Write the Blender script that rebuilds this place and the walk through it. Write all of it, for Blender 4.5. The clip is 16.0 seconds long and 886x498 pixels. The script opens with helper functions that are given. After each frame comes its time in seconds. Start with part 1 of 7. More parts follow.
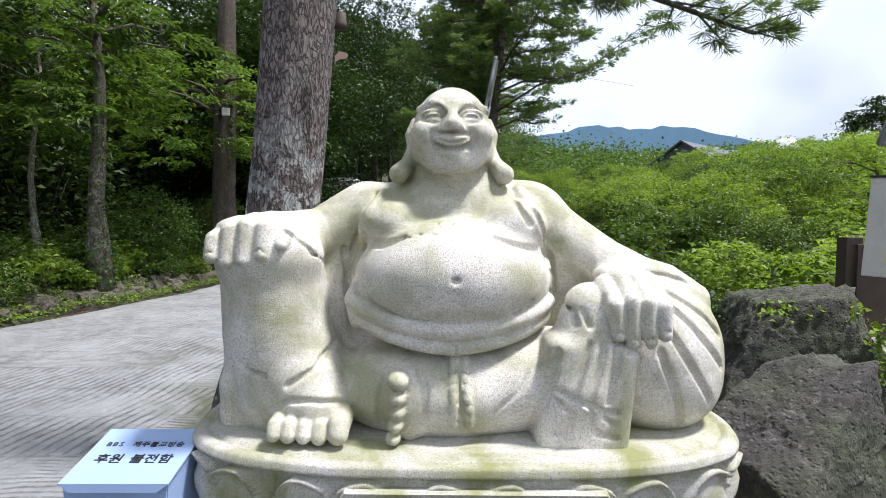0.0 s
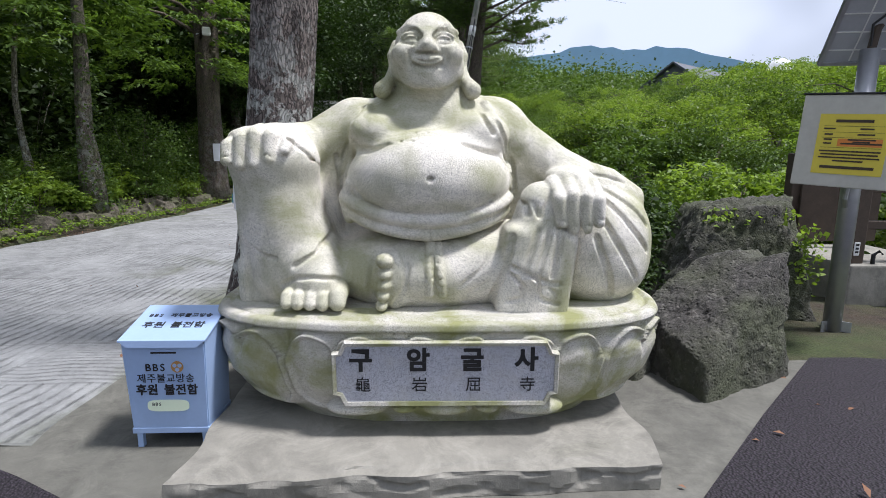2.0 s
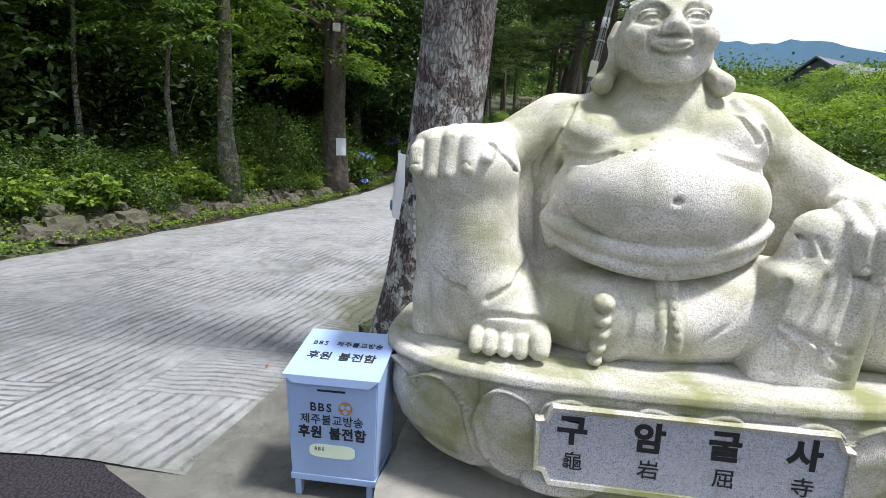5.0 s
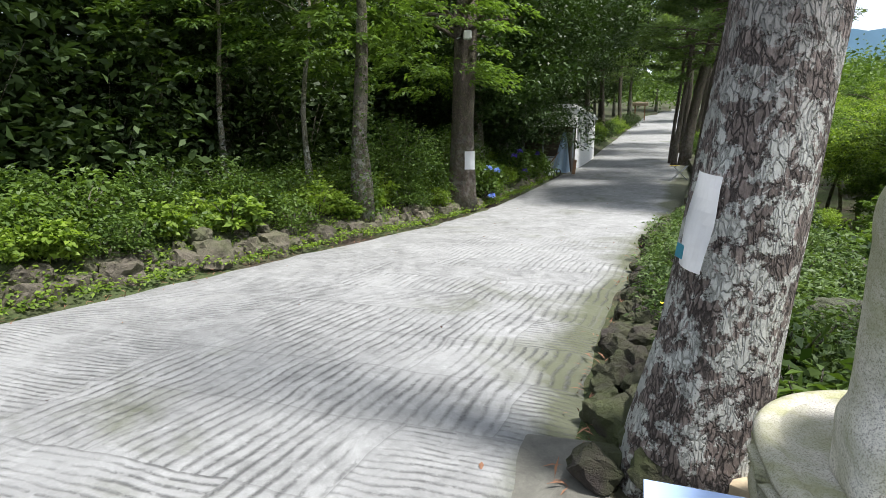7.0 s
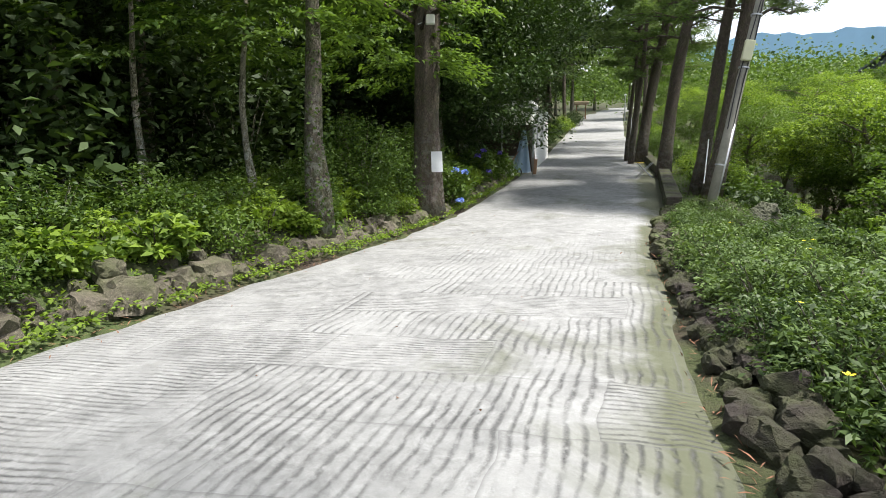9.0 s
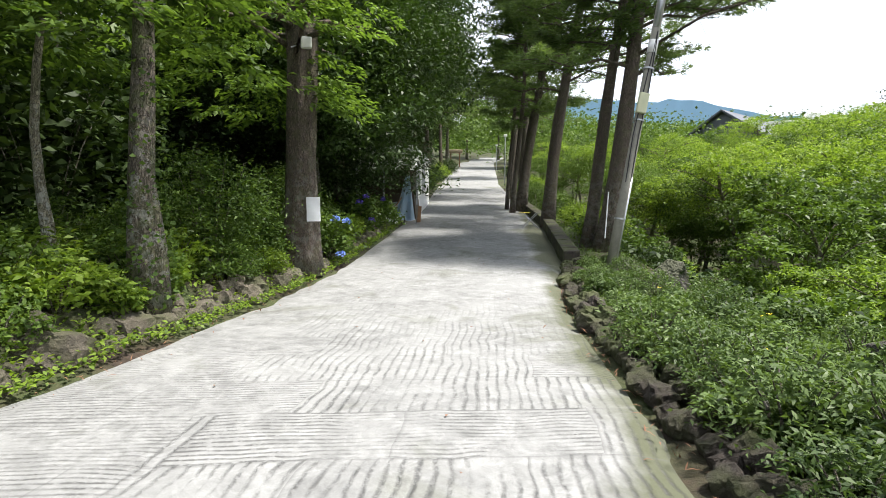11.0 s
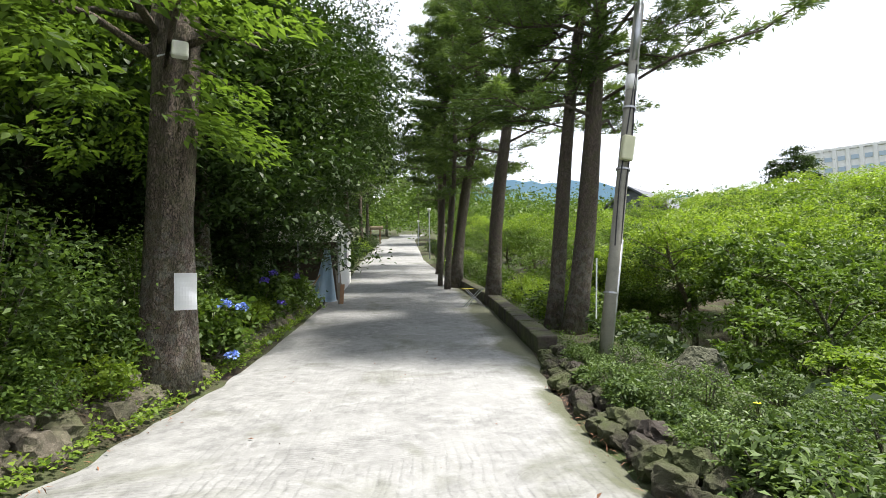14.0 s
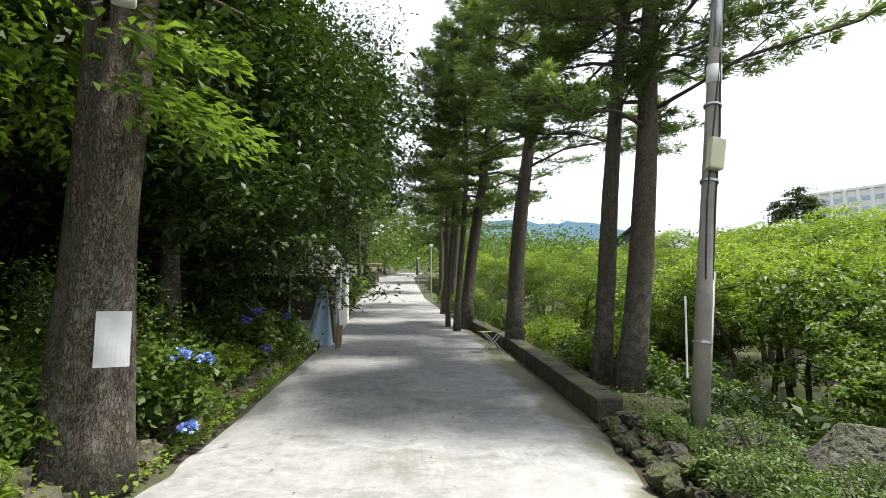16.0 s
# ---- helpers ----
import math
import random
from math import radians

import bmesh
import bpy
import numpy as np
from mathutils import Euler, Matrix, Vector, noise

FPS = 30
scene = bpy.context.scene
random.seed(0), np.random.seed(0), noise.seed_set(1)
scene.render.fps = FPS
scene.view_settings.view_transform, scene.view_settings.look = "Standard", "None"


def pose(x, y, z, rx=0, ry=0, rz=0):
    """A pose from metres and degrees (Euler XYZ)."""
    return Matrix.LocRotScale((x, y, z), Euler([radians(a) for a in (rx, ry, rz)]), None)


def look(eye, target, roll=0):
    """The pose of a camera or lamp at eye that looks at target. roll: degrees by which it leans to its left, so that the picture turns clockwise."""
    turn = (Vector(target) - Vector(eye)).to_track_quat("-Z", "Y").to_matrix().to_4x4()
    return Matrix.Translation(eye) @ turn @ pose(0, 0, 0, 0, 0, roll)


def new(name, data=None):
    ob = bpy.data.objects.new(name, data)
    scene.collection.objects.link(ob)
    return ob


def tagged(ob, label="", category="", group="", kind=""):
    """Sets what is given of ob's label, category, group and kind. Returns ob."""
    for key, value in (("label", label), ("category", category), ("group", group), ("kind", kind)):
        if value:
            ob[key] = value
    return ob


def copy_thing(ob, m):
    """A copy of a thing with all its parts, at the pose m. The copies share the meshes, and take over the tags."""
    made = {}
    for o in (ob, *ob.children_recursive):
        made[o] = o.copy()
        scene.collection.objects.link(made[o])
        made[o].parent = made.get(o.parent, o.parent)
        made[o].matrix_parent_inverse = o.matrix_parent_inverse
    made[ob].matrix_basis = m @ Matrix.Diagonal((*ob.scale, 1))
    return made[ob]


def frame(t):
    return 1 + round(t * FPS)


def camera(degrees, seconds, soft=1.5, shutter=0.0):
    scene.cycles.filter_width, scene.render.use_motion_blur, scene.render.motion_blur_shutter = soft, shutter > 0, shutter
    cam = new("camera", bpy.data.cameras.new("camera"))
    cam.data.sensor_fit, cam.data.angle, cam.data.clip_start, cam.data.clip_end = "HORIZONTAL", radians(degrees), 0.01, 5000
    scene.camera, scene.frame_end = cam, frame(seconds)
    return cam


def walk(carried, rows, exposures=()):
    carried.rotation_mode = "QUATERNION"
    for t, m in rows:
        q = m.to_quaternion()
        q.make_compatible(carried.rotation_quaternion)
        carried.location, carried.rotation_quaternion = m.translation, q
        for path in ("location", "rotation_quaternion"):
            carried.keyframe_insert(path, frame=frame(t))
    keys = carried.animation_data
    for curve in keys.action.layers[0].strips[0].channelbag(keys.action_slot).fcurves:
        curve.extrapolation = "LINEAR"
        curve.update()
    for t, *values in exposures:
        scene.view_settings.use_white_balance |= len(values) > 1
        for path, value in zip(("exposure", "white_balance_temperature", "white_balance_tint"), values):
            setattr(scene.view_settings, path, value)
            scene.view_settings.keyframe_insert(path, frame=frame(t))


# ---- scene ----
cam = camera(79.3, 16.0, 0.6)
METRES, EYE, TILT, LEAN, TURN = 11.5, 1.55, -2.5, -0.5, 0.0
ROWS = [
    (0.0, 0.0, 0.0, 0.0, 0.0, 0.0, -0.0),
    (0.5, -0.0065, -0.0119, -0.0031, -0.24, -1.71, 0.02),
    (1.0, -0.0065, -0.0223, -0.0052, -0.96, -3.84, 0.13),
    (1.5, -0.0001, -0.0336, -0.008, -1.21, -5.71, 0.27),
    (2.0, 0.0047, -0.0424, -0.0094, -1.27, -7.81, 0.26),
    (2.5, 0.0026, -0.0452, -0.009, -1.25, -8.9, -0.02),
    (3.0, -0.0016, -0.0407, -0.008, -0.76, -9.32, -0.7),
    (5.5, -0.0614, 0.0179, -0.0024, 13.5, -7.86, -1.36),
    (6.0, -0.0856, 0.0338, -0.0017, 17.39, -7.49, -1.06),
    (6.5, -0.1081, 0.0505, -0.0011, 18.82, -7.37, -0.95),
    (7.0, -0.1311, 0.0733, 0.0025, 19.96, -7.35, -0.53),
    (7.5, -0.1572, 0.0968, 0.0028, 20.15, -7.33, -0.26),
    (8.0, -0.179, 0.1235, 0.0033, 19.54, -7.31, 0.48),
    (8.5, -0.2014, 0.1566, 0.0059, 17.42, -7.41, 0.86),
    (9.0, -0.2225, 0.1902, 0.007, 13.7, -7.17, 0.89),
    (11.5, -0.2738, 0.3861, 0.0242, -1.84, -0.06, 0.06),
    (12.0, -0.2802, 0.4292, 0.0246, -3.36, 2.82, 0.32),
    (12.5, -0.2884, 0.4753, 0.023, -4.57, 4.2, 0.77),
    (13.0, -0.2912, 0.5207, 0.0228, -6.56, 5.04, 1.35),
    (13.5, -0.2924, 0.5662, 0.0246, -7.33, 5.41, 1.66),
    (14.0, -0.2947, 0.6102, 0.0273, -8.27, 5.53, 1.84),
    (14.5, -0.2983, 0.6569, 0.0287, -8.96, 6.17, 1.96),
    (15.0, -0.3019, 0.7048, 0.032, -8.97, 6.96, 1.62),
    (15.5, -0.3035, 0.751, 0.0352, -8.99, 7.99, 1.5),
    (16.0, -0.3093, 0.7992, 0.0396, -8.71, 9.7, 1.36),
]
walk(cam, [(t, pose(0, 0, EYE, TILT, LEAN, TURN) @ pose(METRES * x, METRES * y, METRES * z, 90 + pitch, roll, yaw)) for t, x, y, z, yaw, pitch, roll in ROWS],
     [(0.0, -0.02, 5950, 17), (1.5, -0.24, 5900, 17), (3.0, -0.27, 5900, 17), (5.5, 0.1, 6000, 15), (8.0, 0.42, 6350, 13), (11.5, 0.52, 6450, 13), (16.0, 0.58, 6550, 13)])

# ---- world and sun ----
SUN_ELEV, SUN_AZ = 66.0, 95.0     # degrees; azimuth clockwise from +y
world = bpy.data.worlds.new("sky")
scene.world = world
world.use_nodes = True
wn, wl = world.node_tree.nodes, world.node_tree.links
sky = wn.new("ShaderNodeTexSky")
sky.sky_type = 'NISHITA'
sky.sun_disc = False
sky.sun_elevation, sky.sun_rotation = radians(SUN_ELEV), radians(SUN_AZ)
sky.dust_density = 3.0
cloud = wn.new("ShaderNodeTexNoise")
cloud.inputs["Scale"].default_value, cloud.inputs["Detail"].default_value = 1.6, 4.0
ramp = wn.new("ShaderNodeValToRGB")
ramp.color_ramp.elements[0].position, ramp.color_ramp.elements[1].position = 0.28, 0.55
haze = wn.new("ShaderNodeMix")
haze.data_type = 'RGBA'
haze.inputs[7].default_value = (16.5, 17.8, 19.4, 1)
wl.new(cloud.outputs[0], ramp.inputs[0])
wl.new(ramp.outputs[0], haze.inputs[0])
wl.new(sky.outputs[0], haze.inputs[6])
wl.new(haze.outputs[2], wn["Background"].inputs[0])
wn["Background"].inputs[1].default_value = 0.062
sun = new("sun", bpy.data.lights.new("sun", 'SUN'))
sun.data.energy, sun.data.angle, sun.data.color = 6.8, radians(8.0), (1.0, 0.96, 0.88)
_az, _el = radians(SUN_AZ), radians(SUN_ELEV)
sun.matrix_world = look((40 * math.sin(_az) * math.cos(_el), 40 * math.cos(_az) * math.cos(_el), 40 * math.sin(_el)), (0, 0, 0))

# ---- materials ----
def material(name, rough=0.8, metal=0.0):
    m = bpy.data.materials.new(name)
    m.use_nodes = True
    p = m.node_tree.nodes["Principled BSDF"]
    p.inputs["Roughness"].default_value, p.inputs["Metallic"].default_value = rough, metal
    return m, m.node_tree.nodes, m.node_tree.links, p


def add_noise(n, l, coord, scale, detail=5.0, rough=0.6, distort=0.0):
    t = n.new("ShaderNodeTexNoise")
    t.inputs["Scale"].default_value, t.inputs["Detail"].default_value = scale, detail
    t.inputs["Roughness"].default_value, t.inputs["Distortion"].default_value = rough, distort
    l.new(coord, t.inputs["Vector"])
    return t.outputs[0]


def add_ramp(n, l, value, *stops):
    r = n.new("ShaderNodeValToRGB")
    e = r.color_ramp.elements
    while len(e) < len(stops):
        e.new(0.5)
    for el, (pos, c) in zip(e, stops):
        el.position = pos
        el.color = (*c, 1) if isinstance(c, tuple) else (c, c, c, 1)
    l.new(value, r.inputs[0])
    return r.outputs[0]


def add_mix(n, l, fac, a, b, mode='MIX'):
    m = n.new("ShaderNodeMix")
    m.data_type, m.blend_type = 'RGBA', mode
    for sock, v in ((m.inputs[0], fac), (m.inputs[6], a), (m.inputs[7], b)):
        if isinstance(v, bpy.types.NodeSocket):
            l.new(v, sock)
        elif isinstance(v, tuple):
            sock.default_value = (*v, 1)
        else:
            sock.default_value = v
    return m.outputs[2]


def add_math(n, l, op, a, b=0.0, c=0.0):
    m = n.new("ShaderNodeMath")
    m.operation = op
    for sock, v in zip(m.inputs, (a, b, c)):
        if isinstance(v, bpy.types.NodeSocket):
            l.new(v, sock)
        else:
            sock.default_value = v
    return m.outputs[0]


def add_bump(n, l, p, height, strength=0.5, distance=0.01):
    b = n.new("ShaderNodeBump")
    b.inputs["Strength"].default_value, b.inputs["Distance"].default_value = strength, distance
    l.new(height, b.inputs["Height"])
    l.new(b.outputs[0], p.inputs["Normal"])


def coords(n, which="Object"):
    return n.new("ShaderNodeTexCoord").outputs[which]


def world_pos(n):
    return n.new("ShaderNodeNewGeometry").outputs["Position"]


def mat_plain(name, c, rough=0.7, metal=0.0, vary=0.25, scale=9.0, bump=0.15):
    m, n, l, p = material(name, rough, metal)
    co = coords(n)
    f = add_noise(n, l, co, scale)
    g = add_noise(n, l, co, scale * 9, 3)
    dark = tuple(v * (1 - vary) for v in c)
    light = tuple(min(1, v * (1 + vary * 0.6)) for v in c)
    col = add_ramp(n, l, f, (0.3, dark), (0.7, light))
    col = add_mix(n, l, 0.35, col, add_ramp(n, l, g, (0.3, dark), (0.7, light)))
    l.new(col, p.inputs["Base Color"])
    if bump:
        add_bump(n, l, p, g, bump, 0.004)
    return m


def mat_granite(name, moss=1.0, base=(0.77, 0.735, 0.65)):
    """Pale speckled granite with lichen-green and ochre weathering."""
    m, n, l, p = material(name, 0.82)
    co = world_pos(n)
    speck = add_noise(n, l, co, 240, 2, 0.7)
    mid = add_noise(n, l, co, 9, 6, 0.65)
    big = add_noise(n, l, co, 2.6, 5, 0.6, 0.6)
    dk = tuple(v * 0.40 for v in base)
    lt = tuple(min(0.95, v * 1.22) for v in base)
    grain = add_math(n, l, 'MULTIPLY_ADD', add_noise(n, l, co, 120, 3, 0.7), 0.5, add_math(n, l, 'MULTIPLY', speck, 0.5))
    col = add_ramp(n, l, grain, (0.36, dk), (0.49, base), (0.63, lt))
    col = add_mix(n, l, add_ramp(n, l, mid, (0.45, 0.0), (0.75, 0.35)), col, (0.42, 0.39, 0.33))
    green = add_ramp(n, l, big, (0.40, 0.0), (0.62, 0.72 * moss))
    col = add_mix(n, l, green, col, (0.25, 0.26, 0.10))
    l.new(col, p.inputs["Base Color"])
    h = add_math(n, l, 'ADD', speck, add_math(n, l, 'MULTIPLY', mid, 0.8))
    add_bump(n, l, p, h, 0.8, 0.005)
    return m


def mat_concrete(name, c=(0.46, 0.45, 0.42), rake=False):
    m, n, l, p = material(name, 0.85)
    co = world_pos(n)
    fine = add_noise(n, l, co, 130, 3, 0.7)
    mid = add_noise(n, l, co, 6, 7, 0.7, 0.3)
    big = add_noise(n, l, co, 0.7, 5, 0.6, 0.8)
    lt = tuple(min(0.9, v * 1.32) for v in c)
    dk = tuple(v * 0.62 for v in c)
    col = add_ramp(n, l, mid, (0.28, dk), (0.5, c), (0.72, lt))
    col = add_mix(n, l, add_ramp(n, l, big, (0.42, 0.0), (0.62, 0.7)), col, lt)
    chalk = add_noise(n, l, co, 3.1, 9, 0.8, 1.0)
    col = add_mix(n, l, add_ramp(n, l, chalk, (0.48, 0.0), (0.64, 0.45)), col, tuple(min(0.9, v * 1.9) for v in c))
    blot = add_noise(n, l, co, 2.3, 8, 0.75, 0.6)
    col = add_mix(n, l, add_ramp(n, l, blot, (0.5, 0.0), (0.70, 0.4)), col, tuple(v * 0.55 for v in c))
    col = add_mix(n, l, 0.35, col, add_ramp(n, l, fine, (0.3, dk), (0.7, lt)), 'MULTIPLY')
    moss = add_noise(n, l, co, 0.55, 6, 0.65, 0.5)
    sep = n.new("ShaderNodeSeparateXYZ")
    l.new(co, sep.inputs[0])
    mossf = add_ramp(n, l, moss, (0.55, 0.0), (0.72, 0.55))
    if rake:
        rim = add_math(n, l, 'MULTIPLY', add_math(n, l, 'MAXIMUM', add_math(n, l, 'SUBTRACT', sep.outputs[1], 6.0), 0.0), 0.105)     # the lane's edge draws away to the right
        rim = add_math(n, l, 'SUBTRACT', add_math(n, l, 'ADD', sep.outputs[0], 1.75), rim)
        edge = add_ramp(n, l, add_math(n, l, 'MULTIPLY_ADD', rim, 0.2, 0.5), (0.30, 0.0), (0.42, 0.11), (0.49, 0.34))
        mossf = add_ramp(n, l, add_math(n, l, 'ADD', moss, edge), (0.56, 0.0), (0.76, 0.85))
    col = add_mix(n, l, mossf, col, (0.062, 0.07, 0.026))
    h = add_math(n, l, 'ADD', add_math(n, l, 'MULTIPLY', fine, 0.25), mid)
    if rake:
        # combed grooves in bands, each band combed at its own slant, fading where worn
        def rot(angle):
            v = n.new("ShaderNodeVectorRotate")
            v.rotation_type = 'Z_AXIS'
            v.inputs["Angle"].default_value = radians(angle)
            wob = n.new("ShaderNodeVectorMath")
            wob.operation = 'ADD'
            nz = n.new("ShaderNodeTexNoise")
            nz.inputs["Scale"].default_value = 1.6
            l.new(co, nz.inputs["Vector"])
            sc = n.new("ShaderNodeVectorMath")
            sc.operation = 'SCALE'
            l.new(nz.outputs["Color"], sc.inputs[0])
            sc.inputs["Scale"].default_value = 0.16
            l.new(co, wob.inputs[0])
            l.new(sc.outputs[0], wob.inputs[1])
            l.new(wob.outputs[0], v.inputs["Vector"])
            s = n.new("ShaderNodeSeparateXYZ")
            l.new(v.outputs[0], s.inputs[0])
            return s
        a, b = rot(RAKE_A), rot(RAKE_B)

        def lines(sock, freq):
            w = add_math(n, l, 'SINE', add_math(n, l, 'MULTIPLY', sock, freq))
            return add_math(n, l, 'POWER', add_math(n, l, 'MULTIPLY_ADD', w, 0.5, 0.5), 3.4)
        la = lines(a.outputs[0], 2 * math.pi / 0.092)
        lb = lines(b.outputs[0], 2 * math.pi / 0.055)
        def cells(sock, size, shift=0.0):
            return add_math(n, l, 'MULTIPLY_ADD', sock, 1 / size, shift)
        row = cells(b.outputs[0], 0.74)
        rowi = add_math(n, l, 'FLOOR', row)
        colm = add_math(n, l, 'ADD', cells(a.outputs[0], 1.35), add_math(n, l, 'MULTIPLY', rowi, 0.37))
        coli = add_math(n, l, 'FLOOR', colm)
        cv = n.new("ShaderNodeCombineXYZ")
        l.new(coli, cv.inputs[0])
        l.new(rowi, cv.inputs[1])
        wn_ = n.new("ShaderNodeTexWhiteNoise")
        wn_.noise_dimensions = '2D'
        l.new(cv.outputs[0], wn_.inputs["Vector"])
        fr = add_math(n, l, 'FRACT', row)
        fc = add_math(n, l, 'FRACT', colm)
        joint = add_math(n, l, 'MAXIMUM', add_ramp(n, l, fr, (0.0, 1.0), (0.035, 0.0)), add_ramp(n, l, fc, (0.0, 1.0), (0.018, 0.0)))
        pick = add_ramp(n, l, wn_.outputs["Value"], (0.76, 0.0), (0.78, 1.0))
        strip = add_ramp(n, l, add_math(n, l, 'MULTIPLY', add_math(n, l, 'ADD', sep.outputs[0], 8.0), 0.1), (0.30, 1.0), (0.32, 0.0))
        pick = add_math(n, l, 'MAXIMUM', pick, strip)
        groove = add_mix(n, l, pick, la, lb)
        worn = add_ramp(n, l, add_noise(n, l, co, 1.3, 5, 0.65), (0.38, 0.08), (0.58, 1.0))
        worn = add_math(n, l, 'MULTIPLY', worn, add_ramp(n, l, add_noise(n, l, co, 17, 5, 0.75), (0.40, 0.05), (0.56, 1.0)))
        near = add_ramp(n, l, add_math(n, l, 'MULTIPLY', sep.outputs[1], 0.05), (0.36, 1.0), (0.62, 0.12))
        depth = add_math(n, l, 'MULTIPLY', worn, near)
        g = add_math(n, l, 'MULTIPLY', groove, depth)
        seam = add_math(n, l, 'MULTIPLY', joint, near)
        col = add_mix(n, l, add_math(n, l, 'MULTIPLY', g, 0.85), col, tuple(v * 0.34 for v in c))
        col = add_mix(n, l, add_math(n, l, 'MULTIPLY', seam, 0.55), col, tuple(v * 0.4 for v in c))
        h = add_math(n, l, 'SUBTRACT', h, add_math(n, l, 'MULTIPLY', g, 3.2))
    l.new(col, p.inputs["Base Color"])
    add_bump(n, l, p, h, 0.7, 0.008)
    return m


RAKE_A, RAKE_B = 5.0, 86.0


def mat_asphalt():
    m, n, l, p = material("asphalt", 0.8)
    co = world_pos(n)
    v = n.new("ShaderNodeTexVoronoi")
    v.inputs["Scale"].default_value = 70
    l.new(co, v.inputs["Vector"])
    big = add_noise(n, l, co, 1.4, 5)
    col = add_ramp(n, l, v.outputs[0], (0.0, (0.046, 0.033, 0.048)), (0.6, (0.008, 0.006, 0.009)))
    col = add_mix(n, l, add_ramp(n, l, big, (0.4, 0.0), (0.7, 0.3)), col, (0.030, 0.025, 0.029))
    l.new(col, p.inputs["Base Color"])
    add_bump(n, l, p, add_math(n, l, 'SUBTRACT', 1.0, v.outputs[0]), 1.0, 0.014)
    return m


def mat_basalt(name, c=(0.13, 0.12, 0.11), moss=0.5, grain=1.0):
    m, n, l, p = material(name, 0.9)
    co = coords(n)
    v = n.new("ShaderNodeTexVoronoi")
    v.inputs["Scale"].default_value = 26 * grain
    l.new(co, v.inputs["Vector"])
    mid = add_noise(n, l, co, 5 * grain, 7, 0.72)
    fine = add_noise(n, l, co, 60 * grain, 4, 0.7)
    big = add_noise(n, l, world_pos(n), 1.8, 5)
    info = n.new("ShaderNodeObjectInfo")
    col = add_ramp(n, l, mid, (0.3, tuple(x * 0.5 for x in c)), (0.55, c), (0.72, tuple(x * 1.9 for x in c)))
    col = add_mix(n, l, add_math(n, l, 'MULTIPLY', info.outputs["Random"], 0.3), col, tuple(x * 1.9 for x in c))
    col = add_mix(n, l, add_ramp(n, l, add_noise(n, l, co, 17, 6, 0.75), (0.55, 0.0), (0.64, 0.75 - 0.7 * moss)), col, tuple(x * 4.2 for x in c))
    col = add_mix(n, l, add_ramp(n, l, big, (0.4, 0.0), (0.62, moss)), col, (0.085, 0.11, 0.03))
    l.new(col, p.inputs["Base Color"])
    h = add_math(n, l, 'ADD', mid, add_math(n, l, 'MULTIPLY', add_ramp(n, l, v.outputs[0], (0.0, 0.0), (0.35, 1.0)), 0.5))
    h = add_math(n, l, 'ADD', h, add_math(n, l, 'MULTIPLY', fine, 0.5))
    add_bump(n, l, p, h, 1.0, 0.03)
    return m


def mat_bark(name, c=(0.13, 0.10, 0.08), lichen=0.0, moss=0.0):
    m, n, l, p = material(name, 0.92)
    co = coords(n)
    mp = n.new("ShaderNodeMapping")
    mp.inputs["Scale"].default_value = (1, 1, 0.36)
    l.new(co, mp.inputs["Vector"])
    v = n.new("ShaderNodeTexVoronoi")
    v.feature = 'DISTANCE_TO_EDGE'
    v.inputs["Scale"].default_value = 36
    wob = n.new("ShaderNodeVectorMath")
    wob.operation = 'ADD'
    nz = n.new("ShaderNodeTexNoise")
    nz.inputs["Scale"].default_value = 22
    nz.inputs["Detail"].default_value = 5
    l.new(mp.outputs[0], nz.inputs["Vector"])
    sc = n.new("ShaderNodeVectorMath")
    sc.operation = 'SCALE'
    sc.inputs["Scale"].default_value = 0.09
    l.new(nz.outputs["Color"], sc.inputs[0])
    l.new(mp.outputs[0], wob.inputs[0])
    l.new(sc.outputs[0], wob.inputs[1])
    l.new(wob.outputs[0], v.inputs["Vector"])
    plate = add_ramp(n, l, v.outputs[0], (0.0, 0.0), (0.13, 1.0))
    fine = add_noise(n, l, mp.outputs[0], 70, 5, 0.7)
    dk, lt = tuple(x * 0.3 for x in c), tuple(x * 1.7 for x in c)
    patch = add_noise(n, l, mp.outputs[0], 18, 5, 0.75)
    col = add_mix(n, l, plate, dk, add_ramp(n, l, add_math(n, l, 'MULTIPLY_ADD', fine, 0.5, add_math(n, l, 'MULTIPLY', patch, 0.5)), (0.38, tuple(x * 0.65 for x in c)), (0.5, c), (0.62, lt)))
    if lichen:
        sp = add_noise(n, l, co, 7, 8, 0.74, 0.2)
        sep = n.new("ShaderNodeSeparateXYZ")
        l.new(co, sep.inputs[0])
        band = add_ramp(n, l, add_math(n, l, 'MULTIPLY', sep.outputs[2], 0.25), (0.03, 1.0), (0.36, 1.0), (0.6, 0.1))
        f = add_math(n, l, 'MULTIPLY', add_ramp(n, l, sp, (0.50, 0.0), (0.535, lichen)), band)
        col = add_mix(n, l, f, col, (0.58, 0.60, 0.56))
    if moss:
        sp = add_noise(n, l, co, 5, 6, 0.7)
        col = add_mix(n, l, add_ramp(n, l, sp, (0.42, 0.0), (0.6, moss)), col, (0.09, 0.12, 0.03))
    l.new(col, p.inputs["Base Color"])
    h = add_math(n, l, 'ADD', plate, add_math(n, l, 'MULTIPLY', fine, 0.6))
    add_bump(n, l, p, h, 1.0, 0.02)
    return m


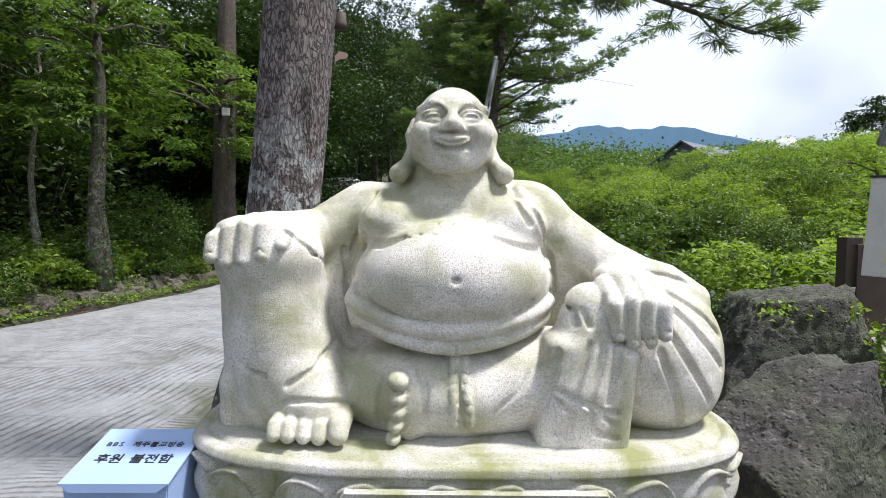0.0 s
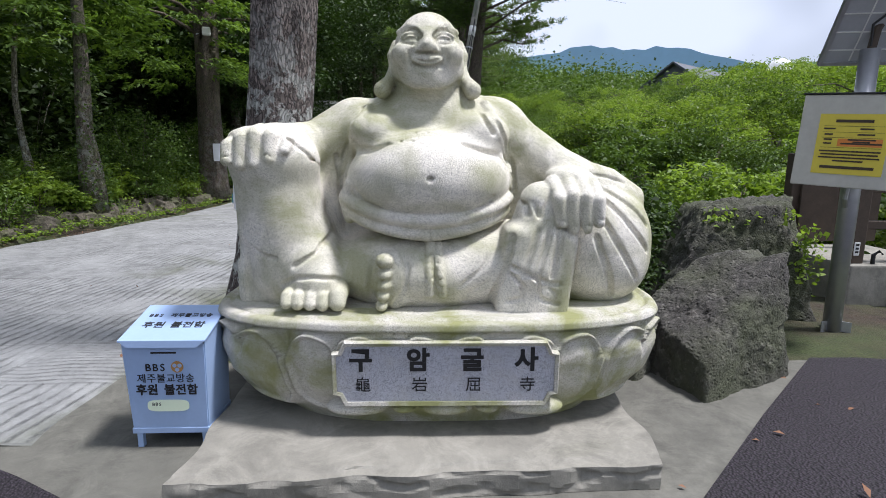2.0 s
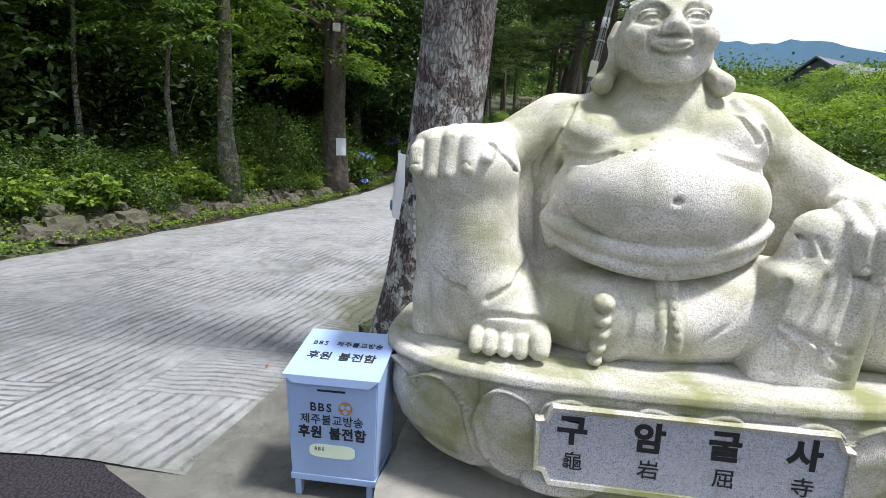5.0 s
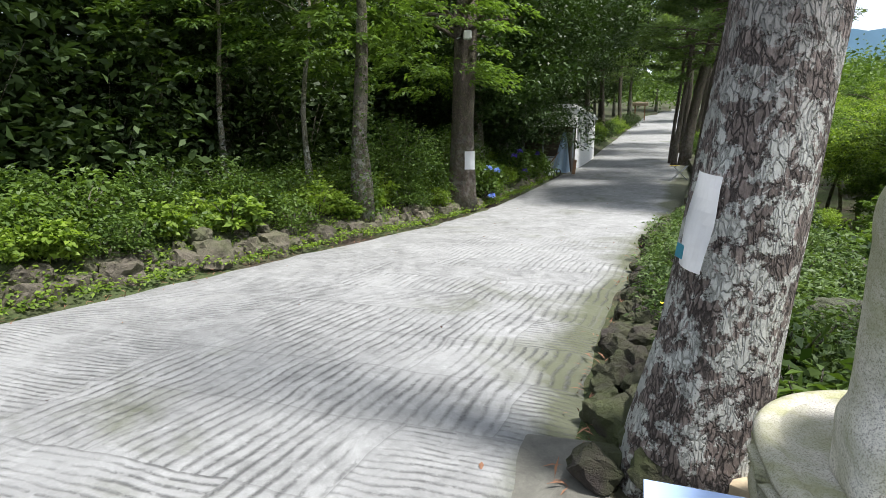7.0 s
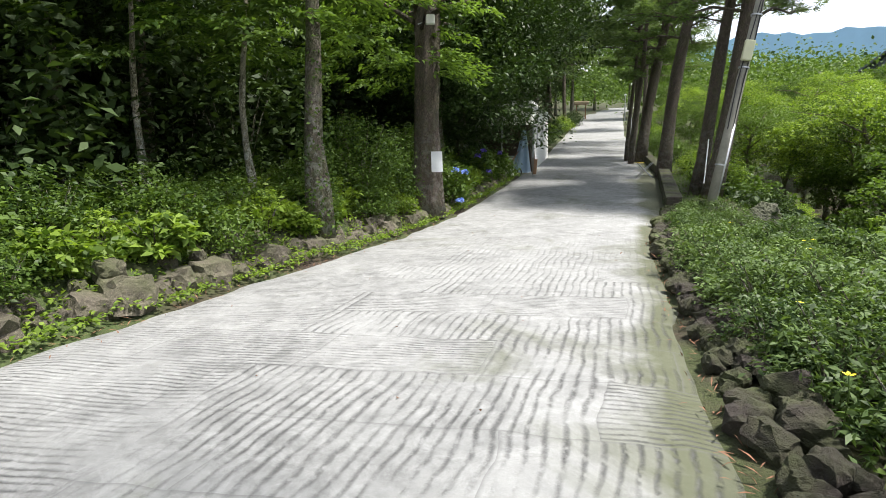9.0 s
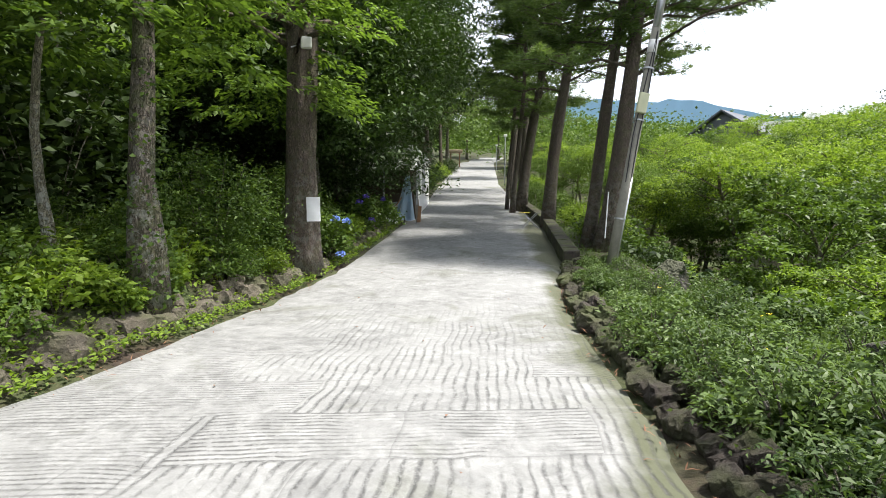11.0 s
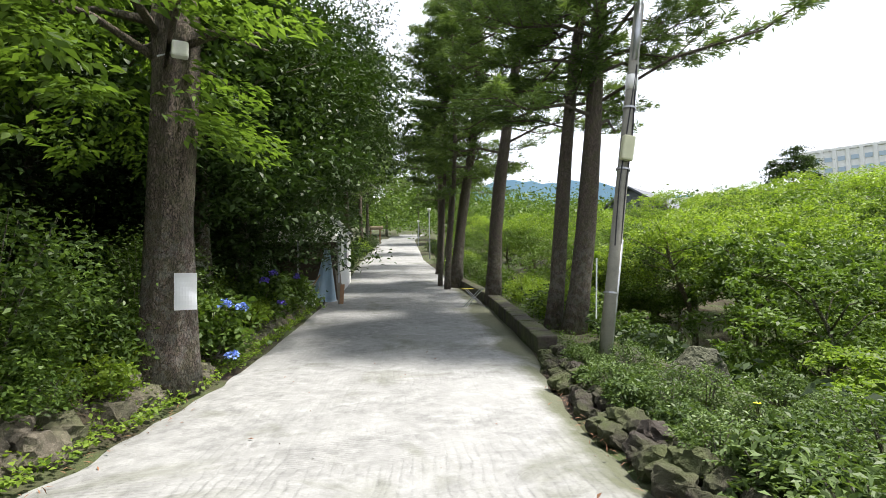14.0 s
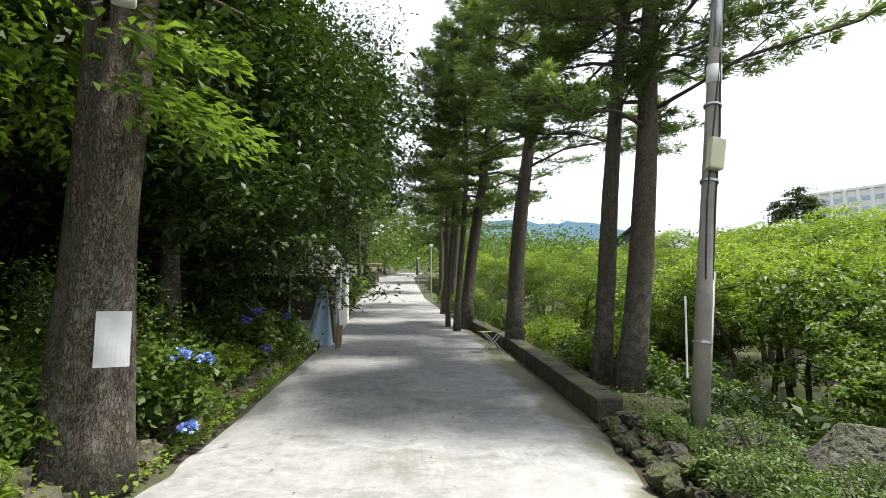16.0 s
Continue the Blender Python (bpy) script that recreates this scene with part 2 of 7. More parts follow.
def mat_leaf(name, dark, light, trans=0.35, rough=0.5):
    """Leaf: two greens by island and by tree, with light passing through."""
    m, n, l, p = material(name, rough)
    geo = n.new("ShaderNodeNewGeometry")
    info = n.new("ShaderNodeObjectInfo")
    big = add_noise(n, l, geo.outputs["Position"], 0.8, 3)
    f = add_math(n, l, 'MULTIPLY_ADD', geo.outputs["Random Per Island"], 0.55, add_math(n, l, 'MULTIPLY_ADD', info.outputs["Random"], 0.3, add_math(n, l, 'MULTIPLY', big, 0.35)))
    col = add_ramp(n, l, f, (0.15, dark), (0.95, light))
    l.new(col, p.inputs["Base Color"])
    p.inputs["Specular IOR Level"].default_value = 0.28
    tr = n.new("ShaderNodeBsdfTranslucent")
    l.new(add_mix(n, l, 1.0, col, (1.12, 1.18, 0.5), 'MULTIPLY'), tr.inputs[0])
    mx = n.new("ShaderNodeMixShader")
    mx.inputs[0].default_value = trans
    l.new(p.outputs[0], mx.inputs[1])
    l.new(tr.outputs[0], mx.inputs[2])
    l.new(mx.outputs[0], n["Material Output"].inputs[0])
    return m


def mat_ground():
    m, n, l, p = material("soil_and_moss", 0.95)
    co = world_pos(n)
    a, b, c = add_noise(n, l, co, 0.6, 6), add_noise(n, l, co, 7, 7, 0.7), add_noise(n, l, co, 60, 4)
    col = add_ramp(n, l, b, (0.3, (0.02, 0.014, 0.010)), (0.7, (0.07, 0.048, 0.032)))
    col = add_mix(n, l, add_ramp(n, l, a, (0.38, 0.0), (0.6, 0.85)), col, add_ramp(n, l, c, (0.3, (0.03, 0.05, 0.012)), (0.7, (0.08, 0.12, 0.03))))
    l.new(col, p.inputs["Base Color"])
    add_bump(n, l, p, add_math(n, l, 'ADD', b, c), 0.8, 0.03)
    return m


M_STATUE = mat_granite("weathered_granite")
M_PEDESTAL = mat_granite("pedestal_granite", 1.35, (0.56, 0.54, 0.48))
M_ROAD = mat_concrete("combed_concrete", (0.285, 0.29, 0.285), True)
M_SLAB = mat_concrete("worn_concrete", (0.27, 0.26, 0.225))
M_APRON = mat_concrete("mossy_apron_concrete", (0.15, 0.147, 0.125))
M_ASPHALT = mat_asphalt()
M_GROUND = mat_ground()
M_BASALT = mat_basalt("basalt", (0.042, 0.034, 0.028), 0.7, 0.32)
M_BOULDER = mat_basalt("boulder_stone", (0.056, 0.052, 0.046), 0.35)
M_BANKSTONE = mat_basalt("mossy_field_stone", (0.115, 0.10, 0.075), 0.55, 0.6)
M_BARK_PINE = mat_bark("pine_bark", (0.125, 0.095, 0.075), 0.12, 0.25)
M_BARK_BIG = mat_bark("lichened_bark", (0.17, 0.14, 0.125), 0.9)
M_BARK_PALE = mat_bark("pale_smooth_bark", (0.30, 0.27, 0.20), 0.5, 0.25)
M_BARK = mat_bark("mossy_bark", (0.14, 0.115, 0.09), 0.35, 0.5)
M_LEAF = mat_leaf("broad_leaf", (0.02, 0.048, 0.010), (0.125, 0.20, 0.038), 0.34)
M_LEAF_BRIGHT = mat_leaf("bright_leaf", (0.04, 0.09, 0.014), (0.27, 0.38, 0.06), 0.45)
M_LEAF_MID = mat_leaf("roadside_leaf", (0.018, 0.042, 0.009), (0.12, 0.195, 0.036), 0.38)
# darker copy of the leaf greens, with woodland shade put into the colour
M_LEAF_DARK = mat_leaf("dark_shaded_leaf", (0.010, 0.024, 0.008), (0.06, 0.10, 0.026), 0.22, 0.6)
M_LEAF_EVER = mat_leaf("evergreen_leaf", (0.010, 0.026, 0.007), (0.056, 0.10, 0.022), 0.22, 0.5)
M_LEAF_SPRAY = mat_leaf("drooping_spray_leaf", (0.024, 0.06, 0.012), (0.18, 0.28, 0.055), 0.40)
M_NEEDLE = mat_leaf("pine_needle", (0.05, 0.085, 0.03), (0.18, 0.26, 0.085), 0.42)
M_WHITE = mat_plain("white_paint", (0.78, 0.78, 0.76), 0.55, 0, 0.12, 5)
M_PAPER = mat_plain("laminated_paper", (0.86, 0.88, 0.90), 0.3, 0, 0.06, 4, 0.0)
M_BOX = mat_plain("pale_blue_enamel", (0.33, 0.45, 0.68), 0.35, 0, 0.08, 5, 0.05)
M_BLACK = mat_plain("black_ink", (0.012, 0.012, 0.014), 0.5, 0, 0.1, 20, 0.0)
M_PLAQUE = mat_granite("grey_granite_plaque", 0.0, (0.44, 0.45, 0.50))
M_STEEL = mat_plain("galvanised_steel", (0.46, 0.47, 0.49), 0.38, 0.75, 0.15, 12, 0.05)
M_DARKWOOD = mat_plain("dark_wood", (0.07, 0.05, 0.035), 0.75, 0, 0.4, 7)
M_YELLOW = mat_plain("yellow_sheet", (0.75, 0.62, 0.07), 0.45, 0, 0.08, 6, 0.0)
M_ORANGE = mat_plain("orange_print", (0.75, 0.26, 0.05), 0.5, 0, 0.1, 6, 0.0)
M_POLE = mat_plain("weathered_pole", (0.27, 0.26, 0.22), 0.8, 0, 0.3, 6, 0.3)

# ---- building helpers ----
def link_mesh(name, mesh, mat, parent=None, label="", m=None):
    ob = new(name, mesh)
    if mat is not None and not mesh.materials:
        mesh.materials.append(mat)
    if parent is not None:
        ob.parent = parent
    if m is not None:
        ob.matrix_local = m
    if label:
        tagged(ob, label)
    return ob


def part(name, bm, mat, parent=None, label="", m=None, smooth=False):
    me = bpy.data.meshes.new(name)
    bm.to_mesh(me)
    bm.free()
    if smooth:
        me.polygons.foreach_set("use_smooth", [True] * len(me.polygons))
    return link_mesh(name, me, mat, parent, label, m)


def thing(name, label, category, m=None, group="", kind=""):
    e = new(name)
    e.empty_display_size = 0.1
    if m is not None:
        e.matrix_world = m
    return tagged(e, label, category, group, kind)


def box_bm(sx, sy, sz, bevel=0.0, at=(0, 0, 0), bm=None):
    """A bevelled box, centred in x and y, standing on z = 0 of at."""
    bm = bm or bmesh.new()
    r = bmesh.ops.create_cube(bm, size=1.0)
    for v in r["verts"]:
        v.co = Vector((v.co.x * sx + at[0], v.co.y * sy + at[1], (v.co.z + 0.5) * sz + at[2]))
    if bevel:
        edges = list({e for v in r["verts"] for e in v.link_edges})
        bmesh.ops.bevel(bm, geom=edges, offset=bevel, segments=2, affect='EDGES', profile=0.6)
    return bm


def tube_bm(points, radii, sides=12, bm=None, rough=0.0, cap=True):
    """A tapered tube along points, its rings a little uneven if rough."""
    bm = bm or bmesh.new()
    rings = []
    pts = [Vector(p) for p in points]
    for i, p in enumerate(pts):
        d = (pts[min(i + 1, len(pts) - 1)] - pts[max(i - 1, 0)]).normalized()
        u = d.orthogonal().normalized() if abs(d.z) < 0.99 else Vector((1, 0, 0))
        if abs(d.z) > 0.3:
            u = (Vector((1, 0, 0)) - d * d.x).normalized()
        w = d.cross(u)
        ring = []
        for k in range(sides):
            a = 2 * math.pi * k / sides
            r = radii[i] * (1 + rough * noise.noise((math.cos(a) * 2.1, math.sin(a) * 2.1, i * 0.7 + p.x)))
            ring.append(bm.verts.new(p + (u * math.cos(a) + w * math.sin(a)) * r))
        rings.append(ring)
    for a, b in zip(rings, rings[1:]):
        for k in range(sides):
            bm.faces.new((a[k], a[(k + 1) % sides], b[(k + 1) % sides], b[k]))
    if cap:
        bm.faces.new(rings[0][::-1])
        bm.faces.new(rings[-1])
    return bm


def mesh_from(name, verts, faces, smooth=False):
    me = bpy.data.meshes.new(name)
    me.from_pydata([tuple(v) for v in verts], [], [tuple(f) for f in faces])
    if smooth:
        me.polygons.foreach_set("use_smooth", [True] * len(me.polygons))
    me.update()
    return me


rng = np.random.default_rng(7)


def leaf_mesh(name, centres, length, width, up=0.5, droop=0.0, aim=None):
    """Many small four-cornered leaves, each bent a little along its middle, as one mesh."""
    c = np.asarray(centres, float)
    k = len(c)
    d = rng.normal(size=(k, 3))
    if aim is not None:
        d = d * 0.55 + aim
    d[:, 2] = d[:, 2] * 0.5 - droop
    d /= np.linalg.norm(d, axis=1)[:, None]
    nrm = rng.normal(size=(k, 3)) * (1 - up) + np.array([0, 0, up * 1.6])
    s = np.cross(d, nrm)
    s /= np.linalg.norm(s, axis=1)[:, None] + 1e-9
    up_v = np.cross(s, d)
    sc = rng.uniform(0.65, 1.25, (k, 1))
    le, wi = np.reshape(length, (-1, 1)) * sc, np.reshape(width, (-1, 1)) * sc
    v = np.stack([c, c + d * le * 0.5 + s * wi * 0.5 + up_v * wi * 0.18, c + d * le - up_v * le * 0.12, c + d * le * 0.5 - s * wi * 0.5 + up_v * wi * 0.18], 1).reshape(-1, 3)
    me = bpy.data.meshes.new(name)
    me.vertices.add(4 * k)
    me.vertices.foreach_set("co", v.ravel())
    me.loops.add(4 * k)
    me.loops.foreach_set("vertex_index", np.arange(4 * k))
    me.polygons.add(k)
    me.polygons.foreach_set("loop_start", np.arange(0, 4 * k, 4))
    me.update(calc_edges=True)
    me.validate()
    return me


# ---- lie of the land ----
def lerp(y, ys, vs):
    return float(np.interp(y, ys, vs))


def road_z(y):
    return lerp(y, [-50, 12, 16, 24, 31, 52, 89, 130, 900], [0, 0, 0.13, 0.68, 1.2, 3.1, 7.5, 12, 90])


def road_left(y):
    return lerp(y, [1.5, 4, 6, 9, 11, 13, 15.5, 18.5, 22, 25, 31, 52, 89, 120], [-8.2, -7.0, -6.75, -6.3, -6.0, -5.65, -5.38, -5.1, -4.88, -4.7, -4.3, -3.6, -1.2, 4.0])


def road_right(y):
    return lerp(y, [1.5, 3, 5.5, 8.5, 11, 12.2, 13.3, 14, 15, 16.3, 22.8, 24, 31, 52, 89, 120], [-1.7, -1.75, -1.75, -1.52, -1.36, -1.23, -1.05, -0.95, -0.72, -0.36, 0.38, 0.5, 0.75, 1.6, 4.3, 9.5])


def drop_x(y):
    return lerp(y, [3.0, 4.2, 6.0, 14, 25, 60, 120], [40, 5.6, 1.3, 1.4, 1.8, 3.2, 12])


def ground_z(x, y):
    z = road_z(y)
    bump = 0.05 * noise.noise((x * 0.9, y * 0.9, 0))
    lx, rx = road_left(y), road_right(y)
    if y < 1.4:
        lx = -9.5
    if x < lx:
        d = lx - x
        return z - 0.02 + 0.42 * min(1, max(0, (d - 0.25) / 0.5)) + 0.05 * min(d, 60) + 0.07 * max(0, min(d, 200) - 14) + bump * min(1, d)
    if x > rx or y < 2:
        dx = x - drop_x(y)
        z2 = z - 0.03
        if y > 3.2:
            z2 += 0.06 * min(1, max(0, (x - rx) / 0.4)) + bump * 0.6
        if dx > 0:
            fall = -4.8 * (1 - math.exp(-dx * 0.32))
            r = math.hypot(x, y)
            z2 += fall + max(0, r - 26) * 0.122 * min(1, dx / 20) - (road_z(y) * min(1, dx / 40))
        return z2
    return z - 0.06


def axis_steps(lo, hi, near_lo, near_hi, fine):
    a = list(np.arange(near_lo, near_hi + 1e-6, fine))
    s, v = fine, near_hi
    while v < hi:
        s *= 1.22
        v += s
        a.append(v)
    s, v = fine, near_lo
    while v > lo:
        s *= 1.22
        v -= s
        a.insert(0, v)
    return a


GX, GY = axis_steps(-900, 2600, -10, 6, 0.28), axis_steps(-300, 3000, 0, 34, 0.36)
gv = [(x, y, ground_z(x, y)) for y in GY for x in GX]
nx = len(GX)
gf = [(j * nx + i, j * nx + i + 1, (j + 1) * nx + i + 1, (j + 1) * nx + i) for j in range(len(GY) - 1) for i in range(nx - 1)]
ground = link_mesh("ground", mesh_from("ground", gv, gf, True), M_GROUND)
tagged(ground, "dark soil and moss ground falling into a wooded valley", "ground", kind="structure")

# concrete road
rv, rf = [], []
ys = list(np.arange(2.0, 16, 0.12)) + list(np.arange(16, 120, 0.8))
NC = 26
for j, y in enumerate(ys):
    lx, rx = road_left(y) + 0.10 * noise.noise((0, y * 1.7, 3)), road_right(y) + 0.07 * noise.noise((5, y * 1.9, 1))
    for i in range(NC):
        f = i / (NC - 1)
        x = lx + (rx - lx) * f
        yy = y + (0.12 * noise.noise((x * 1.3, 0.5, 0)) + 0.1 * (1 - f) if j == 0 else 0)
        z = road_z(yy) + 0.020 + (0.012 if y > 3 else 0.003) * noise.noise((x * 0.8, yy * 0.8, 2)) - 0.05 * (abs(f - 0.5) * 2) ** 14
        rv.append((x, yy, z))
    if j:
        for i in range(NC - 1):
            a = (j - 1) * NC + i
            rf.append((a, a + 1, a + NC + 1, a + NC))
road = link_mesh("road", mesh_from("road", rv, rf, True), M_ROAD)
tagged(road, "pale worn concrete lane with combed grooves and mossy patches", "road", kind="structure")

# asphalt forecourt in front of the statue and along the boulders
ab = bmesh.new()
edge = [(-30, -14), (34, -14), (34, 3.7), (5.2, 3.75), (3.4, 3.38), (2.9, 3.22), (1.93, 2.27), (1.12, 1.44), (0.85, 1.25), (-0.5, 1.22), (-1.0, 1.34), (-1.35, 1.5), (-1.8, 1.74), (-2.3, 1.97), (-2.8, 2.3), (-9, 2.4), (-30, 2.2)]
vs = [ab.verts.new((x, y, 0.009)) for x, y in edge]
ab.faces.new(vs)
bmesh.ops.triangulate(ab, faces=ab.faces[:])
tagged(part("asphalt", ab, M_ASPHALT), "dark coarse asphalt forecourt with scattered grit", "asphalt", kind="structure")
cb = bmesh.new()
edge = [(-2.9, 1.2), (1.2, 1.15), (2.2, 2.2), (3.1, 3.15), (4.3, 3.9), (3.0, 4.0), (2.2, 3.5), (1.4, 3.7), (-1.2, 3.7), (-2.0, 3.6), (-2.3, 2.9), (-3.4, 2.6), (-3.4, 1.8)]
vs = [cb.verts.new((x, y, 0.004)) for x, y in edge]
cb.faces.new(vs)
bmesh.ops.triangulate(cb, faces=cb.faces[:])
tagged(part("pavement", cb, M_APRON), "mossy grey concrete apron under the statue", "pavement", kind="structure")

# ---- foliage ----
def clump_points(k, rx, ry, rz, clumps, per, flat=0.16, spread=0.19, shell=0.5):
    """Leaf places in clumps over an uneven ellipsoid crown."""
    out = []
    for _ in range(clumps):
        d = rng.normal(size=3)
        d /= np.linalg.norm(d)
        if d[2] < -0.35:
            d[2] *= 0.8
        r = shell + (1 - shell) * rng.random() ** 0.6
        r *= 1 + 0.28 * noise.noise((d[0] * 2 + k * 7, d[1] * 2, d[2] * 2))
        c = d * r * np.array([rx, ry, rz])
        s = spread * min(rx, rz) * rng.uniform(0.6, 1.35)
        pad = rng.normal(size=(per, 3)) * np.array([s, s, s * flat])
        pad[:, 2] -= 0.4 * (pad[:, 0] * d[0] + pad[:, 1] * d[1])     # the pads droop outwards
        out.append(c + pad)
    return np.concatenate(out)


def lobe_points(k, rx, rz, lobes, total, lift=0.2):
    """Leaf places on the upper skins of many rounded lobes, with gaps between them."""
    out = []
    for i in range(lobes):
        d = rng.normal(size=3)
        d /= np.linalg.norm(d)
        d[2] = d[2] * (0.95 - lift) + lift
        c = d * np.array([rx, rx, rz]) * rng.uniform(0.45, 0.92)
        R = min(rx, rz) * rng.uniform(0.24, 0.44)
        m = int(total / lobes * (R / (0.34 * min(rx, rz))) ** 2)
        # each lobe is made of small sprays of leaves
        sprays = max(4, m // 14)
        e = rng.normal(size=(sprays, 3))
        e[:, 2] = abs(e[:, 2]) * 0.9 - 0.25
        e /= np.linalg.norm(e, axis=1)[:, None]
        p = c + e * R * np.array([1.15, 1.15, 0.75]) * rng.uniform(0.75, 1.05, (sprays, 1))
        pts = np.repeat(p, 14, 0) + rng.normal(size=(sprays * 14, 3)) * R * np.array([0.17, 0.17, 0.06])
        out.append(pts)
    return np.concatenate(out)


def spray_points(rx, rz, sprays, per):
    """Leaf places and aims along drooping sprays that fan out in layers from the limbs."""
    out, aims = [], []
    for _ in range(sprays):
        a, u = rng.uniform(0, 2 * math.pi), rng.uniform(-1, 1)
        w = math.sqrt(1 - u * u)
        way = np.array([math.cos(a), math.sin(a), 0.0])
        across = np.array([-math.sin(a), math.cos(a), 0.0])
        r = rng.uniform(0.25, 0.8)
        start = way * rx * w * r + np.array([0, 0, u * rz])
        long = rng.uniform(0.7, 1.3)
        g = rng.random(per)
        lat = rng.uniform(-1, 1, per) * long * 0.42 * (1.05 - g * 0.75)
        p = start + way * (g * long)[:, None] + across * lat[:, None]
        p[:, 2] += 0.10 * g * long - 0.34 * long * g ** 2 - 0.25 * lat ** 2 + rng.normal(size=per) * 0.03
        out.append(p)
        aims.append(way * 1.0 + across * (np.sign(lat) * 0.8)[:, None] + np.array([0, 0, -0.35]))
    return np.concatenate(out), np.concatenate(aims)


def broadleaf(name, k, height, rx, rz, clumps, per, leaf, mat, bark, r0, label, lobes=0, bend=0.3, shift=None):
    """A tree: tapered trunk with limbs, and a crown of single leaves in layered clumps. Stands at the origin."""
    t = thing(name, label, "tree")
    zc = height - rz
    top = zc + 0.55 * rz
    pts = [(bend * math.sin(i * 0.9 + k) * (i / 7), bend * math.cos(i * 0.7 + k * 2) * (i / 7), (top + 0.15) * i / 7 - 0.15) for i in range(8)]
    tb = tube_bm(pts, [r0 * (1.4 if i == 0 else 1.1 if i == 1 else 1 - 0.1 * i) for i in range(8)], 12, rough=0.22)
    for b in range(9):
        a = b * 2.4 + k
        f = 0.35 + 0.6 * b / 9
        z = max(zc - 0.6 * rz, 0.5 * zc) * (1 - f) + top * f
        s = Vector((np.interp(z, [p[2] for p in pts], [p[0] for p in pts]), np.interp(z, [p[2] for p in pts], [p[1] for p in pts]), z))
        e = s + Vector((math.cos(a) * rx * 0.75, math.sin(a) * rx * 0.75, rz * rng.uniform(0.0, 0.4)))
        mid = (s + e) / 2 + Vector((0, 0, 0.1 * rz))
        tube_bm([s, mid, e], [r0 * 0.22, r0 * 0.14, r0 * 0.05], 6, tb, 0.2)
    part("trunk", tb, bark, t, smooth=True)
    if shift is not None:
        p, aim = spray_points(rx, rz, clumps, per)
        link_mesh("crown", leaf_mesh("crown", p + np.array(shift) + np.array([0, 0, zc]), leaf, leaf * 0.45, 0.7, 0.1, aim), mat, t)
        return t
    p = lobe_points(k, rx, rz, lobes, clumps * per, 0.2 if height < 6 else 0.0) if lobes else clump_points(k, rx, rx, rz, clumps, per)
    p[:, 2] += zc
    link_mesh("crown", leaf_mesh("crown", p, leaf, leaf * 0.46, 0.62, 0.22), mat, t)
    return t


def pine(name, k, height, r0, lean, mat, label, first=0.35, reach=2.6, needles=130):
    """A pine: tall leaning trunk, bare lower down, with level boughs of needle tufts."""
    t = thing(name, label, "tree")
    pts = [(lean[0] * z + 0.12 * math.sin(z * 0.5 + k), lean[1] * z + 0.1 * math.cos(z * 0.4 + k), z) for z in np.linspace(-0.2, height, 12)]
    tb = tube_bm(pts, [r0 * (1.25 if i == 0 else 1) * (1 - 0.065 * i) for i in range(12)], 12, rough=0.16)
    centres, aims = [], []
    zs, xs, ys_ = [p[2] for p in pts], [p[0] for p in pts], [p[1] for p in pts]
    boughs = 44
    for b in range(boughs):
        f = first + (1 - first) * (b / boughs) ** 0.9
        s = Vector((np.interp(f * height, zs, xs), np.interp(f * height, zs, ys_), f * height))
        a = b * 2.4 + k + rng.uniform(-0.5, 0.5)
        le = reach * rng.uniform(0.5, 1.15) * (1.05 - 0.6 * (f - first) / (1 - first))
        if math.cos(a) > 0.3:
            le = max(le * 1.2, reach * 0.95 * (1.1 - 0.6 * (f - first) / (1 - first)))     # longer on the open side over the valley
        out = Vector((math.cos(a), math.sin(a), rng.uniform(-0.18, 0.32)))
        side = Vector((-math.sin(a), math.cos(a), 0))
        sway = rng.uniform(-0.2, 0.2) * le
        knots = [s, s + out * le * 0.35 + side * sway * 0.6 + Vector((0, 0, 0.06 * le)), s + out * le * 0.7 + side * sway + Vector((0, 0, 0.01 * le)), s + out * le + side * sway * 0.7 + Vector((0, 0, 0.10 * le))]
        tube_bm(knots, [r0 * 0.2, r0 * 0.15, r0 * 0.09, r0 * 0.03], 5, tb)
        if b % 9 == 8:
            continue            # a dead, bare bough
        for twig in range(8):
            g = 0.34 + 0.66 * twig / 7
            q = g * 3
            k0 = knots[min(2, int(q))].lerp(knots[min(2, int(q)) + 1], q - min(2, int(q)))
            way = (out + side * rng.uniform(-1.3, 1.3) + Vector((0, 0, rng.uniform(-0.05, 0.35)))).normalized()
            tl = le * rng.uniform(0.14, 0.3) * (1.25 - 0.5 * g) + 0.12
            k1 = k0 + way * tl
            tube_bm([k0, k1], [r0 * 0.06, r0 * 0.02], 4, tb)
            for tuft in range(5):
                c = np.array(k0.lerp(k1, 0.25 + 0.22 * tuft)) + rng.normal(size=3) * np.array([0.15, 0.15, 0.05])
                d = rng.normal(size=(needles, 3)) * np.array([1.0, 1.0, 0.55]) + np.array([way.x * 0.9, way.y * 0.9, 0.35])
                d /= np.linalg.norm(d, axis=1)[:, None]
                centres.append(c + d * rng.uniform(0.0, 0.12, (needles, 1)))
                aims.append(d * 2.6)
    part("trunk", tb, mat, t, smooth=True)
    link_mesh("crown", leaf_mesh("crown", np.concatenate(centres), 0.17, 0.024, 0.3, 0.0, np.concatenate(aims)), M_NEEDLE, t)
    return t


# ---- trees ----
def on_ground(x, y, turn=0.0, s=1.0, dz=0.0):
    return Matrix.Translation((x, y, ground_z(x, y) + dz)) @ pose(0, 0, 0, 0, 0, turn) @ Matrix.Scale(s, 4)


def place(ob, x, y, turn=0.0, dz=0.0, s=1.0):
    ob.matrix_world = on_ground(x, y, turn, s, dz)
    return ob


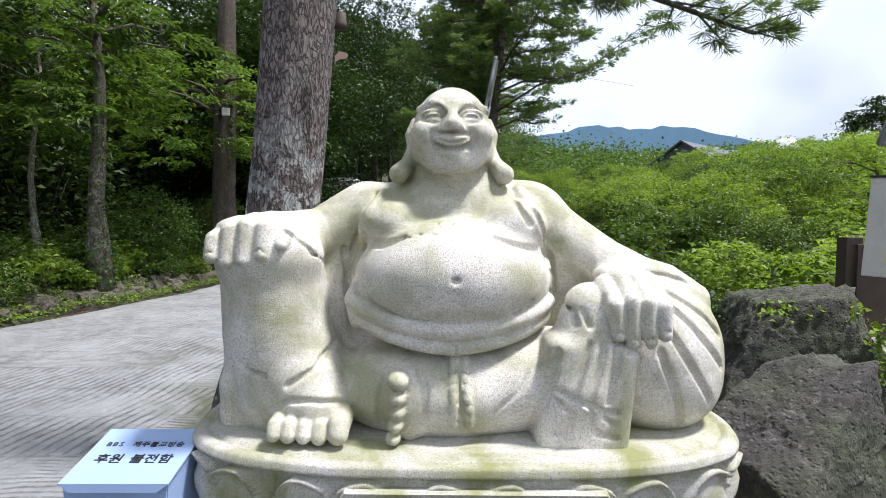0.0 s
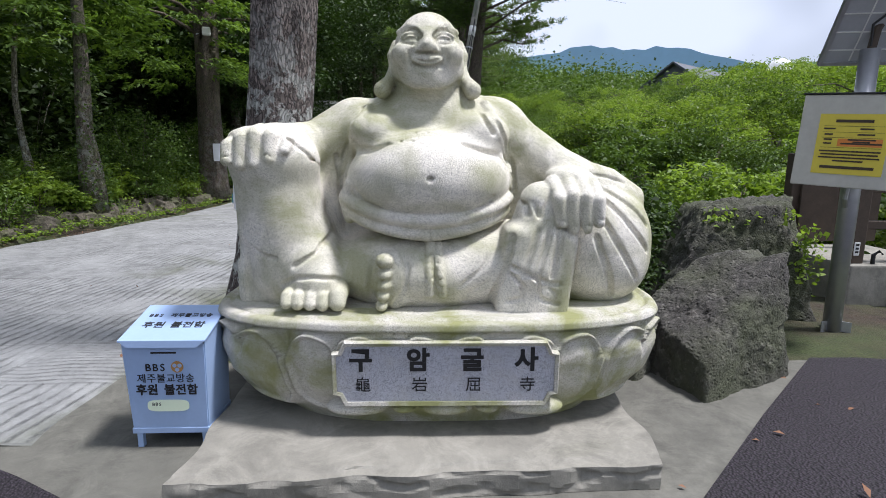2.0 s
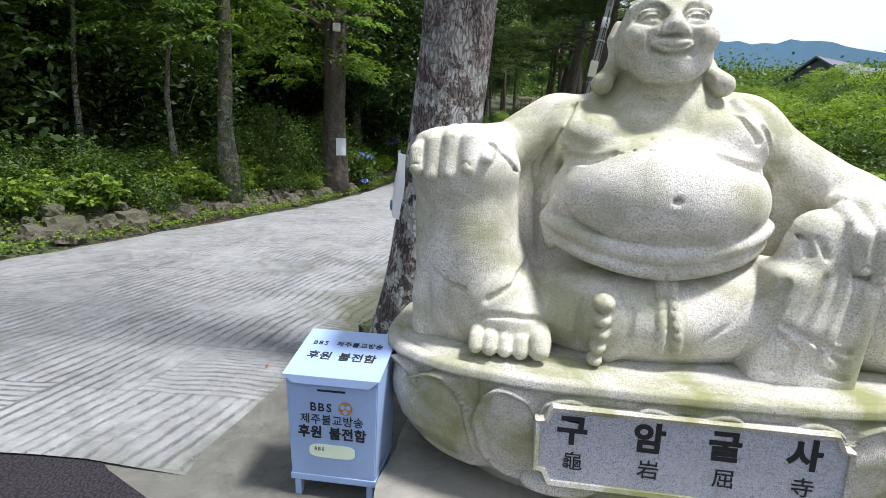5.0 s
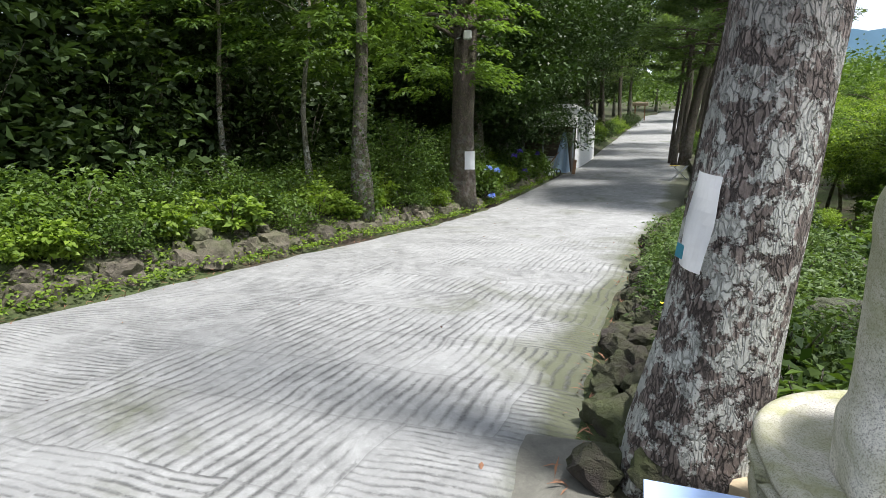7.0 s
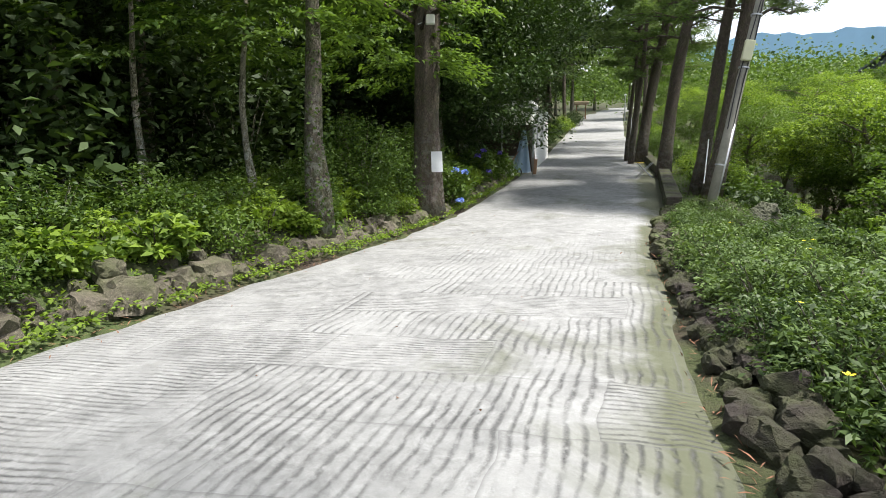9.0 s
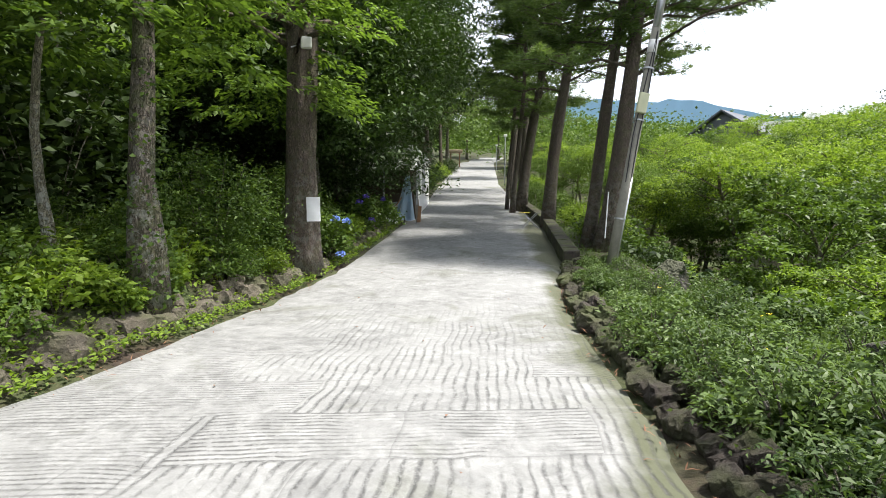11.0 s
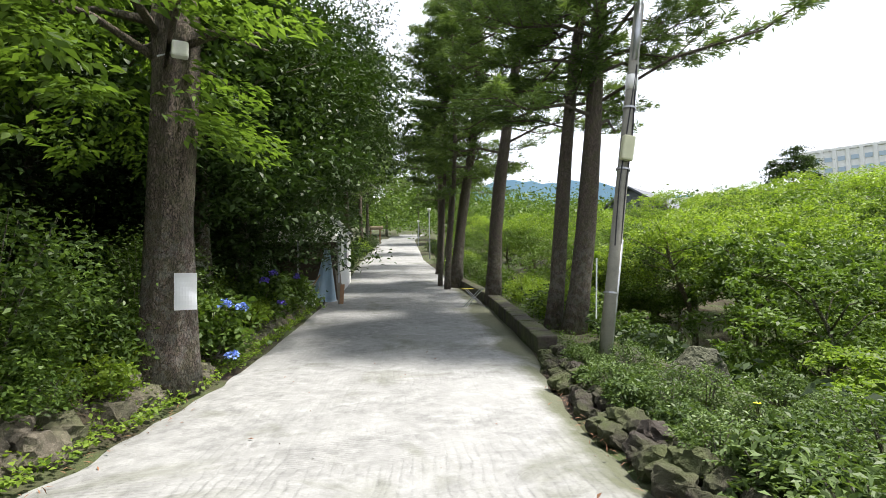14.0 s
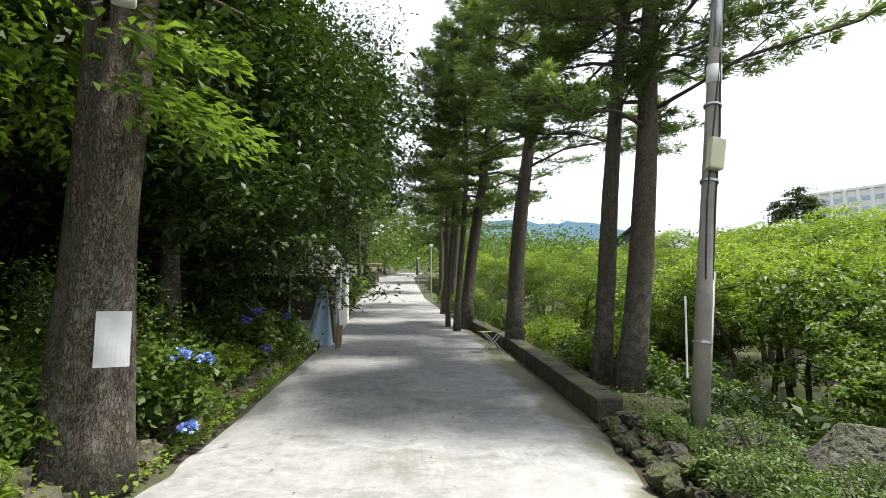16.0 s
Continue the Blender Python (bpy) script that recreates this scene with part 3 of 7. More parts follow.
def shrub(name, k, rx, h, clumps, per, leaf, mat, label, category="shrub", narrow=0.5, up=0.5):
    """A bush: a few thin stems and many single leaves in clumps. Stands at the origin."""
    t = thing(name, label, category)
    sb = bmesh.new()
    for b in range(7):
        a = b * 2.4 + k
        tube_bm([(0.05 * math.cos(a), 0.05 * math.sin(a), -0.05), (rx * 0.3 * math.cos(a), rx * 0.3 * math.sin(a), h * 0.5), (rx * 0.6 * math.cos(a), rx * 0.6 * math.sin(a), h * 0.9)], [0.012, 0.009, 0.004], 5, sb)
    part("stem", sb, M_BARK, t)
    p = clump_points(k, rx, rx, h * 0.55, clumps, per, 0.6, 0.22, 0.45)
    p[:, 2] = np.maximum(p[:, 2] + h * 0.5, 0.02)
    link_mesh("foliage", leaf_mesh("foliage", p, leaf, leaf * narrow, up, 0.1), mat, t)
    return t


# the pines in a row along the low wall
PINES = [(0.97, 18.05, 13.0, 0.25, (0.140, 0.0), 1, 3.6), (0.72, 18.76, 13.5, 0.19, (0.150, 0.0), 2, 3.0), (0.66, 23.93, 14.5, 0.25, (0.122, 0.0), 3, 3.2),
         (0.62, 30.0, 15.5, 0.26, (0.110, 0.0), 4, 3.4), (0.12, 29.0, 13.0, 0.13, (0.035, 0.0), 5, 2.4), (0.05, 30.6, 12.0, 0.10, (0.02, 0.0), 11, 2.0), (2.2, 43.0, 16.0, 0.24, (0.06, 0.0), 6, 3.4),
         (3.6, 58.0, 16.0, 0.24, (0.05, 0.0), 7, 3.4), (0.75, 37.0, 15.5, 0.2, (0.05, 0.0), 13, 3.2)]
for x, y, h, r, lean, k, reach in PINES:
    p = place(pine("pine_tree", k, h, r, lean, M_BARK_PINE, "tall leaning pine with dark furrowed bark beside the lane", 0.34, reach, 46 if y < 27 else 30), x, y)
    p["group"] = "pines along the lane"
for x, y, h, k in ((-9.5, 24.0, 13.0, 9), (-4.6, 46.0, 15.0, 14), (-3.6, 57.0, 16.0, 15)):
    place(pine("pine_tree", k, h, 0.2, (0, 0), M_BARK_PINE, "dark pine rising behind the wooded bank", 0.3, 2.9, 30), x, y)

# valley trees: crowns repeated over the slope, each reaching the level of the canopy
near_kinds, far_kinds = [], []
for k, (rx, rz, mat) in enumerate(((1.9, 1.35, M_LEAF_BRIGHT), (1.6, 1.7, M_LEAF), (2.1, 1.3, M_LEAF_BRIGHT), (1.5, 1.9, M_LEAF_MID))):
    a = broadleaf("valley_tree", k, 4.6, rx, rz, 44, 190, 0.125, mat, M_BARK, 0.09, "leafy green tree on the valley slope below the lane", 24)
    b = broadleaf("valley_tree", 40 + k, 4.6, rx, rz, 50, 200, 0.082, mat, M_BARK, 0.09, "leafy green tree on the valley slope below the lane", 24)
    for o, (x, y) in ((a, (7.5 + 2.1 * k, 12.0 + 3.7 * k)), (b, (24 + 6 * k, 30 + 5 * k))):
        o["group"] = "trees on the slope"
        o.matrix_world = on_ground(x, y, 40 * k, 1.3, -0.3)
    near_kinds.append(a)
    far_kinds.append(b)
spots, tries = [(7.5 + 2.1 * k, 12.0 + 3.7 * k) for k in range(4)], 0
while len(spots) < 112 and tries < 9000:
    tries += 1
    r = 4.5 + 85 * rng.random() ** 2.0
    a = radians(rng.uniform(-10, 80))
    x, y = math.sin(a) * r + 1.0, math.cos(a) * r + 4.5
    dx = x - drop_x(y)
    if dx < 1.2 or (x < 6.5 and y < 6.5):
        continue
    gap = 2.2 + r * 0.042
    if all((x - u) ** 2 + (y - v) ** 2 > gap * gap for u, v in spots):
        spots.append((x, y))
        far_r = math.hypot(x + 2, y - 4)
        top = min(1.5 + far_r * math.tan(radians(7.9)), -0.4 + dx * 0.44) + rng.uniform(-1.7, 1.0)
        g = ground_z(x, y)
        s = min(3.4, max(0.45, (top - g) / 4.6))
        kinds = near_kinds if r < 24 else far_kinds
        ob = copy_thing(kinds[int(rng.integers(4))], pose(0, 0, 0))
        ob.matrix_world = on_ground(x, y, rng.uniform(0, 360), s, -0.1)

for _ in range(64):
    y = rng.uniform(20, 95)
    x = drop_x(y) + rng.uniform(2.2, 10 + 0.25 * y)
    top = 1.4 + math.hypot(x + 2, y - 4) * math.tan(radians(rng.uniform(3.5, 7.6)))
    ob = copy_thing(far_kinds[int(rng.integers(4))], pose(0, 0, 0))
    ob.matrix_world = on_ground(x, y, rng.uniform(0, 360), min(3.4, max(0.6, (top - ground_z(x, y)) / 4.6)), -0.1)

# shrubs that clothe the edge of the slope
slope = []
for k in range(3):
    u = shrub("slope_shrub", 80 + k, 1.0, 1.15, 34, 60, 0.13, (M_LEAF, M_LEAF_BRIGHT, M_LEAF)[k], "leafy green shrub at the edge of the slope")
    u["group"] = "shrubs on the slope"
    u.matrix_world = on_ground(drop_x(9.0 + 4 * k) + 1.2, 9.0 + 4 * k)
    slope.append(u)
spots, tries = [], 0
while len(spots) < 34 and tries < 6000:
    tries += 1
    y = rng.uniform(5.5, 40)
    x = drop_x(y) + rng.uniform(0.1, 5.5)
    if x > 2.0 and all((x - u) ** 2 + (y - v) ** 2 > 0.9 for u, v in spots) and (x > 7 or y > 7):
        spots.append((x, y))
        copy_thing(slope[int(rng.integers(3))], pose(0, 0, 0)).matrix_world = on_ground(x, y, rng.uniform(0, 360), rng.uniform(0.7, 1.25))

# far woods to the skyline, beyond counting
fp, fs = [], []
for _ in range(4200):
    r = 78 + 640 * rng.random() ** 1.5
    a = radians(rng.uniform(-30, 85))
    x, y = math.sin(a) * r, math.cos(a) * r
    h = 3 + 4 * noise.noise((x * 0.02, y * 0.02, 0)) + rng.uniform(0, 3)
    s = 1.5 + r * 0.012
    fp.append(rng.normal(size=(64, 3)) * np.array([s, s, s * 0.6]) + np.array([x, y, ground_z(x, y) + h]))
    fs.append(np.full(64, 0.16 + r * 0.0042))
fs = np.concatenate(fs)
far = link_mesh("far_woods", leaf_mesh("far_woods", np.concatenate(fp), fs, fs * 0.7, 0.5), M_LEAF)
tagged(far, "distant green woods covering the slopes up to the skyline", "woods", kind="stuff")

# mountain behind everything, distant haze mixed into its flat blue colour
mv, mf = [], []
for i in range(161):
    a = radians(-60 + i)
    e = 7.6 + 2.4 * math.exp(-((i - 76) / 13.0) ** 2) + 0.5 * math.exp(-((i - 75) / 1.6) ** 2) + 0.5 * math.exp(-((i - 84) / 3.0) ** 2) + 0.4 * noise.noise((i * 0.17, 0, 0)) + 0.35 * noise.noise((i * 0.7, 3, 0)) - 0.02 * abs(i - 78)
    for w in (-3.0, e * 0.7, e):
        mv.append((3200 * math.sin(a), 3200 * math.cos(a), 3200 * math.tan(radians(w))))
    if i:
        for q in range(2):
            b = (i - 1) * 3 + q
            mf.append((b, b + 3, b + 4, b + 1))
M_MOUNT = mat_plain("haze_coloured_mountain", (0.30, 0.50, 0.68), 1.0, 0, 0.15, 0.002, 0)
tagged(link_mesh("backdrop", mesh_from("backdrop", mv, mf, True), M_MOUNT), "mountain ridge on the skyline, blue haze put into its colour", "mountain", kind="structure")

# wood on the uphill side, its shade put into the dark leaf colour
wood = []
for k in range(3):
    w = broadleaf("wood_tree", 10 + k, 10.5, 2.8, 4.7, 165, 40, 0.21, M_LEAF_DARK, M_BARK, 0.14, "tall tree of the wood, shade put into its dark leaf colour", 0, 0.25)
    w["group"] = "trees of the wood"
    w.matrix_world = on_ground(-11 - 2 * k, 6 + 5 * k)
    wood.append(w)
spots = []
tries = 0
while len(spots) < 82 and tries < 8000:
    tries += 1
    y = rng.uniform(-8, 80)
    x = road_left(max(y, 2)) - (5.6 if y < 17 else 3.0) - 20 * rng.random() ** 1.6
    if all((x - u) ** 2 + (y - v) ** 2 > 4.2 for u, v in spots):
        spots.append((x, y))
        copy_thing(wood[int(rng.integers(3))], pose(0, 0, 0)).matrix_world = on_ground(x, y, rng.uniform(0, 360), rng.uniform(0.85, 1.3))
# understorey that closes the view into the wood
under = []
for k in range(3):
    u = shrub("understorey_shrub", 60 + k, 1.5, 2.6, 70, 26, 0.2, M_LEAF_DARK, "evergreen shrub in the wood, deep shade put into its leaf colour")
    u["group"] = "understorey"
    u.matrix_world = on_ground(-13 - k, 4 + 4 * k)
    under.append(u)
spots, tries = [], 0
while len(spots) < 95 and tries < 6000:
    tries += 1
    y = rng.uniform(-6, 60)
    x = road_left(max(y, 2)) - 3.6 - 9 * rng.random()
    if all((x - u) ** 2 + (y - v) ** 2 > 1.7 for u, v in spots):
        spots.append((x, y))
        copy_thing(under[int(rng.integers(3))], pose(0, 0, 0)).matrix_world = on_ground(x, y, rng.uniform(0, 360), rng.uniform(0.8, 1.25) + 0.12 * (road_left(max(y, 2)) - x - 3.6))

# single trees at the foot of the bank
EDGE = [(-9.4, 9.6, 5.1, 0.075, 21, M_LEAF, 2.2, 1.3), (-8.1, 10.7, 5.3, 0.075, 22, M_LEAF_SPRAY, 2.0, 1.3), (-6.7, 10.4, 6.4, 0.19, 23, M_LEAF, 2.0, 1.7), (-5.95, 14.45, 5.6, 0.32, 24, M_LEAF_SPRAY, 2.1, 1.35),
        (-6.8, 18.9, 8.6, 0.2, 25, M_LEAF_EVER, 3.3, 4.2), (-6.8, 22.8, 9.6, 0.2, 26, M_LEAF_EVER, 4.4, 5.0), (-7.4, 29.0, 14.5, 0.2, 36, M_LEAF_EVER, 5.2, 6.2), (-5.9, 36, 16, 0.2, 27, M_LEAF_EVER, 4.9, 7.0), (-5.4, 43, 17, 0.2, 28, M_LEAF_EVER, 4.2, 7.2), (-5.0, 52, 17, 0.2, 29, M_LEAF, 3.5, 7.2), (-3.0, 68, 18, 0.2, 30, M_LEAF, 3.8, 7.4), (6.5, 75, 16, 0.2, 31, M_LEAF, 3.6, 6.5), (0.5, 100, 16, 0.2, 32, M_LEAF, 5, 7), (6.5, 104, 16, 0.2, 33, M_LEAF, 5, 7), (12, 90, 16, 0.2, 34, M_LEAF, 5, 7)]
for x, y, h, r, k, mat, rx, rz in EDGE:
    t = broadleaf("roadside_tree", k, h, rx, rz, ((64 if k == 24 else 46) if y < 15 else 300) if y < 30 else 260, (100 if y < 15 else 105) if y < 30 else 60, (0.15 if y < 15 else 0.17) if y < 30 else 0.24, mat, M_BARK_PINE if k == 24 else M_BARK_PALE if r < 0.1 else M_BARK, r, "leafy tree with mossy bark on the stone-edged bank", 0 if y < 15 else 60, 0.35 if r < 0.1 else 0.1, ((-0.5, -0.9, -0.1) if k == 24 else (0, 0, 0)) if y < 15 else None)
    place(t, x, y)
    if k == 24:
        part("main_trunk", tube_bm([(0, 0, -0.1), (0.02, 0, 0.4), (0.05, 0.02, 2.0), (0.08, 0.03, 4.0), (0.14, 0.05, 7.0), (0.2, 0.1, 10.5)], [0.44, 0.35, 0.30, 0.26, 0.20, 0.12], 24, rough=0.26), M_BARK_PINE, t, smooth=True)
    if k == 23:
        iv = []
        for _ in range(700):
            a, z = rng.uniform(0, 2 * math.pi), 2.9 * rng.random() ** 1.2
            rr_ = r * (1.35 - 0.12 * z) + 0.03
            iv.append((rr_ * math.cos(a), rr_ * math.sin(a), z))
        link_mesh("ivy", leaf_mesh("ivy", iv, 0.07, 0.055, 0.2), M_LEAF, t, "green ivy climbing the trunk")

# the leaning old pine behind the statue
bt = thing("old_pine", "old leaning pine with lichen-spotted bark behind the statue", "tree")
bpts = [(-1.23, 3.40, -0.1), (-1.19, 3.40, 0.25), (-1.13, 3.42, 0.7), (-1.06, 3.43, 1.3), (-0.99, 3.44, 2.0), (-0.92, 3.45, 3.0), (-0.85, 3.5, 4.5), (-0.7, 3.5, 7.0), (-0.5, 3.5, 10.0)]
part("trunk", tube_bm(bpts, [0.34, 0.285, 0.25, 0.232, 0.222, 0.21, 0.19, 0.15, 0.08], 28, rough=0.13), M_BARK_BIG, bt, smooth=True)
ob_b = bmesh.new()
tufts, aims = [], []
for b in range(10):
    a = b * 2.4
    z = 7.6 + 0.15 * b
    s0 = Vector((np.interp(z, [p[2] for p in bpts], [p[0] for p in bpts]), 3.5, z))
    e0 = s0 + Vector((math.cos(a) * 2.6, math.sin(a) * 2.6, 0.5))
    tube_bm([s0, (s0 + e0) / 2 + Vector((0, 0, 0.15)), e0], [0.06, 0.04, 0.015], 6, ob_b)
    for q in range(7):
        c = np.array(s0.lerp(e0, 0.35 + 0.65 * q / 6)) + rng.normal(size=3) * np.array([0.25, 0.25, 0.05])
        n = rng.normal(size=(80, 3)) * np.array([0.22, 0.22, 0.07])
        tufts.append(c + n)
        aims.append(np.stack([n[:, 0] * 4, n[:, 1] * 4, np.full(80, 0.8)], 1))
low = [Vector(p) for p in ((-0.87, 3.48, 4.3), (0.3, 4.2, 3.85), (1.5, 4.6, 3.58), (2.7, 4.75, 3.25))]
part("bough", ob_b, M_BARK_PINE, bt)
ob_b = tube_bm(low, [0.07, 0.05, 0.03, 0.012], 7)
for q in range(26):
    g = 0.8 + 2.2 * q / 25
    i0 = min(2, int(g))
    k0 = low[i0].lerp(low[i0 + 1], g - i0)
    way = Vector((rng.uniform(0.1, 1.0), rng.uniform(-0.9, 0.9), rng.uniform(-0.25, 0.3))).normalized()
    k1 = k0 + way * rng.uniform(0.25, 0.6)
    tube_bm([k0, k1], [0.012, 0.005], 4, ob_b)
    for tuft in range(4):
        c = np.array(k0.lerp(k1, 0.4 + 0.2 * tuft)) + rng.normal(size=3) * 0.04
        d_ = rng.normal(size=(80, 3)) * np.array([1, 1, 0.7]) + np.array(way) * 1.2
        d_ /= np.linalg.norm(d_, axis=1)[:, None]
        tufts.append(c + d_ * rng.uniform(0, 0.03, (80, 1)))
        aims.append(d_ * 3)
part("low_bough", ob_b, M_BARK_PINE, bt)
link_mesh("crown", leaf_mesh("crown", np.concatenate(tufts), 0.14, 0.007, 0.3, -0.1, np.concatenate(aims)), M_NEEDLE, bt)

# ---- carved figure: smooth solids blended on a fine grid, then skinned ----
class Carving:
    def __init__(self, lo, hi, h):
        self.lo, self.h = np.array(lo), h
        self.n = np.ceil((np.array(hi) - self.lo) / h).astype(int) + 1
        self.f = np.full(self.n, 1.0, np.float32)

    def window(self, lo, hi):
        a = np.clip(np.floor((np.array(lo) - self.lo) / self.h).astype(int), 0, self.n)
        b = np.clip(np.ceil((np.array(hi) - self.lo) / self.h).astype(int) + 1, 0, self.n)
        ax = [(self.lo[i] + self.h * np.arange(a[i], b[i])).astype(np.float32) for i in range(3)]
        return tuple(slice(a[i], b[i]) for i in range(3)), np.ix_(*ax)

    def blend(self, sl, d, k, cut):
        f = self.f[sl]
        if cut:
            d = -d
            w = np.clip(0.5 - 0.5 * (f - d) / k, 0, 1) if k else (d > f)
            self.f[sl] = f * (1 - w) + d * w + (k * w * (1 - w) if k else 0)
        else:
            w = np.clip(0.5 + 0.5 * (f - d) / k, 0, 1)
            self.f[sl] = f * (1 - w) + d * w - k * w * (1 - w)

    def ball(self, c, r, k=0.04, turn=0.0, cut=False, lean=0.0):
        """An ellipsoid; turn about y, lean about x, in degrees."""
        c, r = np.array(c), np.array(r if isinstance(r, tuple) else (r, r, r), float)
        m = r.max() + k + 0.06
        sl, (x, y, z) = self.window(c - m, c + m)
        x, y, z = x - c[0], y - c[1], z - c[2]
        if turn:
            co, si = math.cos(radians(turn)), math.sin(radians(turn))
            x, z = x * co - z * si, x * si + z * co
        if lean:
            co, si = math.cos(radians(lean)), math.sin(radians(lean))
            y, z = y * co - z * si, y * si + z * co
        q = np.sqrt((x / r[0]) ** 2 + (y / r[1]) ** 2 + (z / r[2]) ** 2)
        g = np.sqrt((x / r[0] ** 2) ** 2 + (y / r[1] ** 2) ** 2 + (z / r[2] ** 2) ** 2) + 1e-6
        self.blend(sl, (q * (q - 1) / g).astype(np.float32), k, cut)

    def rod(self, pts, radii, k=0.03, cut=False):
        """A chain of rounded, tapered rods."""
        if not isinstance(radii, (list, tuple)):
            radii = [radii] * len(pts)
        p = np.array(pts, float)
        m = max(radii) + k + 0.05
        sl, (x, y, z) = self.window(p.min(0) - m, p.max(0) + m)
        best = None
        for a, b, ra, rb in zip(p, p[1:], radii, radii[1:]):
            v = b - a
            t = np.clip(((x - a[0]) * v[0] + (y - a[1]) * v[1] + (z - a[2]) * v[2]) / max(1e-9, v @ v), 0, 1)
            d = np.sqrt((x - a[0] - v[0] * t) ** 2 + (y - a[1] - v[1] * t) ** 2 + (z - a[2] - v[2] * t) ** 2) - (ra + (rb - ra) * t)
            best = d if best is None else np.minimum(best, d)
        self.blend(sl, best.astype(np.float32), k, cut)

    def slab(self, c, r, round_=0.03, k=0.03, turn=0.0, cut=False):
        c, r = np.array(c), np.array(r, float)
        m = r.max() * 1.3 + k + 0.05
        sl, (x, y, z) = self.window(c - m, c + m)
        x, y, z = x - c[0], y - c[1], z - c[2]
        if turn:
            co, si = math.cos(radians(turn)), math.sin(radians(turn))
            x, z = x * co - z * si, x * si + z * co
        qx, qy, qz = abs(x) - r[0] + round_, abs(y) - r[1] + round_, abs(z) - r[2] + round_
        d = np.sqrt(np.maximum(qx, 0) ** 2 + np.maximum(qy, 0) ** 2 + np.maximum(qz, 0) ** 2) + np.minimum(np.maximum(qx, np.maximum(qy, qz)), 0) - round_
        self.blend(sl, d.astype(np.float32), k, cut)

    def front(self, x, z, default=2.3):
        """Where the front surface lies at x, z."""
        i, k = int(round((x - self.lo[0]) / self.h)), int(round((z - self.lo[2]) / self.h))
        if not (0 <= i < self.n[0] and 0 <= k < self.n[2]):
            return default
        col = self.f[i, :, k]
        j = np.argmax(col < 0)
        return self.lo[1] + self.h * j if col[j] < 0 else default

    def line(self, xz, r=0.007, k=0.008, off=0.0, add=False, deep=1.0):
        """A groove (or ridge) drawn on the front surface through the x, z points."""
        pts = []
        for (x0, z0), (x1, z1) in zip(xz, xz[1:]):
            steps = max(2, int(math.hypot(x1 - x0, z1 - z0) / 0.02))
            for s in range(steps):
                t = s / steps
                x, z = x0 + (x1 - x0) * t, z0 + (z1 - z0) * t
                pts.append((x, self.front(x, z) + off, z))
        pts.append((xz[-1][0], self.front(*xz[-1]) + off, xz[-1][1]))
        ys = np.array([p[1] for p in pts])
        if len(ys) > 4:
            ys = np.convolve(np.pad(ys, 2, 'edge'), np.ones(5) / 5, 'valid')
        pts = [(p[0], y, p[2]) for p, y in zip(pts, ys)]
        self.rod(pts, r, k, cut=not add)

    def skin(self, name):
        """The surface of the blended solid, one corner to each crossed grid cell."""
        f = self.f
        ins = f < 0
        n = np.array(f.shape) - 1
        acc = np.zeros((*n, 3), np.float32)
        cnt = np.zeros(n, np.float32)
        for ax in range(3):
            for o1 in (0, 1):
                for o2 in (0, 1):
                    off = [0, 0, 0]
                    oth = [a for a in range(3) if a != ax]
                    off[oth[0]], off[oth[1]] = o1, o2
                    s0 = tuple(slice(off[i], off[i] + n[i]) for i in range(3))
                    off2 = list(off)
                    off2[ax] = 1
                    s1 = tuple(slice(off2[i], off2[i] + n[i]) for i in range(3))
                    cr = ins[s0] != ins[s1]
                    t = np.where(cr, f[s0] / np.where(cr, f[s0] - f[s1], 1), 0)
                    cnt += cr
                    acc[..., ax] += np.where(cr, t, 0)
                    acc[..., oth[0]] += cr * o1
                    acc[..., oth[1]] += cr * o2
        act = cnt > 0
        idx = np.full(n, -1, np.int64)
        idx[act] = np.arange(act.sum())
        ijk = np.argwhere(act)
        v = self.lo + self.h * (ijk + acc[act] / cnt[act][:, None])
        quads = []
        for ax in range(3):
            oth = [a for a in range(3) if a != ax]
            s0, s1 = [slice(1, -1)] * 3, [slice(1, -1)] * 3
            s0[ax], s1[ax] = slice(0, -1), slice(1, None)
            c = ins[tuple(s0)] != ins[tuple(s1)]
            w = np.argwhere(c)
            flip = ins[tuple(s0)][c]
            base = w.copy()
            for a in oth:
                base[:, a] += 1
            def at(d1, d2):
                q = base.copy()
                q[:, oth[0]] -= d1
                q[:, oth[1]] -= d2
                return idx[tuple(q.T)]
            q = np.stack([at(1, 1), at(0, 1), at(0, 0), at(1, 0)], 1)
            if ax == 1:
                flip = ~flip
            q[~flip] = q[~flip][:, ::-1]
            quads.append(q)
        q = np.concatenate(quads)
        q = q[(q >= 0).all(1)]
        me = bpy.data.meshes.new(name)
        me.vertices.add(len(v))
        me.vertices.foreach_set("co", v.astype(np.float32).ravel())
        me.loops.add(4 * len(q))
        me.loops.foreach_set("vertex_index", q.ravel())
        me.polygons.add(len(q))
        me.polygons.foreach_set("loop_start", np.arange(0, 4 * len(q), 4))
        me.update(calc_edges=True)
        me.polygons.foreach_set("use_smooth", np.ones(len(q), bool))
        return me


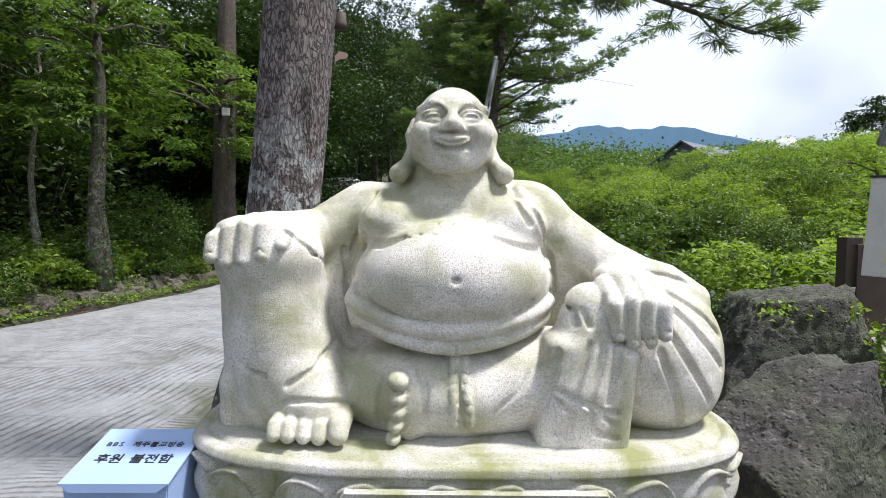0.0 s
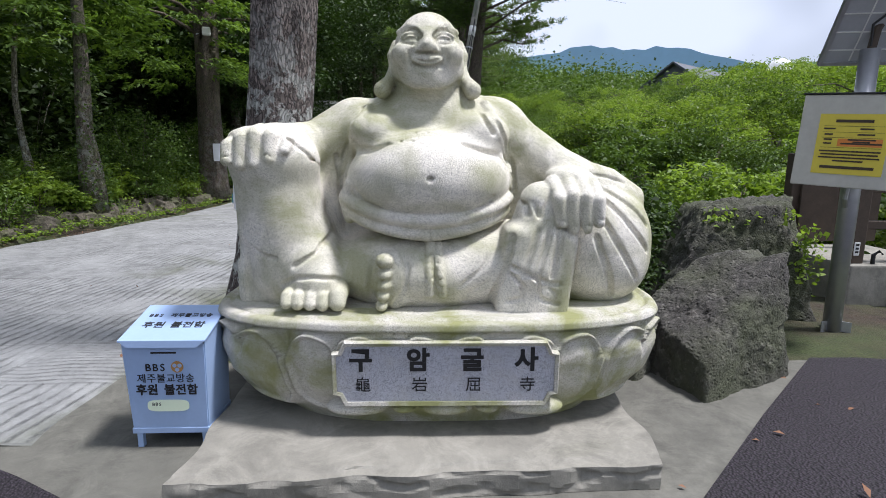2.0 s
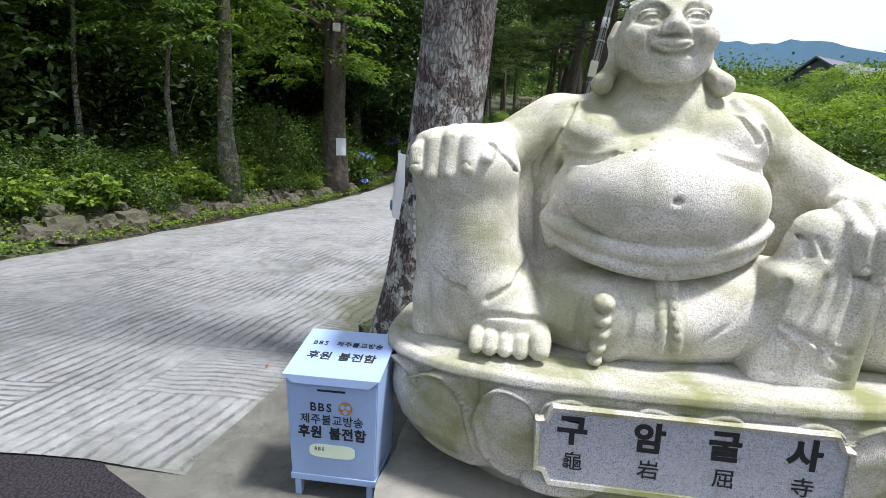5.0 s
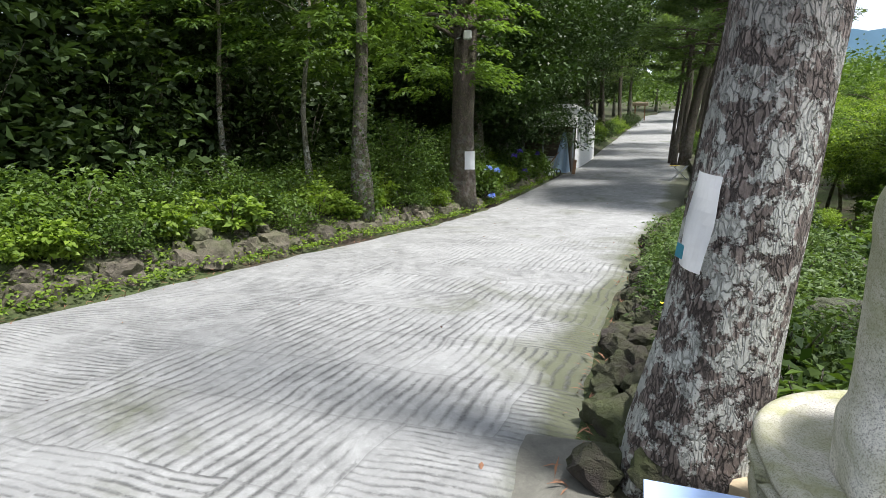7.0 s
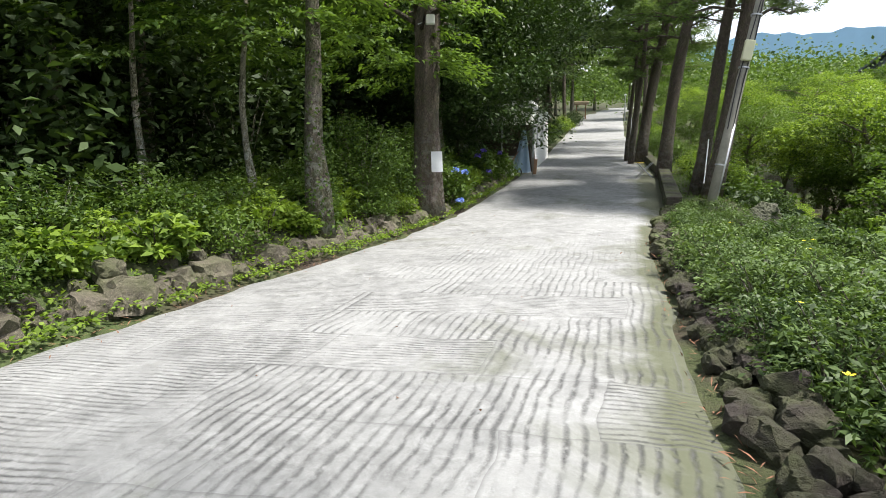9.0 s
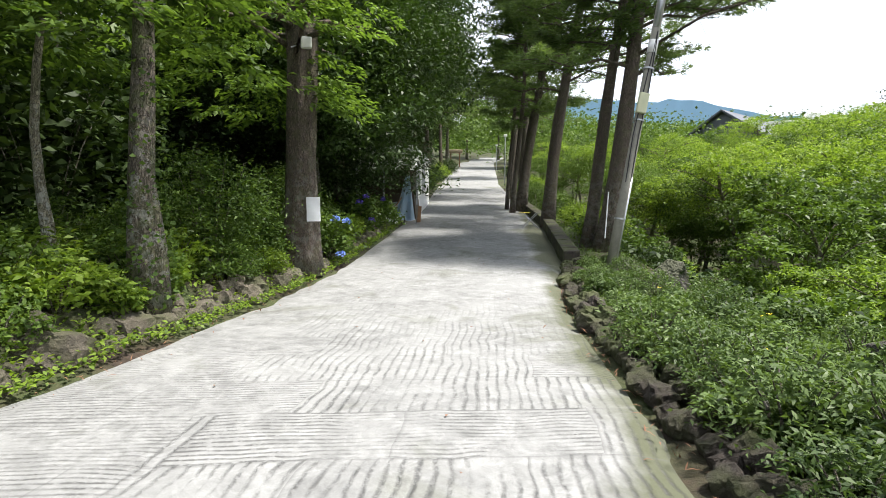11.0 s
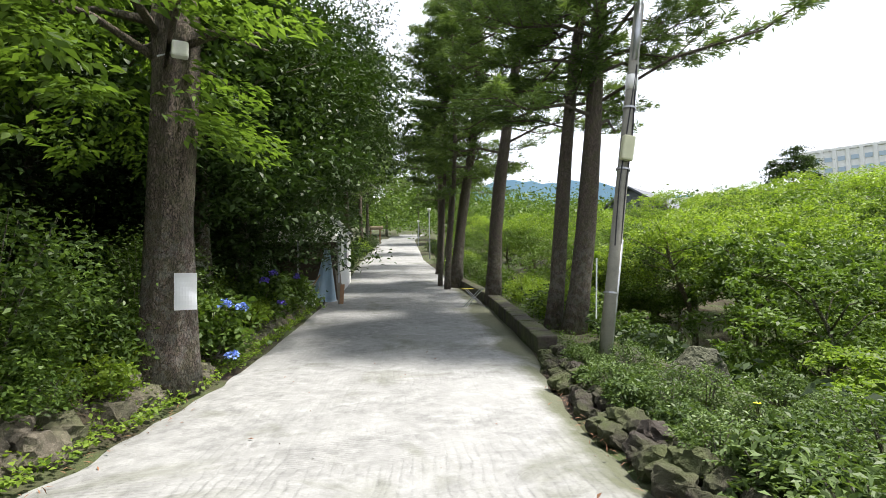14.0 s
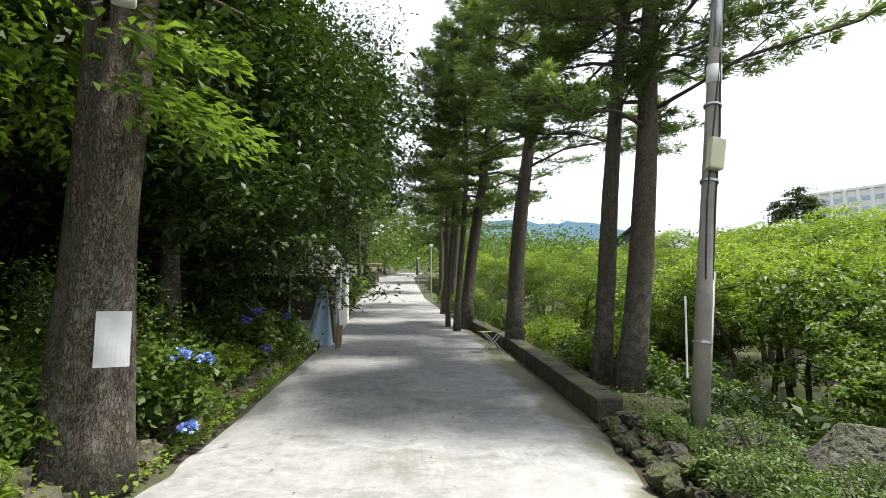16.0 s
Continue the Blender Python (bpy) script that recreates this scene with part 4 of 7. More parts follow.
def carve_statue():
    s = Carving((-1.16, 1.92, 0.60), (1.42, 3.02, 2.26), 0.0076)
    # trunk of the body
    s.ball((0.05, 2.62, 1.55), (0.40, 0.26, 0.30), 0.05)
    s.ball((0.05, 2.66, 1.2), (0.50, 0.30, 0.45), 0.08)
    s.ball((0.045, 2.40, 1.315), (0.435, 0.335, 0.275), 0.05)
    s.ball((-0.23, 2.42, 1.555), (0.15, 0.16, 0.115), 0.05)
    s.ball((0.31, 2.42, 1.55), (0.16, 0.16, 0.12), 0.06)
    s.ball((-0.34, 2.64, 1.60), (0.17, 0.17, 0.15), 0.08)
    s.ball((0.42, 2.64, 1.61), (0.17, 0.17, 0.15), 0.08)
    s.ball((-0.50, 2.66, 1.25), (0.22, 0.2, 0.42), 0.06)
    s.ball((0.60, 2.66, 1.22), (0.24, 0.2, 0.36), 0.06)
    # lap: crossed leg lying along the front
    s.ball((0.02, 2.46, 0.83), (0.56, 0.38, 0.235), 0.06)
    s.ball((0.40, 2.44, 0.87), (0.42, 0.34, 0.22), 0.06)
    s.ball((0.1, 2.62, 0.8), (0.95, 0.34, 0.2), 0.06)
    # raised leg with its skirt
    s.rod([(-0.755, 2.36, 1.36), (-0.73, 2.36, 1.1), (-0.66, 2.39, 0.84)], [0.215, 0.225, 0.25], 0.05)
    s.ball((-0.75, 2.31, 1.42), (0.225, 0.18, 0.16), 0.06)
    s.rod([(-0.84, 2.37, 1.25), (-0.85, 2.39, 0.86)], [0.11, 0.125], 0.05)
    s.rod([(-0.55, 2.26, 0.86), (-0.52, 2.20, 0.79)], [0.15, 0.13], 0.06)
    s.slab((-0.85, 2.39, 0.78), (0.12, 0.13, 0.13), 0.06, 0.04)
    # right arm to the knee
    s.rod([(-0.38, 2.64, 1.60), (-0.58, 2.56, 1.50), (-0.74, 2.36, 1.50)], [0.155, 0.13, 0.10], 0.05)
    # left sleeve like a filled sack, arm over it
    s.ball((0.93, 2.52, 0.98), (0.365, 0.37, 0.36), 0.05, -14)
    s.ball((0.98, 2.5, 0.86), (0.29, 0.33, 0.24), 0.06)
    s.rod([(0.40, 2.64, 1.60), (0.62, 2.58, 1.46), (0.80, 2.42, 1.34)], [0.155, 0.135, 0.11], 0.06)
    s.rod([(0.80, 2.42, 1.345), (1.02, 2.46, 1.30), (1.18, 2.50, 1.22)], [0.10, 0.085, 0.07], 0.05)
    # hanging cloth
    s.slab((0.585, 2.24, 0.86), (0.185, 0.17, 0.235), 0.05, 0.03, 6)
    s.rod([(0.62, 2.22, 1.2), (0.56, 2.20, 0.9)], [0.12, 0.16], 0.04)
    # neck and head
    cx = 0.037
    s.ball((cx, 2.60, 1.76), (0.17, 0.16, 0.12), 0.06)
    s.ball((cx, 2.53, 1.985), (0.180, 0.20, 0.205), 0.03)
    s.ball((cx, 2.49, 1.90), (0.192, 0.180, 0.150), 0.05)
    s.ball((cx, 2.395, 1.815), (0.115, 0.075, 0.062), 0.045)
    for e in (-1, 1):
        s.ball((cx + e * 0.118, 2.385, 1.955), (0.066, 0.062, 0.062), 0.03)
    # bridge, tip and wide wings of the nose
    s.rod([(cx, 2.350, 2.045), (cx, 2.315, 1.985)], [0.022, 0.036], 0.02)
    for e in (-1, 1):
        s.ball((cx + e * 0.044, 2.338, 1.975), (0.036, 0.034, 0.026), 0.012)
    # ears with long lobes resting on the shoulders
    for e in (-1, 1):
        s.rod([(cx + e * 0.176, 2.59, 2.045), (cx + e * 0.192, 2.575, 1.98), (cx + e * 0.186, 2.56, 1.91)], [0.020, 0.030, 0.022], 0.012)
        s.rod([(cx + e * 0.186, 2.56, 1.92), (cx + e * 0.205, 2.52, 1.84), (cx + e * 0.240, 2.455, 1.785)], [0.022, 0.033, 0.046], 0.014)
    # brows, lidded eyes, wide smile
    for e in (-1, 1):
        s.line([(cx + e * 0.026, 2.052), (cx + e * 0.055, 2.090), (cx + e * 0.100, 2.098), (cx + e * 0.145, 2.072)], 0.019, 0.012, 0.004, True)
        s.line([(cx + e * 0.030, 2.030), (cx + e * 0.058, 2.066), (cx + e * 0.100, 2.072), (cx + e * 0.140, 2.040)], 0.012, 0.006)
        ex = cx + e * 0.085
        s.ball((ex, s.front(ex, 2.032) + 0.016, 2.032), (0.052, 0.030, 0.032), 0.006)
        s.line([(cx + e * 0.034, 2.022), (cx + e * 0.060, 2.045), (cx + e * 0.088, 2.050), (cx + e * 0.115, 2.040), (cx + e * 0.138, 2.014)], 0.0080, 0.004)
        s.line([(cx + e * 0.042, 2.014), (cx + e * 0.066, 2.026), (cx + e * 0.088, 2.028), (cx + e * 0.112, 2.020), (cx + e * 0.128, 2.006)], 0.0065, 0.004)
        s.line([(cx + e * 0.048, 2.000), (cx + e * 0.085, 1.996), (cx + e * 0.132, 2.004)], 0.007, 0.008)
        for b in range(7):
            u = 0.035 + b * 0.017
            zb = 2.082 + 0.010 * math.sin(b * 0.55)
            s.line([(cx + e * u, zb), (cx + e * (u + 0.014), zb + 0.026)], 0.0034, 0.004)
        # crease from nostril round the cheek to the corner of the mouth
        s.line([(cx + e * 0.060, 1.985), (cx + e * 0.086, 1.955), (cx + e * 0.092, 1.915), (cx + e * 0.076, 1.890)], 0.015, 0.010, -0.002)
    s.line([(cx - 0.070, 1.948), (cx - 0.03, 1.944), (cx, 1.950), (cx + 0.03, 1.944), (cx + 0.070, 1.948)], 0.013, 0.006)
    s.ball((cx, s.front(cx, 1.918) + 0.010, 1.918), (0.074, 0.028, 0.027), 0.006)
    s.line([(cx - 0.066, 1.922), (cx - 0.03, 1.909), (cx, 1.906), (cx + 0.03, 1.909), (cx + 0.066, 1.922)], 0.0065, 0.003)
    s.line([(cx, 1.936), (cx, 1.915)], 0.004, 0.003)
    s.line([(cx - 0.070, 1.900), (cx - 0.035, 1.884), (cx, 1.879), (cx + 0.035, 1.884), (cx + 0.070, 1.900)], 0.012, 0.008)
    # chin crease
    s.rod([(-0.13, 2.45, 1.815), (-0.07, 2.385, 1.770), (0.037, 2.355, 1.752), (0.145, 2.385, 1.770), (0.205, 2.45, 1.815)], 0.026, 0.014, cut=True)
    # folds under the breasts and round the belly
    s.line([(-0.355, 1.53), (-0.325, 1.475), (-0.24, 1.465), (-0.17, 1.50)], 0.022, 0.010)
    s.line([(-0.33, 1.27), (-0.28, 1.215), (-0.15, 1.16), (0.05, 1.142), (0.22, 1.155), (0.34, 1.20), (0.37, 1.235)], 0.017, 0.006, -0.003)
    s.line([(0.22, 1.50), (0.32, 1.465), (0.42, 1.445), (0.455, 1.40)], 0.020, 0.010)
    s.ball((-0.305, s.front(-0.305, 1.57) + 0.008, 1.572), 0.018, 0.01)
    s.ball((0.052, s.front(0.052, 1.335) - 0.002, 1.335), (0.016, 0.02, 0.012), 0.014, cut=True)
    # robe edge down both sides and two belt rolls under the belly
    s.line([(-0.275, 1.70), (-0.335, 1.57), (-0.385, 1.42), (-0.405, 1.28)], 0.024, 0.02, 0.012, True)
    s.line([(-0.31, 1.70), (-0.375, 1.55), (-0.43, 1.40), (-0.445, 1.28), (-0.43, 1.16)], 0.018, 0.006)
    s.line([(0.35, 1.72), (0.415, 1.55), (0.47, 1.41), (0.478, 1.28)], 0.024, 0.02, 0.012, True)
    s.line([(0.30, 1.70), (0.33, 1.62), (0.37, 1.56)], 0.016, 0.005)
    s.line([(0.395, 1.62), (0.45, 1.50), (0.505, 1.40), (0.515, 1.26)], 0.016, 0.006)
    for zc, yo, r, rx in ((1.12, 2.135, 0.034, 0.445), (1.056, 2.15, 0.034, 0.43)):
        pts = []
        for q in range(17):
            a = radians(198 + 144 * q / 16)
            x = 0.035 + rx * math.cos(a)
            z = zc + 0.145 * (1 + math.sin(a)) ** 0.8
            pts.append((x, yo + 0.27 * (1 + math.sin(a)) ** 0.9, z))
        s.rod(pts, r, 0.014)
    s.rod([(-0.36, 2.30, 1.30), (-0.40, 2.34, 1.22), (-0.37, 2.32, 1.12)], 0.03, 0.02)
    # knot and tail of the sash
    fy = s.front(0.06, 1.0)
    s.line([(0.052, 1.085), (0.054, 1.025)], 0.005, 0.004)
    s.rod([(0.06, fy - 0.012, 1.022), (0.015, fy - 0.002, 1.0)], [0.018, 0.012], 0.008)
    s.rod([(0.06, fy - 0.012, 1.022), (0.115, fy - 0.002, 1.005)], [0.018, 0.012], 0.008)
    s.line([(0.052, 1.01), (0.045, 0.90), (0.052, 0.77)], 0.024, 0.005, 0.002, True)
    s.line([(0.092, 1.0), (0.097, 0.90), (0.112, 0.76)], 0.024, 0.005, 0.002, True)
    s.line([(0.072, 0.99), (0.071, 0.9), (0.083, 0.79)], 0.006, 0.004, -0.004)
    for q in range(6):
        zq = 0.965 - 0.036 * q
        s.line([(0.034, zq - 0.018), (0.072, zq), (0.112, zq - 0.018)], 0.005, 0.003)
    for hx, hz in ((-0.14, 1.50), (-0.095, 1.51), (-0.035, 1.515), (-0.02, 1.555), (0.04, 1.555)):
        s.ball((hx, s.front(hx, hz), hz), (0.010, 0.012, 0.006), 0.004, cut=True)
    # fingers on the raised knee
    tops = ((-0.925, 1.50), (-0.862, 1.535), (-0.795, 1.552), (-0.722, 1.545))
    ends = ((-0.928, 1.418), (-0.868, 1.398), (-0.800, 1.405), (-0.727, 1.425))
    s.ball((-0.79, 2.28, 1.535), (0.17, 0.13, 0.055), 0.03, 0)
    for (x0, z0), (x1, z1) in zip(tops, ends):
        s.rod([(x0, 2.26, z0 + 0.01), (x0, 2.165, z0 - 0.015), (x1, 2.135, z1)], [0.038, 0.037, 0.029], 0.010)
    s.rod([(-0.66, 2.27, 1.545), (-0.645, 2.19, 1.50), (-0.652, 2.15, 1.465)], [0.04, 0.036, 0.026], 0.012)
    for (x1, z1) in ends:
        s.line([(x1 - 0.014, z1 + 0.012), (x1, z1 + 0.024), (x1 + 0.014, z1 + 0.012)], 0.0028, 0.003)
    # fingers hanging over the sleeve
    s.ball((0.775, 2.28, 1.335), (0.13, 0.12, 0.06), 0.04, 6)
    for x0, z0, x1, z1 in ((0.665, 1.31, 0.697, 1.118), (0.735, 1.325, 0.757, 1.092), (0.80, 1.32, 0.822, 1.095), (0.862, 1.305, 0.882, 1.125)):
        s.rod([(x0, 2.20, z0), (0.5 * (x0 + x1), 2.10, z0 - 0.07), (x1, 2.095, z1)], [0.042, 0.038, 0.028], 0.010)
        s.line([(x1 - 0.013, z1 + 0.012), (x1, z1 + 0.024), (x1 + 0.013, z1 + 0.012)], 0.0028, 0.003)
    s.line([(0.56, 1.22), (0.585, 1.15), (0.625, 1.22), (0.64, 1.27)], 0.009, 0.012)
    s.line([(0.47, 1.40), (0.52, 1.25), (0.535, 1.16)], 0.010, 0.02)
    # pleats of the sleeve fanning out
    fan = (((0.95, 1.285), (1.06, 1.215), (1.13, 1.165), (1.20, 1.09)), ((0.94, 1.235), (1.03, 1.15), (1.11, 1.06), (1.20, 0.955)), ((0.92, 1.145), (0.99, 1.03), (1.07, 0.91), (1.14, 0.81)), ((0.875, 1.10), (0.91, 0.99), (0.97, 0.85), (1.01, 0.70)))
    for f in fan:
        s.line(f, 0.017, 0.005, -0.002)
    s.line([(0.89, 1.355), (1.0, 1.335), (1.10, 1.305)], 0.010, 0.006)
    s.line([(0.81, 1.09), (0.79, 0.95), (0.775, 0.80), (0.765, 0.68)], 0.016, 0.008, -0.004)
    # folds of the hanging cloth
    for x0, x1 in ((0.585, 0.50), (0.645, 0.575), (0.70, 0.655)):
        s.line([(x0 - 0.005, 1.09), ((x0 + x1) / 2, 0.98), (x1, 0.86)], 0.015, 0.016)
    s.line([(0.41, 0.93), (0.47, 0.90), (0.56, 0.86), (0.64, 0.825), (0.69, 0.82)], 0.014, 0.007, -0.002)
    s.line([(0.405, 0.90), (0.455, 0.87), (0.515, 0.81), (0.51, 0.75), (0.44, 0.735)], 0.012, 0.006)
    s.line([(0.59, 0.84), (0.585, 0.77), (0.62, 0.735), (0.69, 0.72)], 0.013, 0.006)
    s.line([(0.64, 0.80), (0.68, 0.775), (0.67, 0.75)], 0.008, 0.01)
    s.line([(0.455, 1.06), (0.43, 0.90), (0.385, 0.80), (0.36, 0.70)], 0.016, 0.008, -0.004)
    # creases of the skirt on the raised leg
    s.line([(-0.975, 1.25), (-0.93, 1.05), (-0.80, 0.955), (-0.72, 0.935)], 0.011, 0.007)
    s.line([(-0.62, 0.90), (-0.52, 0.96), (-0.47, 1.05)], 0.010, 0.016)
    s.line([(-0.90, 1.02), (-0.89, 0.85), (-0.90, 0.70)], 0.013, 0.03)
    s.line([(-0.64, 1.52), (-0.56, 1.45), (-0.52, 1.37)], 0.011, 0.007)
    s.line([(-0.46, 1.44), (-0.44, 1.28), (-0.43, 1.10), (-0.40, 0.98)], 0.014, 0.012)
    s.line([(-0.69, 0.80), (-0.62, 0.842), (-0.52, 0.852), (-0.42, 0.835), (-0.37, 0.785)], 0.013, 0.007, 0.0)
    s.line([(0.20, 0.80), (0.30, 0.88), (0.35, 0.96)], 0.005, 0.016)
    s.line([(0.24, 0.76), (0.34, 0.82)], 0.004, 0.014)
    # toes
    for x, z, r in ((-0.655, 0.738, 0.030), (-0.598, 0.735, 0.033), (-0.538, 0.733, 0.033), (-0.476, 0.730, 0.034), (-0.403, 0.742, 0.045)):
        s.rod([(x, 2.16, z + 0.028), (x, 2.075, z + 0.02), (x, 2.052, z - 0.01)], [r, r * 1.02, r * 0.92], 0.008)
    s.ball((-0.13, 2.16, 0.82), (0.085, 0.08, 0.15), 0.03)
    for x, z, r in ((-0.172, 0.935, 0.043), (-0.173, 0.868, 0.035), (-0.176, 0.812, 0.034), (-0.182, 0.760, 0.032), (-0.190, 0.708, 0.030)):
        s.ball((x, 2.085, z), (r * 1.05, 0.05, r * 0.88), 0.007)
    s.line([(-0.09, 0.965), (-0.06, 0.90), (-0.075, 0.80), (-0.13, 0.70)], 0.011, 0.018)
    s.line([(-0.235, 0.93), (-0.255, 0.82), (-0.24, 0.70)], 0.011, 0.022)
    # flat underside on the pedestal
    s.f[:, :, :int((0.665 - s.lo[2]) / s.h)] = 1.0
    return s.skin("statue")


statue = link_mesh("statue", carve_statue(), M_STATUE)
tagged(statue, "pale granite laughing seated figure, green-stained, on a lotus pedestal", "statue")

# ---- lotus pedestal ----
PC, PA, PB = (0.105, 2.56), 1.215, 0.67


def oval(a, sx, sy):
    c, s_ = math.cos(a), math.sin(a)
    e = 2 / 2.9
    return PC[0] + sx * math.copysign(abs(c) ** e, c), PC[1] + sy * math.copysign(abs(s_) ** e, s_)


def pedestal_mesh():
    na, nv = 640, 64
    prof_z = [0.12, 0.14, 0.17, 0.24, 0.34, 0.46, 0.56, 0.61, 0.645, 0.668]
    prof_i = [0.30, 0.285, 0.235, 0.135, 0.065, 0.022, 0.008, 0.0, 0.004, 0.022]
    # even steps along the rim
    raw = [oval(2 * math.pi * i / 4000, PA, PB) for i in range(4001)]
    acc = np.concatenate([[0], np.cumsum([math.dist(p, q) for p, q in zip(raw, raw[1:])])])
    rx = np.interp(np.linspace(0, acc[-1], na, endpoint=False), acc, [p[0] for p in raw])
    ry = np.interp(np.linspace(0, acc[-1], na, endpoint=False), acc, [p[1] for p in raw])
    sarc = np.linspace(0, acc[-1], na, endpoint=False)
    front = acc[int(np.argmin([abs(p[0] - 0.125) + (9 if p[1] > 2.2 else 0) for p in raw]))]
    step = acc[-1] / round(acc[-1] / 0.535)
    verts, faces = [], []
    for j in range(nv):
        z = 0.12 + (0.668 - 0.12) * j / (nv - 1)
        ins = np.interp(z, prof_z, prof_i)
        for i in range(na):
            u = ((sarc[i] - front + step / 2) % step) / step * 2 - 1
            au = abs(u)
            top = 0.622 - 0.16 * max(0, au - 0.5) ** 2 * 4 - 0.05 * max(0, 0.5 - au) ** 2 * 4 - 0.035 * max(0, 1 - au * 9)
            low = 0.20 + 0.11 * max(0, au - 0.62) ** 1.5 * 4
            edge_ = min(top - z, (1 - au) * step * 0.5, (z - low) * 0.9)
            d = 0.0
            if edge_ < 0:
                d = -0.055
            elif edge_ < 0.03:
                d = 0.034 * math.sin(math.pi * edge_ / 0.03) - 0.03 * (1 - edge_ / 0.03)
            else:
                d = -0.016 + 0.04 * min(1, (edge_ - 0.03) / 0.09)
            if z > 0.632:
                d = 0.004
            if abs((1 - au) * step * 0.5) < 0.007 and z < 0.62:
                d -= 0.016
            k = ins - d
            cx, cy = rx[i] - PC[0], ry[i] - PC[1]
            fx, fy = (PA - k) / PA, (PB - k * 0.36) / PB
            verts.append((PC[0] + cx * fx, PC[1] + cy * fy, z + 0.003 * noise.noise((rx[i] * 5, ry[i] * 5, z * 5))))
    for j in range(nv - 1):
        for i in range(na):
            a, b = j * na + i, j * na + (i + 1) % na
            faces.append((a, b, b + na, a + na))
    # stepped top: rim, groove, raised seat
    prev = (nv - 1) * na
    for inset, z in ((0.05, 0.674), (0.06, 0.662), (0.075, 0.662), (0.085, 0.676), (0.4, 0.678)):
        base = len(verts)
        for i in range(na):
            fx, fy = (PA - inset) / PA, (PB - inset) / PB
            verts.append((PC[0] + (rx[i] - PC[0]) * fx, PC[1] + (ry[i] - PC[1]) * fy, z))
        for i in range(na):
            faces.append((prev + i, prev + (i + 1) % na, base + (i + 1) % na, base + i))
        prev = base
    faces.append([prev + i for i in range(na)])
    return mesh_from("lotus_body", verts, faces, True)


pedestal = thing("lotus_pedestal", "oval granite pedestal carved with lotus petals, mossy top", "pedestal")
link_mesh("lotus_body", pedestal_mesh(), M_PEDESTAL, pedestal)


def outline_slab(pts, y0, y1, bevel=0.004):
    """A plate cut to an x, z outline, from y1 at the back to y0 in front."""
    bm = bmesh.new()
    f = bm.faces.new([bm.verts.new((x, y1, z)) for x, z in pts])
    r = bmesh.ops.extrude_face_region(bm, geom=[f])
    vs = [g for g in r["geom"] if isinstance(g, bmesh.types.BMVert)]
    bmesh.ops.translate(bm, verts=vs, vec=(0, y0 - y1, 0))
    bmesh.ops.recalc_face_normals(bm, faces=bm.faces[:])
    return bm


def bracket(x0, x1, z0, z1, notch):
    c = (x0 + x1) / 2
    w = (x1 - x0) / 2
    pts = []
    for sx, sz, order in ((-1, 1, 1), (1, 1, -1), (1, -1, 1), (-1, -1, -1)):
        cx, cz = (x0 if sx < 0 else x1), (z1 if sz > 0 else z0)
        arc = [(cx, cz - sz * notch), (cx - sx * notch * 0.55, cz - sz * notch * 0.9), (cx - sx * notch * 0.75, cz - sz * notch * 0.45), (cx - sx * notch * 1.0, cz)]
        pts += arc if order > 0 else arc[::-1]
    return pts


PLQ_Y = 1.905
def ring_plate(outer, inner, y0, y_in, y_out):
    """A frame between two outlines: its face at y0, its inner wall back to y_in, its outer wall back to y_out."""
    bm = bmesh.new()
    k = len(outer)
    rows = [[bm.verts.new((x, yy, z)) for x, z in pts] for pts, yy in ((outer, y_out), (outer, y0 + 0.012), ([((p[0] * 3 + q[0]) / 4, (p[1] * 3 + q[1]) / 4) for p, q in zip(outer, inner)], y0), (inner, y0 + 0.004), (inner, y_in))]
    for r0, r1 in zip(rows, rows[1:]):
        for i in range(k):
            bm.faces.new((r0[i], r0[(i + 1) % k], r1[(i + 1) % k], r1[i]))
    bmesh.ops.recalc_face_normals(bm, faces=bm.faces[:])
    return bm


part("panel_rim", ring_plate(bracket(-0.408, 0.661, 0.276, 0.596, 0.06), bracket(-0.387, 0.640, 0.298, 0.575, 0.05), PLQ_Y - 0.040, PLQ_Y, 2.05), M_PEDESTAL, pedestal, "raised granite frame round the name panel")
part("name_panel", outline_slab(bracket(-0.391, 0.644, 0.294, 0.579, 0.05), PLQ_Y - 0.026, 2.0), M_PLAQUE, pedestal, "speckled grey polished name panel")
# upturned petal tips under the panel
for x, w_ in ((-0.30, 0.15), (-0.075, 0.06), (0.128, 0.135), (0.33, 0.06), (0.555, 0.15)):
    tip = bmesh.new()
    bmesh.ops.create_uvsphere(tip, u_segments=24, v_segments=12, radius=1.0)
    for v in tip.verts:
        n_ = v.co.copy()
        v.co = Vector((x + n_.x * w_, PLQ_Y + 0.045 + n_.y * 0.075 + 0.02 * n_.z, 0.256 + n_.z * (0.044 if w_ > 0.1 else 0.03) - 0.012 * n_.x * n_.x))
    part("petal_tip", tip, M_PEDESTAL, pedestal, smooth=True)


def lettering(name, text, size, m, mat, parent, depth=0.002, align='CENTER', label="", bold=0.0):
    cu = bpy.data.curves.new(name, 'FONT')
    cu.body, cu.size, cu.align_x, cu.align_y = text, size, align, 'CENTER'
    cu.extrude, cu.offset, cu.resolution_u = depth, bold, 3
    tmp = bpy.data.objects.new(name, cu)
    scene.collection.objects.link(tmp)
    bpy.context.view_layer.update()
    me = bpy.data.meshes.new_from_object(tmp.evaluated_get(bpy.context.evaluated_depsgraph_get()))
    bpy.data.objects.remove(tmp)
    me.name = name
    return link_mesh(name, me, mat, parent, label, m)


